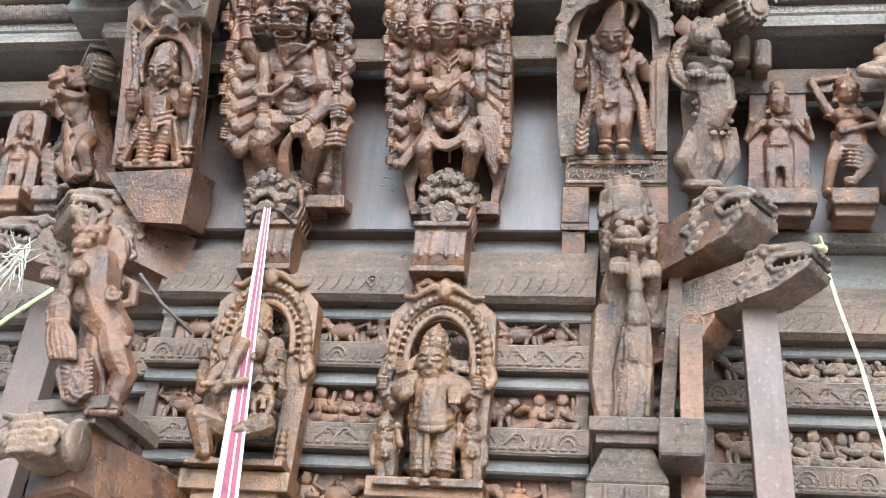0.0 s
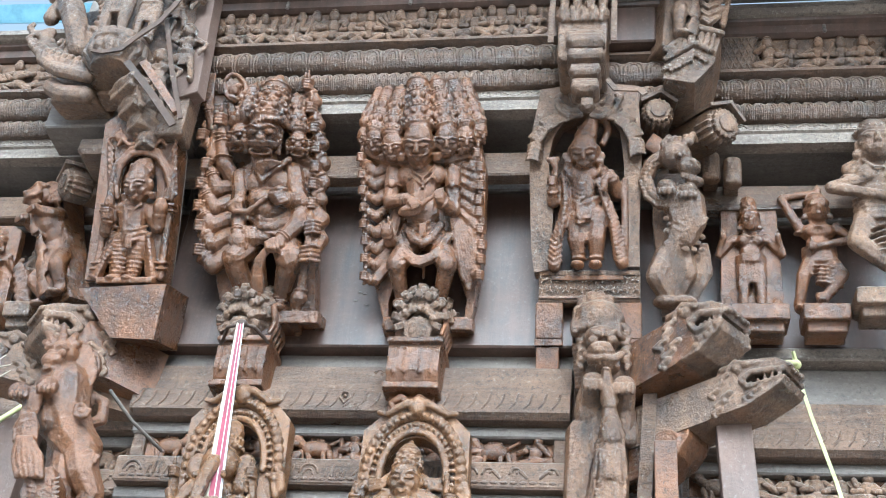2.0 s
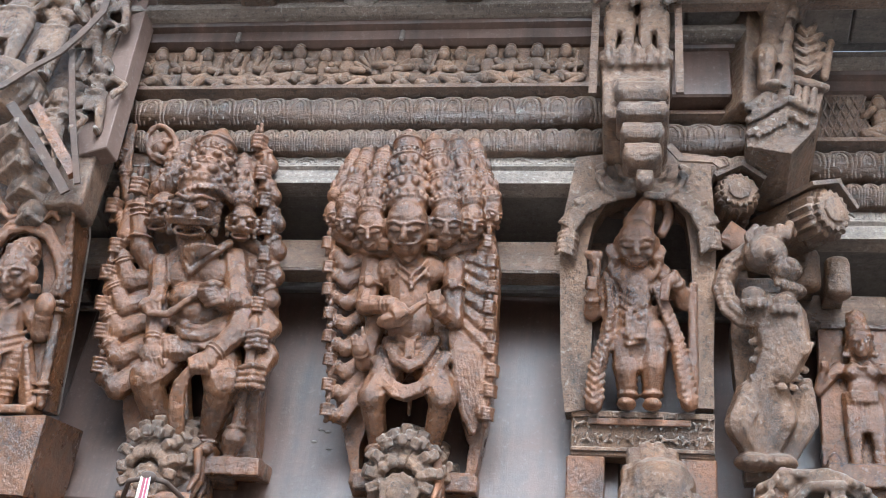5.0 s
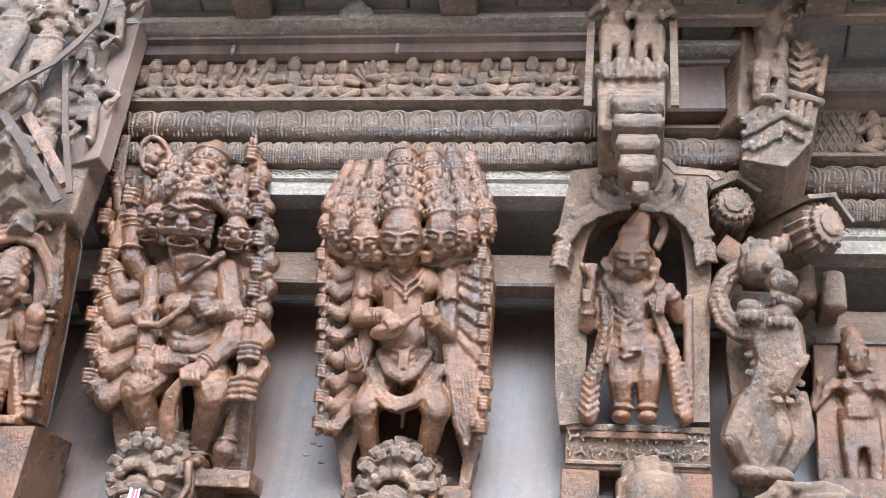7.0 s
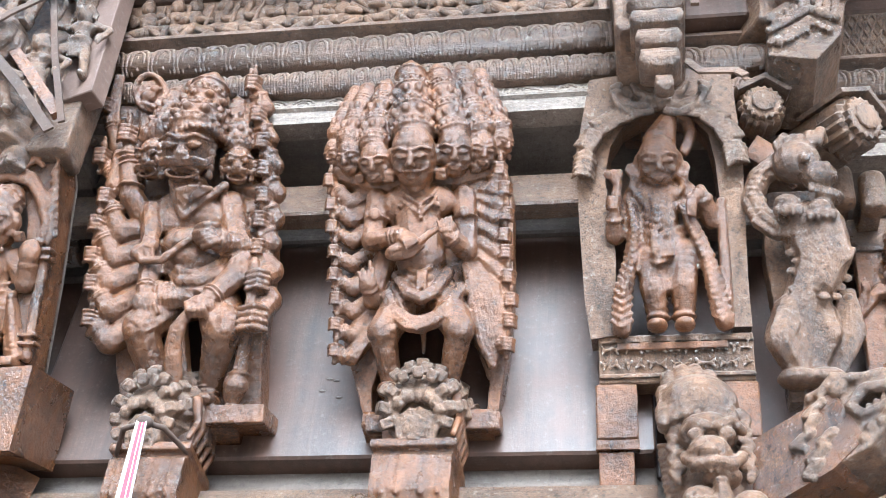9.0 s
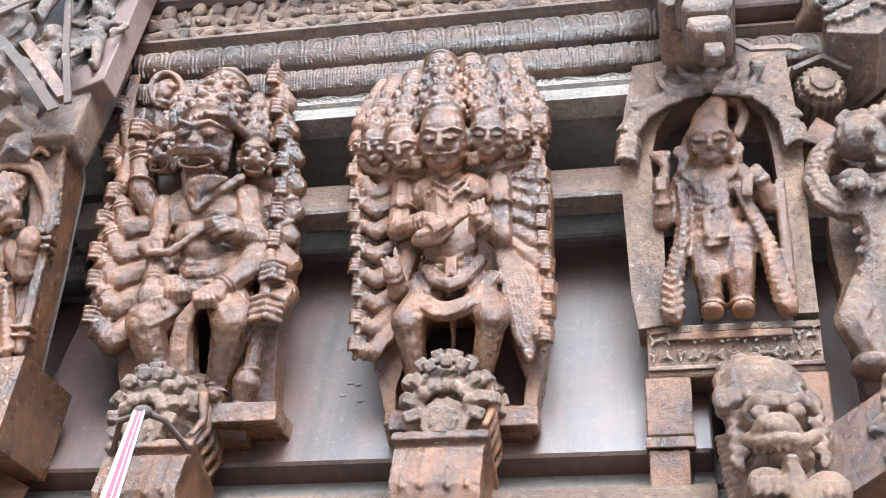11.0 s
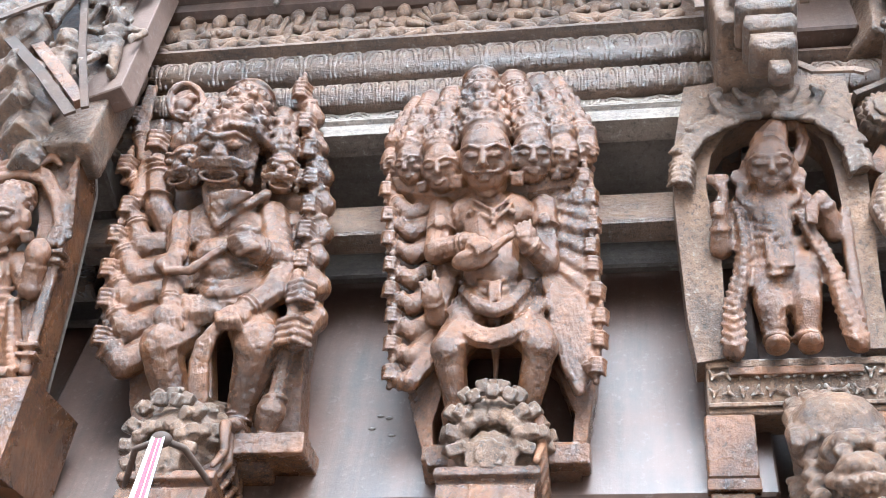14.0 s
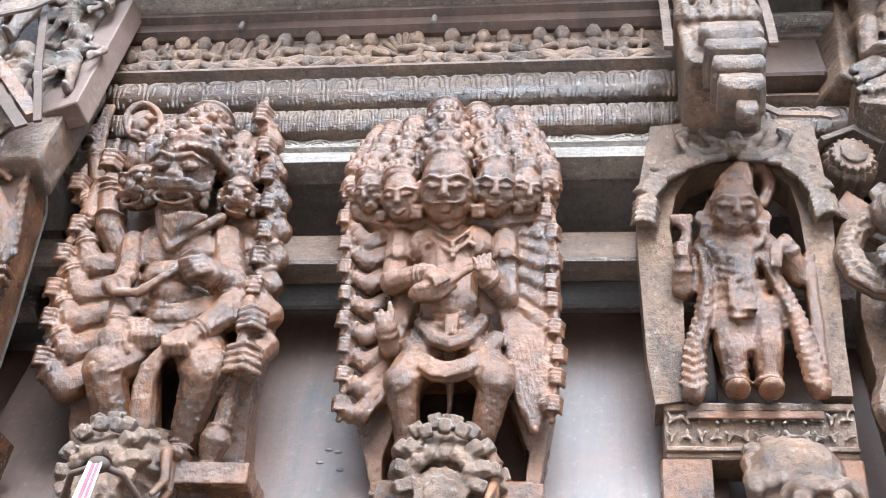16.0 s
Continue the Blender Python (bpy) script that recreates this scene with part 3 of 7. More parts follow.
lion_grid = carver_grid((-1.5036, 1.8611, 0.1893, 0.3442, -0.2725, 0.0044, -0.4468, 0.0071), (0.2827, -0.0134, -2.1051, -0.3265, 0.1459, 0.2954, 0.0048, 0.4795))
left_niche_grid = carver_grid((0.0067, 1.3538, 0.1475, 0.4417, -0.1196, -0.0123, -0.3223, -0.0353), (0.5159, -0.0278, -1.3568, -0.3656, 0.0639, 0.1109, 0.0028, 0.3171))
ruffed_lion_grid = carver_grid((0.1405, 1.3090, 0.2817, 0.4834, -0.2088, -0.0451, -0.3686, -0.0859), (0.7419, 0.0021, -1.3951, -0.5738, 0.0619, 0.1999, -0.0068, 0.3805))
pillar_lion_grid = carver_grid((0.2618, 1.1635, -0.0158, -0.0404, -0.2023, -0.0057, -0.3282, -0.0093), (0.3451, 0.0263, -1.3034, -0.5171, 0.0611, 0.2331, -0.0054, 0.3805))
four_armed_grid = carver_grid((-0.3582, 0.9812, 0.1385, 0.2926, -0.1226, -0.0115, -0.2738, -0.0263), (0.1948, 0.0304, -1.0369, -0.3650, 0.0369, 0.1244, -0.0083, 0.2850))
drop_grid = carver_grid((0.0312, 0.7207, -0.1576, -0.2426, -0.5143, 0.1158, -0.7446, 0.1646), (-0.4954, -0.0105, -1.2886, -1.5310, 0.1436, 1.2376, 0.0475, 1.7584))
niche_board_grid = carver_grid((0.0857, 0.8721, -0.0913, -0.1589, -0.1919, 0.0173, -0.4038, 0.0351), (0.4782, -0.0166, -1.1143, -0.7620, 0.0462, 0.2473, 0.0068, 0.5008))
lotus_grid = carver_grid((-0.2045, 0.7723, -0.0204, -0.0539, -0.1870, 0.0199, -0.3564, 0.0369), (-0.0691, 0.0005, -1.1433, -1.0209, 0.0485, 0.2970, 0.0047, 0.5493))


def set_in(c, sub_, p, rot=(0, 0, 0), along=None):
    """Adds a carving made round the origin at p, turned by degrees or with its z axis along a direction."""
    if along is not None:
        m = np.array(Vector((0, 0, 1)).rotation_difference(Vector(along)).to_matrix())
    else:
        m = np.array(Euler([radians(a) for a in rot]).to_matrix())
    for v in sub_.v:
        v[:] = v @ m.T + np.array(p)
    c.v += sub_.v
    c.f += [tuple(i + c.n for i in q) for q in sub_.f]
    c.n += sub_.n


def calm_head(c, p, r, tip=30, yaw=0.0, whiskers=False):
    """An oval, smooth-cheeked head with closed almond eyes, long lobes and square earrings."""
    s_ = Carve()
    r *= 1.14
    s_.ball((0, 0, 0), (r, r * 0.98, r * 1.32))
    s_.ball((0, -r * 0.42, -r * 0.72), (r * 0.66, r * 0.52, r * 0.56))
    s_.limb((0, -r * 0.92, r * 0.36), (0, -r * 1.16, -r * 0.22), r * 0.10, r * 0.16)
    s_.ball((0, -r * 1.14, -r * 0.26), (r * 0.24, r * 0.14, r * 0.12))
    for s in (-1, 1):
        s_.ball((s * r * 0.42, -r * 0.86, r * 0.12), (r * 0.29, r * 0.15, r * 0.14), (0, s * 8, 0))
        s_.path([(s * r * 0.16, -r * 0.97, r * 0.08), (s * r * 0.44, -r * 0.99, r * 0.02), (s * r * 0.72, -r * 0.76, r * 0.12)], r * 0.045)
        s_.path([(s * r * 0.12, -r * 0.97, r * 0.34), (s * r * 0.46, -r * 0.90, r * 0.46), (s * r * 0.82, -r * 0.58, r * 0.32)], r * 0.065)
        s_.ball((s * r * 1.0, r * 0.1, 0), (r * 0.15, r * 0.24, r * 0.42))
        s_.box((s * r * 1.1, -r * 0.12, -r * 0.78), (r * 0.24, r * 0.2, r * 0.26), bevel=0.3)
        s_.ball((s * r * 0.5, -r * 0.68, -r * 0.32), (r * 0.3, r * 0.22, r * 0.28))
        if whiskers:
            s_.path([(s * r * 0.05, -r * 1.1, -r * 0.5), (s * r * 0.4, -r * 0.98, -r * 0.52), (s * r * 0.68, -r * 0.78, -r * 0.4)], r * 0.07, r * 0.05)
    s_.path([(-r * 0.3, -r * 0.9, -r * 0.64), (0, -r * 1.04, -r * 0.66), (r * 0.3, -r * 0.9, -r * 0.64)], r * 0.07)
    s_.ball((0, -r * 0.98, -r * 0.80), (r * 0.22, r * 0.12, r * 0.09))
    set_in(c, s_, p, (tip, 0, yaw))


def tall_crown(c, a, b, r0, r1):
    """A tall banded headdress from brow to tip, with bead rows, a cap and a pointed knob."""
    a = np.array(a) * 1.13 - np.array(b) * 0.13
    d = np.array(b) - np.array(a)
    ln = float(np.linalg.norm(d))
    s_ = Carve()
    r0, r1 = r0 * 1.16, r1 * 1.2
    s_.limb((0, 0, 0), (0, 0, ln), r0 * 0.95, r1 * 0.92, seg=16)
    for f, k, t in ((0.0, 1.03, 0.3), (0.10, 1.02, 0.10), (0.36, 1.05, 0.12), (0.46, 1.07, 0.1), (0.72, 1.05, 0.1), (0.82, 1.1, 0.12), (1.0, 1.06, 0.14)):
        r = r0 + (r1 - r0) * f
        s_.ball((0, 0, ln * f), (r * k, r * k, r * t))
        if f in (0.10, 0.46, 0.82):
            for j in range(18):
                g = 2 * math.pi * j / 18
                s_.ball((r * math.cos(g), r * math.sin(g), ln * (f - 0.05)), r * 0.12, small=True)
        if f in (0.10, 0.46):
            for j in range(9):
                g = 2 * math.pi * (j + 0.5) / 9
                s_.ball((r * 0.95 * math.cos(g), r * 0.95 * math.sin(g), ln * (f + 0.13)), (r * 0.22, r * 0.22, ln * 0.075), small=True)
    s_.ball((0, 0, ln + r1 * 0.35), (r1 * 0.78, r1 * 0.78, r1 * 0.4))
    s_.ball((0, 0, ln + r1 * 0.8), (r1 * 0.34, r1 * 0.34, r1 * 0.42))
    set_in(c, s_, a, along=d)


def fierce_head(c, p, r, tip=28, yaw=0.0):
    """A demon's head: bulging eyes, flared nose, rolled moustache, open mouth and cheek curls."""
    s_ = Carve()
    r *= 1.1
    s_.ball((0, 0, 0), (r, r * 0.95, r * 1.15))
    s_.ball((0, -r * 1.0, -r * 0.06), (r * 0.34, r * 0.24, r * 0.22))
    s_.limb((0, -r * 0.85, r * 0.4), (0, -r * 1.02, 0), r * 0.14, r * 0.2)
    for s in (-1, 1):
        s_.ball((s * r * 0.45, -r * 0.88, r * 0.28), (r * 0.27, r * 0.22, r * 0.2))
        s_.path([(s * r * 0.18, -r * 0.98, r * 0.30), (s * r * 0.45, -r * 1.06, r * 0.36), (s * r * 0.76, -r * 0.82, r * 0.28)], r * 0.05)
        s_.path([(s * r * 0.08, -r * 0.98, r * 0.52), (s * r * 0.48, -r * 0.98, r * 0.66), (s * r * 0.92, -r * 0.6, r * 0.46)], r * 0.12, r * 0.07)
        for k in range(3):
            s_.path([(s * r * 0.05, -r * (1.12 - 0.03 * k), -r * (0.26 + 0.1 * k)), (s * r * 0.5, -r * (1.12 - 0.03 * k), -r * (0.22 + 0.1 * k)), (s * r * 0.86, -r * 0.88, -r * (0.34 + 0.08 * k)), (s * r * 1.08, -r * 0.62, -r * (0.16 + 0.1 * k))], r * 0.1, r * 0.06)
        for k in range(5):
            s_.ball((s * r * (1.02 - 0.03 * k), -r * (0.15 + 0.09 * k), r * (0.2 - 0.27 * k)), r * 0.17, small=True)
        s_.ball((s * r * 0.32, -r * 0.92, -r * 0.64), (r * 0.09, r * 0.1, r * 0.12), small=True)
    # open lips round a dark hollow
    s_.path([(r * 0.62 * math.cos(radians(g)), -r * 0.92 - r * 0.12 * math.cos(radians(g)) ** 2, -r * 0.76 + r * 0.2 * math.sin(radians(g))) for g in range(0, 361, 30)], r * 0.075)
    s_.ball((0, -r * 0.5, -r * 0.98), (r * 0.6, r * 0.42, r * 0.24))
    set_in(c, s_, p, (tip, 0, yaw))


def arm(c, a, b, d, r, cuff=True):
    """An upper arm, elbow and forearm with bracelet rings."""
    a, b, d = (np.array(v, float) for v in (a, b, d))
    c.limb(a, b, r * 1.1, r)
    c.limb(b, d, r, r * 0.74)
    c.ball(b, r * 1.02)
    if cuff:
        for f in (0.72, 0.84):
            q = b + (d - b) * f
            s_ = Carve().ball((0, 0, 0), (r * 0.98, r * 0.98, r * 0.16))
            set_in(c, s_, q, along=d - b)


def five_headed():
    """The many-armed lute player: seven heads in a row with tall crowns and a fan of arms."""
    c = Carve()
    # heads and crowns, the middle one foremost
    calm_head(c, (-0.008, -0.135, 0.619), 0.049, 34, 0, True)
    tall_crown(c, (-0.013, -0.130, 0.699), (-0.030, -0.095, 0.863), 0.046, 0.034)
    for p, r, yaw, lo, hi, w, w1 in (
            ((-0.102, -0.110, 0.619), 0.031, -8, (-0.106, -0.110, 0.685), (-0.094, -0.080, 0.836), 0.032, 0.022),
            ((-0.171, -0.085, 0.651), 0.026, -22, (-0.173, -0.085, 0.709), (-0.144, -0.055, 0.854), 0.027, 0.018),
            ((-0.215, -0.055, 0.679), 0.022, -48, (-0.212, -0.055, 0.744), (-0.182, -0.030, 0.868), 0.022, 0.014),
            ((0.084, -0.110, 0.637), 0.034, 8, (0.077, -0.110, 0.705), (0.036, -0.080, 0.868), 0.034, 0.024),
            ((0.143, -0.085, 0.651), 0.028, 22, (0.135, -0.085, 0.720), (0.088, -0.055, 0.881), 0.029, 0.021),
            ((0.186, -0.055, 0.687), 0.023, 50, (0.178, -0.055, 0.741), (0.129, -0.030, 0.895), 0.025, 0.017)):
        calm_head(c, p, r * 1.16, 32, yaw)
        tall_crown(c, lo, hi, w * 1.08, w1 * 1.12)
    # the mass of necks behind, then torso and jewels
    c.path([player_grid(185, 345, 0.035), player_grid(290, 365, 0.06), player_grid(393, 360, 0.06), player_grid(510, 358, 0.06), player_grid(610, 345, 0.035)], 0.034)
    c.limb((-0.010, -0.100, 0.591), (-0.008, -0.075, 0.552), 0.033, 0.04)
    for k in range(3):
        c.path([(-0.043, -0.100, 0.573), (-0.004, -0.125, 0.534), (0.026, -0.100, 0.574)], 0.007)
    c.ball((-0.007, -0.055, 0.525), (0.092, 0.05, 0.075))
    c.ball((-0.048, -0.078, 0.522), (0.043, 0.032, 0.042)).ball((0.041, -0.078, 0.525), (0.043, 0.032, 0.042))
    c.limb((-0.004, -0.060, 0.496), (0.003, -0.065, 0.383), 0.062, 0.052)
    c.ball((0.004, -0.070, 0.380), (0.06, 0.042, 0.05))
    for s in (-1, 1):
        c.ball(player_grid(350 + 52 * (s + 1), 408, 0.112), 0.006, small=True)
    c.beads([(-0.062, -0.090, 0.555), (-0.029, -0.115, 0.507), (0.009, -0.122, 0.472), (0.040, -0.115, 0.510), (0.056, -0.090, 0.560)], 0.0055)
    c.beads([(-0.049, -0.095, 0.558), (-0.021, -0.118, 0.521), (0.007, -0.124, 0.498), (0.032, -0.118, 0.523), (0.045, -0.095, 0.560)], 0.005)
    c.beads([(0.007, -0.124, 0.498), (0.011, -0.122, 0.454)], 0.007)
    # waistband, folded cloth and the heavy braided sash
    for y, w, r in ((568, 58, 0.007), (590, 66, 0.009), (612, 72, 0.008)):
        c.path([player_grid(398 - w, y - 8, 0.05), player_grid(398 - w * 0.5, y + 8, 0.1), player_grid(398, y + 14, 0.112), player_grid(398 + w * 0.5, y + 6, 0.1), player_grid(398 + w, y - 12, 0.05)], r)
    c.box((0.016, -0.116, 0.312), (0.012, 0.008, 0.022))
    c.ball((0.007, -0.060, 0.310), (0.085, 0.05, 0.05))
    c.path([(-0.047, -0.080, 0.337), (-0.014, -0.115, 0.281), (0.018, -0.125, 0.264), (0.047, -0.115, 0.283), (0.071, -0.080, 0.344)], 0.016)
    sash = [(-0.065, -0.085, 0.287), (-0.039, -0.115, 0.231), (-0.008, -0.132, 0.201), (0.019, -0.138, 0.194), (0.048, -0.132, 0.207), (0.074, -0.115, 0.240), (0.097, -0.085, 0.300)]
    c.path(sash, 0.019)
    for a, b in zip(sash, sash[1:]):
        for f in (0.0, 0.2, 0.4, 0.6, 0.8):
            q = np.array(a) + (np.array(b) - np.array(a)) * f
            c.limb(q + np.array((0.004, -0.012, 0.016)), q + np.array((-0.004, -0.017, -0.014)), 0.0042, seg=6)
    # bent legs with ribbed cloth on the thighs
    for hip, knee, ankle in (((-0.034, -0.055, 0.283), (-0.068, -0.115, 0.191), (-0.056, -0.050, 0.084)), ((0.056, -0.055, 0.287), (0.103, -0.115, 0.191), (0.072, -0.050, 0.081))):
        c.limb(hip, knee, 0.046, 0.036)
        c.limb(knee, ankle, 0.033, 0.022)
        c.ball(knee, (0.036, 0.034, 0.036))
        for f in (0.25, 0.45, 0.65):
            q = np.array(hip) + (np.array(knee) - np.array(hip)) * f
            s_ = Carve().ball((0, 0, 0), (0.047 - 0.008 * f, 0.047 - 0.008 * f, 0.005))
            set_in(c, s_, q, along=np.array(knee) - np.array(hip))
        c.ball(np.array(ankle) + np.array((0, -0.025, -0.02)), (0.026, 0.05, 0.02))
    c.path([(0.014, -0.080, 0.220), (0.013, -0.050, 0.197), (0.011, -0.035, 0.169)], 0.009, 0.004)
    # arms that hold the lute
    arm(c, (-0.103, -0.065, 0.547), (-0.107, -0.090, 0.428), (-0.029, -0.135, 0.416), 0.027)
    arm(c, (0.103, -0.065, 0.544), (0.112, -0.090, 0.393), (0.077, -0.135, 0.412), 0.026)
    for q in ((-0.101, -0.085, 0.481), (0.109, -0.085, 0.477)):
        c.ball(q, (0.032, 0.03, 0.007)).ball(np.array(q) + np.array((0, -0.026, 0.004)), (0.014, 0.008, 0.016))
    c.ball((-0.016, -0.145, 0.401), (0.026, 0.014, 0.02))
    for k in range(4):
        c.path([player_grid(348 + 8 * k, 480, 0.152), player_grid(362 + 9 * k, 488 - 3 * k, 0.164), player_grid(366 + 10 * k, 506 - 6 * k, 0.16)], 0.0052)
    c.ball((0.077, -0.140, 0.426), (0.02, 0.013, 0.022))
    for k in range(4):
        c.limb(player_grid(466 + 9 * k, 466, 0.15), player_grid(456 + 13 * k, 440 - 3 * k, 0.15), 0.0052, 0.004)
    lute = Carve().ball((0, 0, 0), (0.044, 0.02, 0.022)).ball((0, -0.012, 0.004), (0.034, 0.012, 0.013)).disc((0.0, -0.02, 0.004), 0.007, 0.004)
    set_in(c, lute, (-0.027, -0.130, 0.380), (0, -14, 0))
    c.path([(-0.002, -0.140, 0.383), (0.035, -0.145, 0.412), (0.070, -0.140, 0.436)], 0.0095, 0.007)
    c.path([(-0.064, -0.125, 0.378), (-0.043, -0.130, 0.363), (-0.009, -0.135, 0.363), (0.018, -0.135, 0.386)], 0.006)
    # the hand raised at the hip
    arm(c, (-0.084, -0.050, 0.408), (-0.102, -0.075, 0.287), (-0.107, -0.110, 0.307), 0.024)
    c.ball((-0.108, -0.115, 0.313), (0.022, 0.014, 0.024))
    for k in range(4):
        c.limb(player_grid(232 + 9 * k, 592, 0.124), player_grid(222 + 14 * k, 570 - 6 * (k % 2), 0.126), 0.0055, 0.0045)
    c.limb((-0.100, -0.120, 0.319), (-0.104, -0.120, 0.362), 0.007, 0.004)
    # fans of arms, each with a fist round an emblem
    for x, y, ex, ey, bx, by in ((150, 352, 205, 412, 300, 376), (153, 412, 205, 452, 285, 425), (150, 470, 205, 505, 270, 485), (152, 532, 205, 566, 262, 545), (148, 592, 200, 628, 250, 600), (150, 655, 200, 690, 270, 660), (145, 722, 192, 752, 290, 676), (138, 792, 185, 812, 300, 690)):
        arm(c, player_grid(bx, by, 0.03), player_grid(ex, ey, 0.06), player_grid(x + 14, y + 16, 0.066), 0.021)
        hand(c, player_grid(x, y, 0.07), 0.0185, (0.06, -0.1, 1))
    for x, y, ex, ey, bx, by in ((626, 338, 610, 392, 530, 392), (640, 386, 615, 428, 545, 408), (642, 452, 615, 462, 545, 440), (636, 505, 615, 506, 545, 478), (640, 548, 612, 548, 545, 515), (645, 612, 610, 590, 545, 545), (652, 672, 615, 640, 550, 570), (648, 728, 620, 690, 550, 590), (642, 792, 615, 745, 550, 610)):
        arm(c, player_grid(bx, by, 0.035), player_grid(ex, ey, 0.06), player_grid(x - 8, y + 10, 0.066), 0.022)
        hand(c, player_grid(x, y, 0.07), 0.0195, (0.06, -0.1, 1))
    # the sweeping cloth at the hip
    for k in range(7):
        c.path([player_grid(532 + 6 * k, 575 + 4 * k, 0.075 - 0.004 * k), player_grid(550 + 10 * k, 680 - 8 * k, 0.08), player_grid(572 + 9 * k, 790 - 8 * k, 0.07), player_grid(598 + 7 * k, 850 - 14 * k, 0.055)], 0.016, 0.011)
    # the board behind, sawn out round the legs
    back = [(-0.166, 0.000, 0.166), (-0.210, 0.000, 0.290), (-0.237, 0.000, 0.616), (-0.213, 0.000, 0.740), (-0.168, 0.000, 0.851), (0.099, 0.000, 0.861), (0.174, 0.000, 0.743), (0.211, 0.000, 0.567), (0.213, 0.000, 0.290), (0.199, 0.000, 0.155), (0.178, 0.000, 0.020), (0.152, 0.000, 0.020), (0.160, 0.000, 0.095), (0.124, 0.000, 0.199), (0.070, 0.000, 0.258), (-0.051, 0.000, 0.257), (-0.093, 0.000, 0.153), (-0.109, 0.000, 0.084), (-0.103, 0.000, 0.017), (-0.122, 0.000, 0.016)]
    c.prism([(p[0], p[2]) for p in back], -0.02, 0.05)
    c.box((0.039, -0.030, 0.000), (0.15, 0.03, 0.02))
    return c


def demon():
    """The bearded many-armed fighter with a curved blade and a club."""
    c = Carve()
    fierce_head(c, (-0.005, -0.125, 0.652), 0.058, 28, 6)
    fierce_head(c, (-0.100, -0.090, 0.659), 0.04, 28, -18)
    fierce_head(c, (0.110, -0.085, 0.632), 0.035, 28, 16)
    tall_crown(c, (0.011, -0.125, 0.715), (0.020, -0.090, 0.844), 0.058, 0.042)
    c.path([(-0.052, -0.140, 0.663), (-0.026, -0.170, 0.678), (0.019, -0.180, 0.689), (0.064, -0.165, 0.689), (0.086, -0.120, 0.678)], 0.013)
    c.beads([(-0.042, -0.155, 0.662), (-0.019, -0.182, 0.677), (0.023, -0.192, 0.687), (0.063, -0.178, 0.687), (0.085, -0.135, 0.677)], 0.008)
    c.ball((0.022, -0.090, 0.873), (0.022, 0.022, 0.02)).ball((-0.035, -0.080, 0.869), (0.014, 0.014, 0.014))
    tall_crown(c, (0.100, -0.080, 0.699), (0.085, -0.055, 0.817), 0.034, 0.02)
    for k in range(6):
        c.path([fighter_grid(312 + 22 * k, 222 - 8 * k, 0.10), fighter_grid(318 + 20 * k, 200 - 9 * k, 0.112), fighter_grid(334 + 18 * k, 204 - 10 * k, 0.105)], 0.014, 0.009)
    tall_crown(c, (-0.099, -0.075, 0.749), (-0.083, -0.050, 0.858), 0.034, 0.024)
    # discus with a beast coiled on it
    c.disc((-0.144, -0.060, 0.859), 0.041, 0.01, 1)
    c.path([(p[0], p[1] - 0.012, p[2]) for p in (fighter_grid(346 + 42 * math.cos(radians(g)), 125 - 44 * math.sin(radians(g)), 0.06) for g in range(0, 361, 24))], 0.008)
    c.ball((-0.148, -0.075, 0.850), (0.022, 0.014, 0.02)).ball((-0.131, -0.078, 0.864), 0.012).path([(-0.160, -0.075, 0.828), (-0.125, -0.080, 0.811), (-0.111, -0.075, 0.839)], 0.008)
    # collar cloth falling in a point, beard
    c.limb((-0.002, -0.090, 0.571), (0.000, -0.070, 0.532), 0.045, 0.05)
    for k in range(9):
        f = (k - 4) / 4
        c.path([fighter_grid(442 + 46 * f, 336 + 6 * f * f, 0.14), fighter_grid(424 + 30 * f, 362, 0.132), fighter_grid(406 + 8 * f, 398 - 10 * abs(f), 0.118)], 0.0075, 0.004)
    c.path([(-0.038, -0.120, 0.575), (-0.026, -0.115, 0.531), (-0.003, -0.110, 0.486), (0.032, -0.112, 0.518), (0.088, -0.100, 0.568)], 0.012)
    c.ball((-0.012, -0.060, 0.513), (0.098, 0.05, 0.07))
    c.ball((-0.043, -0.082, 0.490), (0.038, 0.028, 0.045)).ball((0.045, -0.082, 0.496), (0.04, 0.028, 0.045))
    # open coat with flared lapels, belly, belts
    c.path([(-0.091, -0.090, 0.519), (-0.079, -0.105, 0.456), (-0.076, -0.115, 0.408), (-0.105, -0.115, 0.390)], 0.024, 0.02)
    c.path([(-0.106, -0.120, 0.405), (-0.088, -0.125, 0.369), (-0.038, -0.128, 0.367), (0.007, -0.130, 0.401), (0.042, -0.125, 0.432)], 0.010)
    for k in range(4):
        c.limb(fighter_grid(258 + 16 * k, 494, 0.125), fighter_grid(264 + 15 * k, 520, 0.125), 0.006)
    c.ball((0.005, -0.070, 0.423), (0.072, 0.058, 0.05))
    c.ball((0.010, -0.085, 0.387), (0.05, 0.042, 0.035))
    c.ball((0.022, -0.060, 0.374), (0.085, 0.055, 0.045))
    for y, r in ((548, 0.011), (572, 0.016), (596, 0.009)):
        c.path([fighter_grid(345, y - 6, 0.07), fighter_grid(385, y + 10, 0.115), fighter_grid(435, y + 10, 0.125), fighter_grid(490, y - 8, 0.11), fighter_grid(530, y - 32, 0.07)], r)
    for k in range(7):
        c.path([fighter_grid(322 + 12 * k, 590 + 2 * k, 0.105), fighter_grid(318 + 15 * k, 622, 0.118), fighter_grid(312 + 17 * k, 655 - 2 * k, 0.105)], 0.013, 0.009)
    # legs
    c.limb((-0.025, -0.055, 0.280), (-0.082, -0.100, 0.210), 0.05, 0.046)
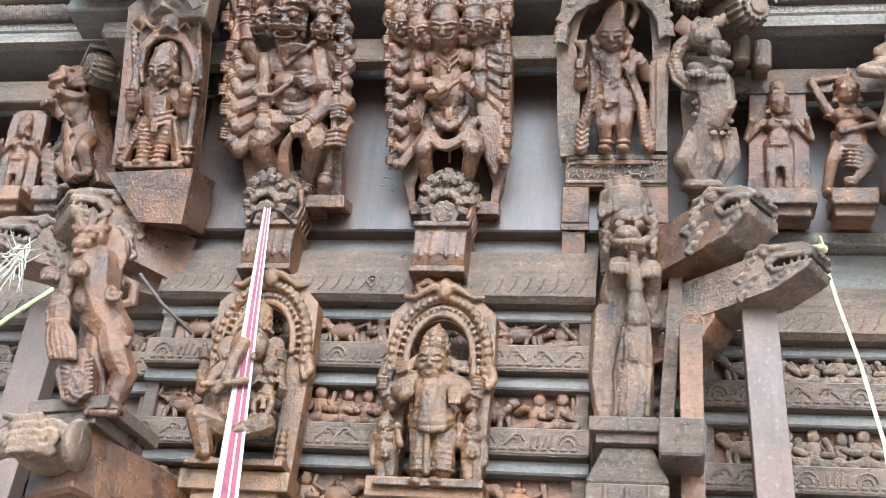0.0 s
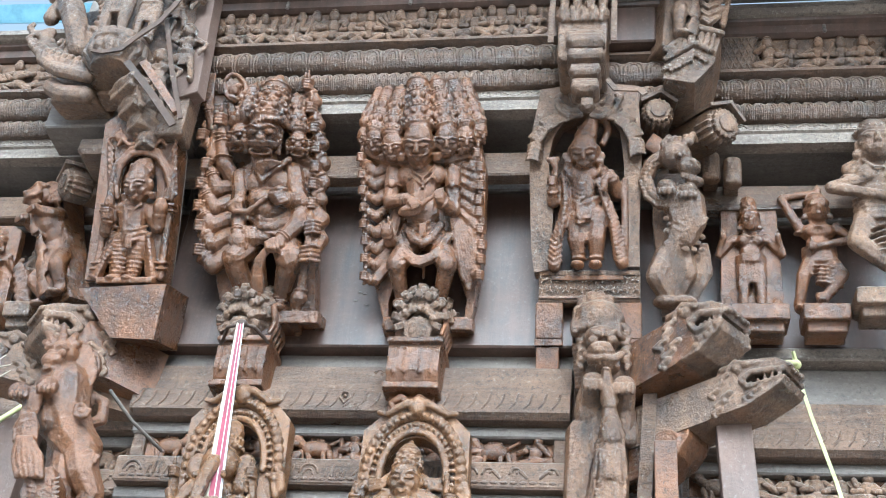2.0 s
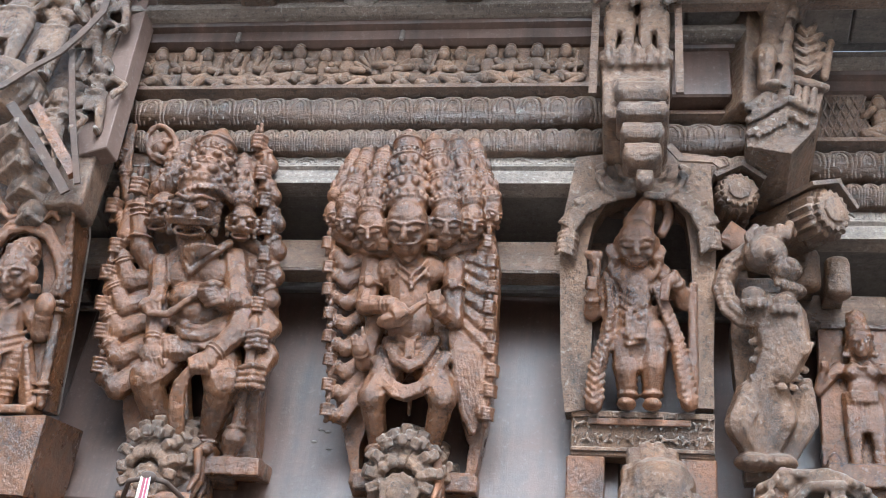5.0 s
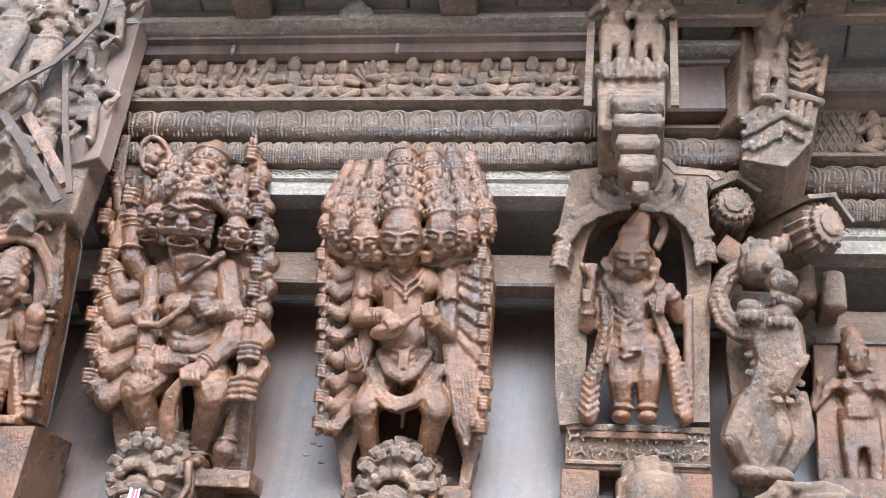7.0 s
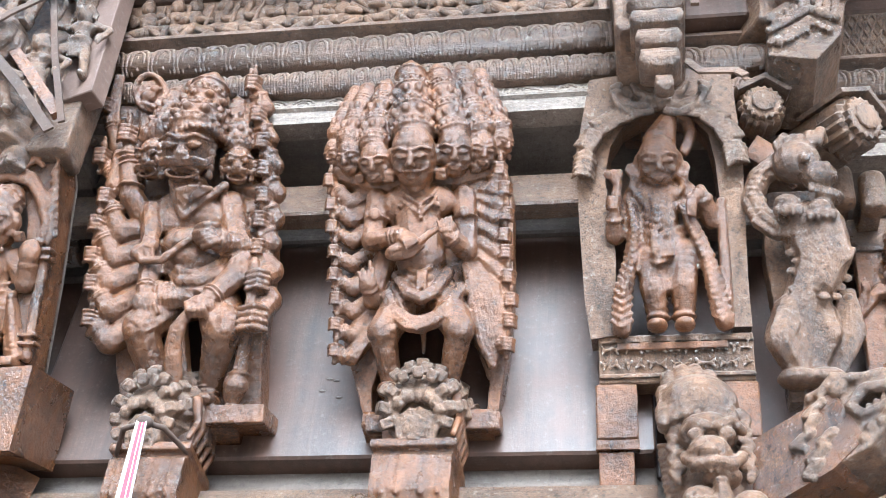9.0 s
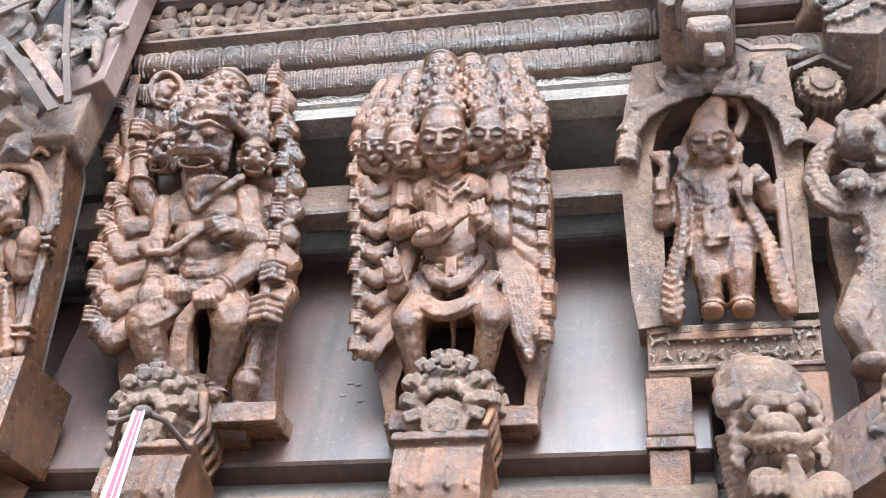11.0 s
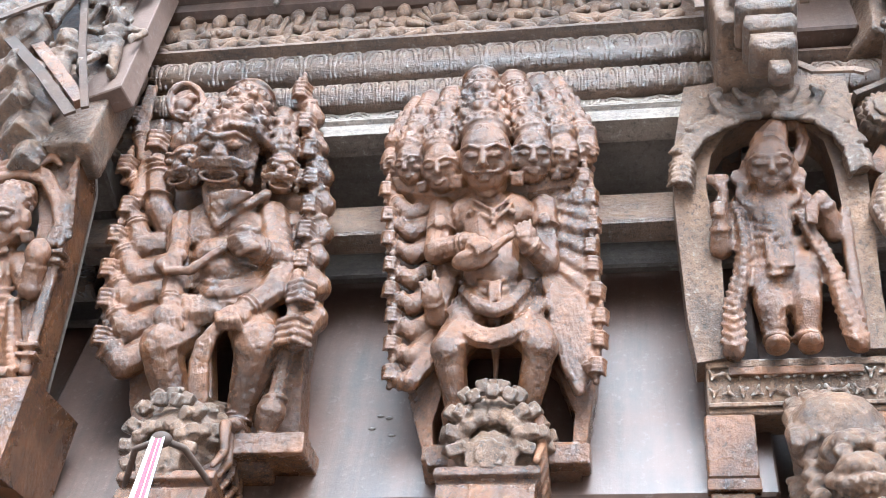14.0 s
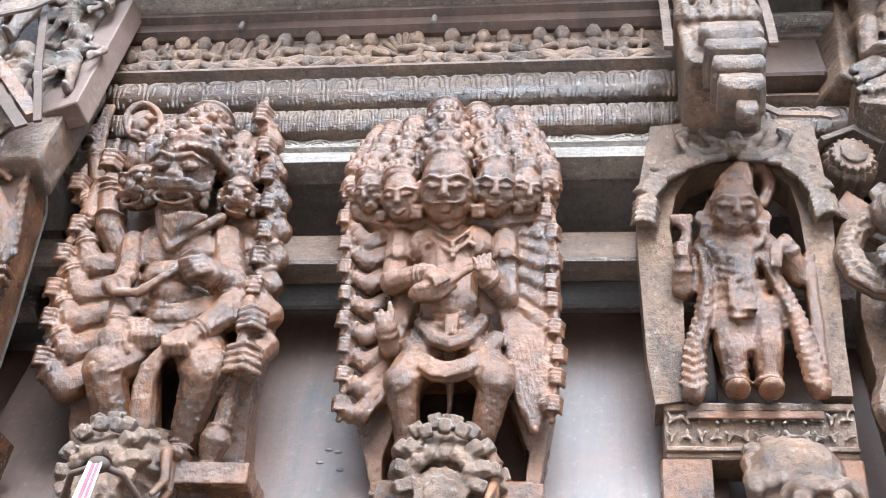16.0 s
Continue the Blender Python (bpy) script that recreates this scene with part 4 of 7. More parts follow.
    c.limb((-0.082, -0.100, 0.210), (-0.060, -0.035, 0.115), 0.044, 0.036)
    c.limb((0.081, -0.055, 0.298), (0.122, -0.115, 0.195), 0.056, 0.05)
    c.limb((0.122, -0.115, 0.195), (0.081, -0.050, 0.074), 0.045, 0.026)
    c.ball((0.120, -0.122, 0.196), (0.046, 0.036, 0.046))
    c.ball((0.089, -0.065, 0.036), (0.026, 0.055, 0.022))
    for k in range(3):
        c.ball(fighter_grid(432 - k, 876 + 12 * k, 0.052), (0.031, 0.031, 0.006))
    # arm hanging with an open palm
    arm(c, (-0.101, -0.060, 0.520), (-0.079, -0.085, 0.363), (-0.071, -0.115, 0.290), 0.029)
    c.ball((-0.070, -0.125, 0.267), (0.031, 0.014, 0.027))
    for k in range(5):
        c.limb(fighter_grid(246 + 13 * k, 638, 0.13), fighter_grid(244 + 15 * k, 672 - 5 * abs(k - 2), 0.122), 0.0068, 0.005)
    # fist on the chest
    arm(c, (0.094, -0.060, 0.538), (0.130, -0.085, 0.416), (0.092, -0.135, 0.408), 0.033)
    c.ball((0.074, -0.140, 0.421), (0.038, 0.026, 0.034))
    for k in range(4):
        c.path([fighter_grid(434 + 6 * k, 450 + 12 * k, 0.15), fighter_grid(452 + 8 * k, 444 + 10 * k, 0.168), fighter_grid(482 + 6 * k, 440 + 10 * k, 0.165)], 0.0082)
    c.path([(0.049, -0.150, 0.434), (0.075, -0.168, 0.435), (0.100, -0.155, 0.438)], 0.009)
    # lower arm gripping the curved blade
    arm(c, (0.135, -0.065, 0.400), (0.136, -0.105, 0.324), (0.090, -0.145, 0.254), 0.031)
    c.ball((0.078, -0.150, 0.242), (0.036, 0.02, 0.024))
    for k in range(4):
        c.path([fighter_grid(392 + 15 * k, 628, 0.156), fighter_grid(396 + 15 * k, 644, 0.172), fighter_grid(400 + 15 * k, 662, 0.16)], 0.0075)
    blade = [(0.059, -0.155, 0.227), (0.030, -0.150, 0.194), (0.018, -0.138, 0.155), (0.015, -0.120, 0.114), (0.016, -0.100, 0.071)]
    for off in (-0.012, -0.004, 0.004, 0.012):
        c.path([(p[0] + off, p[1], p[2] + off * 0.5) for p in blade], 0.0085)
    # club held by two hands
    c.path([(0.179, -0.100, 0.366), (0.184, -0.115, 0.242), (0.162, -0.085, 0.101)], 0.013, 0.017)
    c.ball((0.160, -0.085, 0.094), (0.026, 0.024, 0.01))
    c.limb((0.156, -0.085, 0.071), (0.147, -0.075, 0.043), 0.03, 0.022)
    c.ball((0.145, -0.070, 0.023), (0.018, 0.018, 0.018))
    for q, r in (((0.196, -0.125, 0.209), 0.033), ((0.195, -0.110, 0.309), 0.027)):
        c.ball(q, (r, r * 0.7, r))
        for k in range(4):
            o = np.array(q) + np.array((0, 0, r * (0.75 - 0.5 * k)))
            c.path([o + np.array((r * 0.9, 0, 0.002)), o + np.array((r * 0.2, -r * 0.9, 0)), o + np.array((-r * 0.8, -r * 0.6, -0.002)), o + np.array((-r, 0, 0))], r * 0.22)
    arm(c, (0.131, -0.040, 0.386), (0.209, -0.070, 0.279), (0.200, -0.110, 0.220), 0.032, False)
    arm(c, (0.122, -0.040, 0.447), (0.208, -0.060, 0.358), (0.198, -0.100, 0.316), 0.03, False)
    # raised arms with sword and bell
    arm(c, (-0.131, -0.045, 0.520), (-0.156, -0.075, 0.563), (-0.175, -0.085, 0.681), 0.03)
    for f in (270, 345):
        c.ball(fighter_grid(265, f, 0.082), (0.034, 0.033, 0.007))
    hand(c, (-0.183, -0.090, 0.727), 0.027, (0.05, -0.1, 1))
    arm(c, (-0.180, -0.030, 0.642), (-0.221, -0.050, 0.708), (-0.250, -0.060, 0.795), 0.02)
    hand(c, (-0.258, -0.060, 0.832), 0.022, (0.3, 0, 1))
    for off in (-0.008, 0.0, 0.008):
        c.path([(p[0] + off, p[1], p[2]) for p in ((-0.239, -0.060, 0.783), (-0.242, -0.060, 0.856), (-0.242, -0.055, 0.926))], 0.010, 0.006)
    c.limb((-0.153, -0.050, 0.759), (-0.161, -0.055, 0.834), 0.02, 0.017)
    # fans of arms, each with a fist round an emblem
    for x, y, ex, ey, bx, by, r in ((190, 272, 232, 350, 280, 330, 0.023), (190, 372, 220, 462, 280, 462, 0.028), (156, 440, 196, 528, 275, 520, 0.029), (134, 520, 175, 592, 262, 578, 0.029), (124, 592, 168, 664, 250, 640, 0.030), (106, 684, 155, 745, 262, 700, 0.032)):
        arm(c, fighter_grid(bx, by, 0.04), fighter_grid(ex, ey, 0.07), fighter_grid(x + 14, y + 22, 0.075), r)
        hand(c, fighter_grid(x, y, 0.08), 0.0245, (0.05, -0.1, 1))
    c.limb((-0.211, -0.080, 0.596), (-0.196, -0.085, 0.677), 0.014, 0.018)
    for x, y, bx, by in ((626, 108, 560, 200), (632, 185, 570, 240), (640, 250, 560, 330), (640, 318, 560, 370), (632, 385, 560, 410), (618, 445, 560, 450), (608, 515, 560, 490)):
        arm(c, fighter_grid(bx, by, 0.03), fighter_grid(x + 24, y + 62, 0.05), fighter_grid(x + 10, y + 22, 0.062), 0.026)
        hand(c, fighter_grid(x, y, 0.072), 0.024, (0.05, -0.1, 1))
    c.limb((0.123, -0.065, 0.868), (0.111, -0.060, 0.917), 0.013, 0.005)
    # the board behind, sawn out between the legs
    back = [(-0.162, 0.000, 0.133), (-0.174, 0.000, 0.198), (-0.212, 0.000, 0.415), (-0.238, 0.000, 0.666), (-0.269, 0.000, 0.872), (0.118, 0.000, 0.898), (0.161, 0.000, 0.693), (0.196, 0.000, 0.412), (0.186, 0.000, 0.218), (0.198, 0.000, 0.006), (0.150, 0.000, 0.005), (0.088, 0.000, 0.064), (0.079, 0.000, 0.180), (0.018, 0.000, 0.284), (-0.040, 0.000, 0.274), (0.005, 0.000, 0.134), (-0.026, 0.000, 0.003), (-0.124, 0.000, 0.002)]
    c.prism([(p[0], p[2]) for p in back], -0.02, 0.05)
    c.limb((-0.026, -0.030, 0.256), (-0.006, -0.020, 0.115), 0.03, 0.03)
    c.box((0.144, -0.035, 0.001), (0.085, 0.06, 0.022))
    return c


def person(c, o, h, elbows, hands_, knees, feet, head_r=0.075, crown_h=0.2, wide=1.0, bands=3):
    """A smaller carved person, all places given in parts of the height h."""
    def P(x, y, z):
        return (o[0] + x * h * wide, o[1] + y * h, o[2] + z * h)
    hr = head_r * h
    face(c, P(0, -0.09, 0.86), hr)
    if crown_h:
        crown(c, P(0, -0.07, 0.93), hr * 1.02, crown_h * h)
    c.limb(P(0, -0.06, 0.80), P(0, -0.05, 0.74), 0.04 * h)
    c.ball(P(0, -0.05, 0.69), (0.125 * h * wide, 0.07 * h, 0.085 * h))
    for s in (-1, 1):
        c.ball(P(s * 0.055, -0.095, 0.685), (0.052 * h, 0.04 * h, 0.05 * h))
    c.ball(P(0, -0.05, 0.585), (0.088 * h * wide, 0.062 * h, 0.085 * h))
    c.ball(P(0, -0.055, 0.49), (0.12 * h * wide, 0.072 * h, 0.075 * h))
    for k in range(bands):
        w, z = 0.115, 0.535 - 0.03 * k
        c.path([P(-w, -0.05, z + 0.012), P(-w * 0.6, -0.12, z), P(0, -0.135, z - 0.01), P(w * 0.6, -0.12, z), P(w, -0.05, z + 0.012)], 0.012 * h)
    c.beads([P(-0.06, -0.10, 0.765), P(-0.02, -0.14, 0.70), P(0.02, -0.14, 0.70), P(0.06, -0.10, 0.765)], 0.009 * h)
    c.box(P(0, -0.095, 0.37), (0.045 * h, 0.016 * h, 0.10 * h), (-6, 0, 0), taper=0.7)
    for k in range(3):
        c.limb(P(-0.025 + 0.025 * k, -0.112, 0.45), P(-0.034 + 0.034 * k, -0.112, 0.28), 0.007 * h)
    for s, e, hd in zip((-1, 1), elbows, hands_):
        c.path([P(s * 0.125, -0.05, 0.735), P(*e), P(*hd)], 0.042 * h, 0.026 * h)
        c.ball(P(s * 0.13, -0.055, 0.68), (0.045 * h, 0.045 * h, 0.012 * h))
        hand(c, P(*hd), 0.033 * h)
    for s, k, f in zip((-1, 1), knees, feet):
        c.path([P(s * 0.06, -0.05, 0.44), P(*k), P(*f)], 0.068 * h, 0.036 * h)
        c.ball(P(f[0], f[1] - 0.04, f[2] - 0.005), (0.035 * h, 0.07 * h, 0.025 * h))
        for j in range(3):
            c.ball(P(f[0], f[1], f[2] + 0.04 + 0.02 * j), (0.042 * h, 0.042 * h, 0.008 * h))


STAND = dict(knees=((-0.07, -0.07, 0.23), (0.07, -0.07, 0.23)), feet=((-0.065, -0.05, 0.03), (0.065, -0.05, 0.03)))


def lion(c, o, h, side=0, rear=True):
    """A rearing carved lion facing the front, h high, with mane, fangs, paws and a leafy tail."""
    def P(x, y, z):
        return (o[0] + x * h, o[1] + y * h, o[2] + z * h)
    def R(*r):
        return tuple(v * h for v in r)
    c.ball(P(side * 0.04, -0.14, 0.86), R(0.10, 0.10, 0.085))
    c.ball(P(side * 0.06, -0.225, 0.83), R(0.075, 0.06, 0.055))
    c.ball(P(side * 0.06, -0.21, 0.765), R(0.06, 0.045, 0.025))
    for s in (-1, 1):
        c.ball(P(side * 0.05 + s * 0.055, -0.215, 0.885), R(0.03, 0.028, 0.026))
        c.path([P(side * 0.05 + s * 0.01, -0.225, 0.915), P(side * 0.05 + s * 0.06, -0.22, 0.925), P(side * 0.05 + s * 0.1, -0.17, 0.90)], 0.016 * h)
        c.ball(P(s * 0.095, -0.09, 0.935), R(0.03, 0.02, 0.045))
        for k in range(4):
            c.limb(P(side * 0.06 + s * (0.012 + 0.013 * k), -0.262 + 0.01 * k, 0.80), P(side * 0.06 + s * (0.012 + 0.013 * k), -0.255 + 0.01 * k, 0.775), 0.008 * h, 0.004 * h, seg=6)
        c.path([P(side * 0.06, -0.28, 0.815), P(side * 0.06 + s * 0.05, -0.27, 0.80), P(side * 0.06 + s * 0.08, -0.22, 0.83)], 0.015 * h)
        c.path([P(s * 0.11, -0.06, 0.69), P(s * 0.11, -0.14, 0.675), P(s * 0.075, -0.22, 0.69)], 0.05 * h, 0.04 * h)
        c.ball(P(s * 0.072, -0.245, 0.695), R(0.046, 0.045, 0.04))
        for k in range(4):
            c.ball(P(s * 0.072 + (k - 1.5) * 0.021, -0.283, 0.683), R(0.0115, 0.018, 0.03), small=True)
        c.path([P(s * 0.07, -0.03, 0.36), P(s * 0.13, -0.13, 0.24), P(s * 0.085, -0.07, 0.09), P(s * 0.09, -0.12, 0.03)], 0.075 * h, 0.036 * h)
        c.ball(P(s * 0.09, -0.14, 0.025), R(0.05, 0.065, 0.028))
        c.disc(P(s * 0.13, -0.14, 0.27), 0.03 * h, 0.02 * h)
    c.ball(P(side * 0.06, -0.29, 0.845), R(0.026, 0.02, 0.018))
    c.ball(P(0, -0.06, 0.62), R(0.125, 0.10, 0.15))
    c.ball(P(0, -0.03, 0.45), R(0.10, 0.085, 0.16))
    c.ball(P(0, -0.02, 0.34), R(0.12, 0.09, 0.09))
    # mane of close curls
    for ring_, n in ((0.105, 13), (0.135, 16)):
        for k in range(n):
            a = radians(-35 + 250 * k / (n - 1))
            x, z = ring_ * math.cos(a), ring_ * math.sin(a)
            tx, tz = -math.sin(a) * 0.02, math.cos(a) * 0.02
            c.path([P(side * 0.03 + x * 0.8, -0.13, 0.845 + z * 0.8), P(side * 0.03 + x * 1.05 + tx, -0.11, 0.845 + z * 1.05 + tz), P(side * 0.03 + x * 1.1 - tx, -0.08, 0.845 + z * 1.1 - tz)], 0.019 * h, 0.013 * h)
    # pleated leaf tail held in the jaws and hanging down the front
    c.path([P(0, -0.235, 0.715), P(0, -0.225, 0.66), P(0, -0.19, 0.56)], 0.012 * h, 0.02 * h)
    for z, w, t in ((0.60, 0.03, 0.07), (0.47, 0.045, 0.09), (0.30, 0.055, 0.11), (0.13, 0.06, 0.10)):
        y = -0.15 - 0.05 * (z > 0.55)
        for k in range(7):
            f = (k - 3) / 3
            c.path([P(w * 0.35 * f, y - 0.02, z + t * 0.75), P(w * 0.75 * f, y - 0.035 + 0.012 * f * f, z), P(w * 1.1 * f, y - 0.02 + 0.02 * f * f, z - t * (0.85 - 0.12 * f * f))], 0.009 * h, 0.011 * h)
        c.ball(P(0, y - 0.01, z + t * 0.78), R(w * 0.6, 0.03, 0.018))
    for s in (-1, 1):
        for k in range(4):
            c.path([P(side * 0.06 + s * 0.01, -0.285 + 0.012 * k, 0.84 + 0.012 * k), P(side * 0.06 + s * 0.05, -0.272 + 0.012 * k, 0.85 + 0.012 * k), P(side * 0.06 + s * 0.085, -0.22, 0.84 + 0.012 * k)], 0.007 * h)
    c.ball(P(0, -0.10, 0.645), R(0.125, 0.115, 0.105))
    c.limb(P(0, -0.11, 0.44), P(0, -0.11, 0.06), 0.045 * h, 0.035 * h)


def snout(c, k=1.0):
    """A lion-mask bracket end: a petalled disc facing out and down inside a brow of thick worn pleats that run back in two steps."""
    m_ = Carve()
    rng_ = random.Random(3)
    m_.disc((0, 0.04, 0.0), 0.076, 0.05, 1)
    m_.disc((0, -0.02, -0.034), 0.05, 0.02, 1, 13, depth=0.08)
    m_.disc((0, -0.042, -0.034), 0.03, 0.004, 1, 9, depth=0.16)
    for n, rad, y0, y1, r, a0, a1 in ((9, 0.072, -0.036, 0.04, 0.0195, -18, 198), (8, 0.084, -0.022, 0.06, 0.0215, 8, 172), (7, 0.094, 0.02, 0.11, 0.023, 14, 166), (6, 0.098, 0.075, 0.16, 0.023, 20, 160)):
        for j in range(n):
            a = radians(a0 + (a1 - a0) * j / (n - 1))
            q = rng_.uniform(0.95, 1.06)
            x, z = rad * math.cos(a) * q, rad * math.sin(a) * q * (1.28 if a < math.pi and a > 0 else 1.0)
            m_.limb((x * 0.7, y0 + 0.004 + rng_.uniform(-0.007, 0.007), z * 0.42), (x * 1.04, y1, z * 1.08), r * 0.85, r, seg=5)
            m_.box((x * 0.99, y0 + 0.004, z * 0.99), (r * 0.6, r * 0.5, r * 0.66), (rng_.uniform(-15, 15), 90 - math.degrees(a), rng_.uniform(-15, 15)), bevel=0.3)
    for v in m_.v:
        v *= k
    set_in(c, m_, (0, 0, 0), (24, 0, 0))


def statue(name, c, mat, m, label, voxel, group=""):
    return c.put(name, mat, m, voxel=voxel, label=label, category="statue", group=group)


statue("many_armed_statue", five_headed(), CARVED, on_board(-0.10, 3.85), "varnished wooden many-headed, many-armed statue playing a lute", 0.0027)
statue("fighter_statue", demon(), CARVED, on_board(-0.662, 3.865), "varnished wooden bearded many-armed statue with club and blade", 0.0027)

# ---- the arched niches ----
def niche_board(c, w, h, arch_w, spring, rise, y0, y1, top=0.7):
    """A board with an arched opening cut through it."""
    left = [(-w * 0.92, 0), (-w, h * 0.62), (-w * 0.98, h * 0.85), (-w * top, h), (0, h)]
    arc_l = [(-arch_w * math.sin(radians(a)), spring + rise * math.cos(radians(a))) for a in range(0, 91, 9)]
    out = left + arc_l + [(-arch_w, 0.0)]
    c.prism(out, y0, y1)
    c.prism([(-x, z) for x, z in out][::-1], y0, y1)


niche = thing("carved_niche", on_board(0.445, 4.0), "weathered arched wooden niche with leafy carving and a carved foot", "niche")
c = Carve()
lft = [(p[0], p[2]) for p in ((0.025, -0.050, 0.585), (-0.024, -0.050, 0.581), (-0.071, -0.050, 0.552), (-0.100, -0.050, 0.501), (-0.115, -0.050, 0.421), (-0.096, -0.050, 0.234), (-0.100, -0.050, 0.030), (-0.156, -0.050, 0.021), (-0.168, -0.050, 0.108), (-0.177, -0.050, 0.316), (-0.180, -0.050, 0.439), (-0.172, -0.050, 0.534), (-0.145, -0.050, 0.687), (0.034, -0.050, 0.709))]
rgt = [(p[0], p[2]) for p in ((0.034, -0.050, 0.709), (0.189, -0.050, 0.692), (0.199, -0.050, 0.526), (0.202, -0.050, 0.443), (0.193, -0.050, 0.155), (0.194, -0.050, 0.040), (0.153, -0.050, 0.040), (0.145, -0.050, 0.333), (0.139, -0.050, 0.450), (0.128, -0.050, 0.522), (0.089, -0.050, 0.569), (0.025, -0.050, 0.585))]
c.prism(lft[::-1], -0.05, 0.03)
c.prism(rgt[::-1], -0.05, 0.03)
c.put("arch_board", GREYED, None, niche, smooth=False)
c = Carve()
# thick feathered sprays round the arch
for run in (((118, 500), (126, 440), (160, 398), (215, 372), (275, 356)), ((528, 482), (512, 430), (478, 390), (430, 362), (375, 352))):
    pts = [niche_board_grid(x, y, 0.06) for x, y in run]
    c.path(pts, 0.024, 0.017)
    for i, ((x0, y0), (x1, y1)) in enumerate(zip(run, run[1:])):
        d = math.hypot(x1 - x0, y1 - y0)
        nx, ny = -(y1 - y0) / d, (x1 - x0) / d
        for k in range(5):
            f = k / 5
            x, y = x0 + (x1 - x0) * f, y0 + (y1 - y0) * f
            tx, ty = (x1 - x0) / d * 16, (y1 - y0) / d * 16
            for s in (-1, 1):
                w = (30 - 3.5 * i) * s
                c.path([niche_board_grid(x, y, 0.082), niche_board_grid(x + nx * w * 0.6 - tx * 0.3, y + ny * w * 0.6 - ty * 0.3, 0.084), niche_board_grid(x + nx * w - tx * 1.2, y + ny * w - ty * 1.2, 0.064)], 0.0075, 0.0045)
# two scaly beasts meeting over the crown of the arch
for s in (-1, 1):
    run = [(320 + 20 * s, 352), (320 + 62 * s, 356), (320 + 104 * s, 338), (320 + 124 * s, 308), (320 + 108 * s, 300)]
    c.path([niche_board_grid(x, y, 0.07) for x, y in run], 0.019, 0.010)
    for (x0, y0), (x1, y1) in zip(run, run[1:]):
        for k in range(5):
            c.ball(niche_board_grid(x0 + (x1 - x0) * k / 5, y0 + (y1 - y0) * k / 5 + 8, 0.088), (0.009, 0.008, 0.010), small=True)
    c.path([niche_board_grid(320 + 30 * s, 332, 0.075), niche_board_grid(320 + 58 * s, 318, 0.08), niche_board_grid(320 + 72 * s, 300, 0.07)], 0.014, 0.007)
    c.ball(niche_board_grid(320 + 24 * s, 330, 0.09), 0.009, small=True)
c.ball((0.021, -0.070, 0.605), (0.03, 0.025, 0.026)).ball((0.024, -0.070, 0.631), (0.018, 0.018, 0.02))
c.put("leaf_carving", GREYED, None, niche, voxel=0.003)
c = Carve()
c.box((0.027, 0.012, -0.024), (0.168, 0.047, 0.055), bevel=0.08)
c.put("foot_block", GREYED, None, niche, smooth=False)
c = Carve()
rng = random.Random(12)
c.box((0.027, -0.036, 0.022), (0.168, 0.006, 0.008)).box((0.027, -0.036, -0.062), (0.168, 0.006, 0.005))
for i in range(26):
    cx, cz = -0.128 + (i % 13) * 0.0255, -0.002 if i < 13 else -0.037
    for a, b in ((0, 1), (2.1, 0.8), (4.2, 0.9)):
        g = a + rng.uniform(-0.4, 0.4) + i
        c.path([(cx, -0.037, cz), (cx + 0.012 * math.cos(g), -0.043, cz + 0.012 * math.sin(g))], 0.005 * b, 0.003)
c.put("foot_carving", GREYED, None, niche, voxel=0.003)
for x in (-0.105, 0.155):
    c = Carve()
    c.box((x, 0.01, -0.14), (0.045, 0.045, 0.063), bevel=0.1).box((x, 0.01, -0.215), (0.047, 0.047, 0.011)).box((x - 0.004, 0.012, -0.28), (0.038, 0.042, 0.053), bevel=0.1)
    c.put("support", CARVED, None, niche, smooth=False)

c = Carve()
calm_head(c, (0.014, -0.085, 0.433), 0.043, 30, 0)
# pointed cap with a curl of hair behind
c.limb((0.018, -0.085, 0.485), (0.041, -0.060, 0.557), 0.040, 0.022)
c.path([(-0.028, -0.100, 0.446), (0.012, -0.128, 0.447), (0.056, -0.100, 0.446)], 0.008)
for k in range(3):
    c.path([niche_grid(278 + 12 * k, 446 - 18 * k, 0.10), niche_grid(324 + 4 * k, 424 - 17 * k, 0.125 - 0.012 * k), niche_grid(368 - 8 * k, 440 - 18 * k, 0.10)], 0.0055)
c.ball((0.046, -0.060, 0.566), (0.014, 0.014, 0.014))
c.path([(0.052, -0.050, 0.579), (0.086, -0.045, 0.563), (0.094, -0.040, 0.527), (0.075, -0.040, 0.477)], 0.019, 0.013)
for s, x in ((-1, 256), (1, 386)):
    c.disc(niche_grid(x, 500, 0.075), 0.02, 0.007, 1, 8)
    c.path([niche_grid(x, 520, 0.07), niche_grid(x + 4 * s, 545, 0.07), niche_grid(x - 10 * s, 560, 0.075)], 0.009)
# bare torso, folded belt, tight ribbed leggings
c.limb((0.011, -0.060, 0.409), (0.010, -0.050, 0.384), 0.026, 0.03)
c.ball((0.011, -0.045, 0.361), (0.062, 0.042, 0.045))
c.ball((-0.016, -0.065, 0.354), (0.027, 0.022, 0.026)).ball((0.036, -0.065, 0.356), (0.027, 0.022, 0.026))
c.limb((0.011, -0.050, 0.342), (0.013, -0.050, 0.275), 0.045, 0.04)
for y in (584, 598, 614, 632):
    c.path([niche_grid(278, y - 4, 0.06), niche_grid(324, y + 6, 0.096), niche_grid(372, y - 4, 0.06)], 0.0055)
c.ball((0.015, -0.045, 0.243), (0.058, 0.042, 0.05))
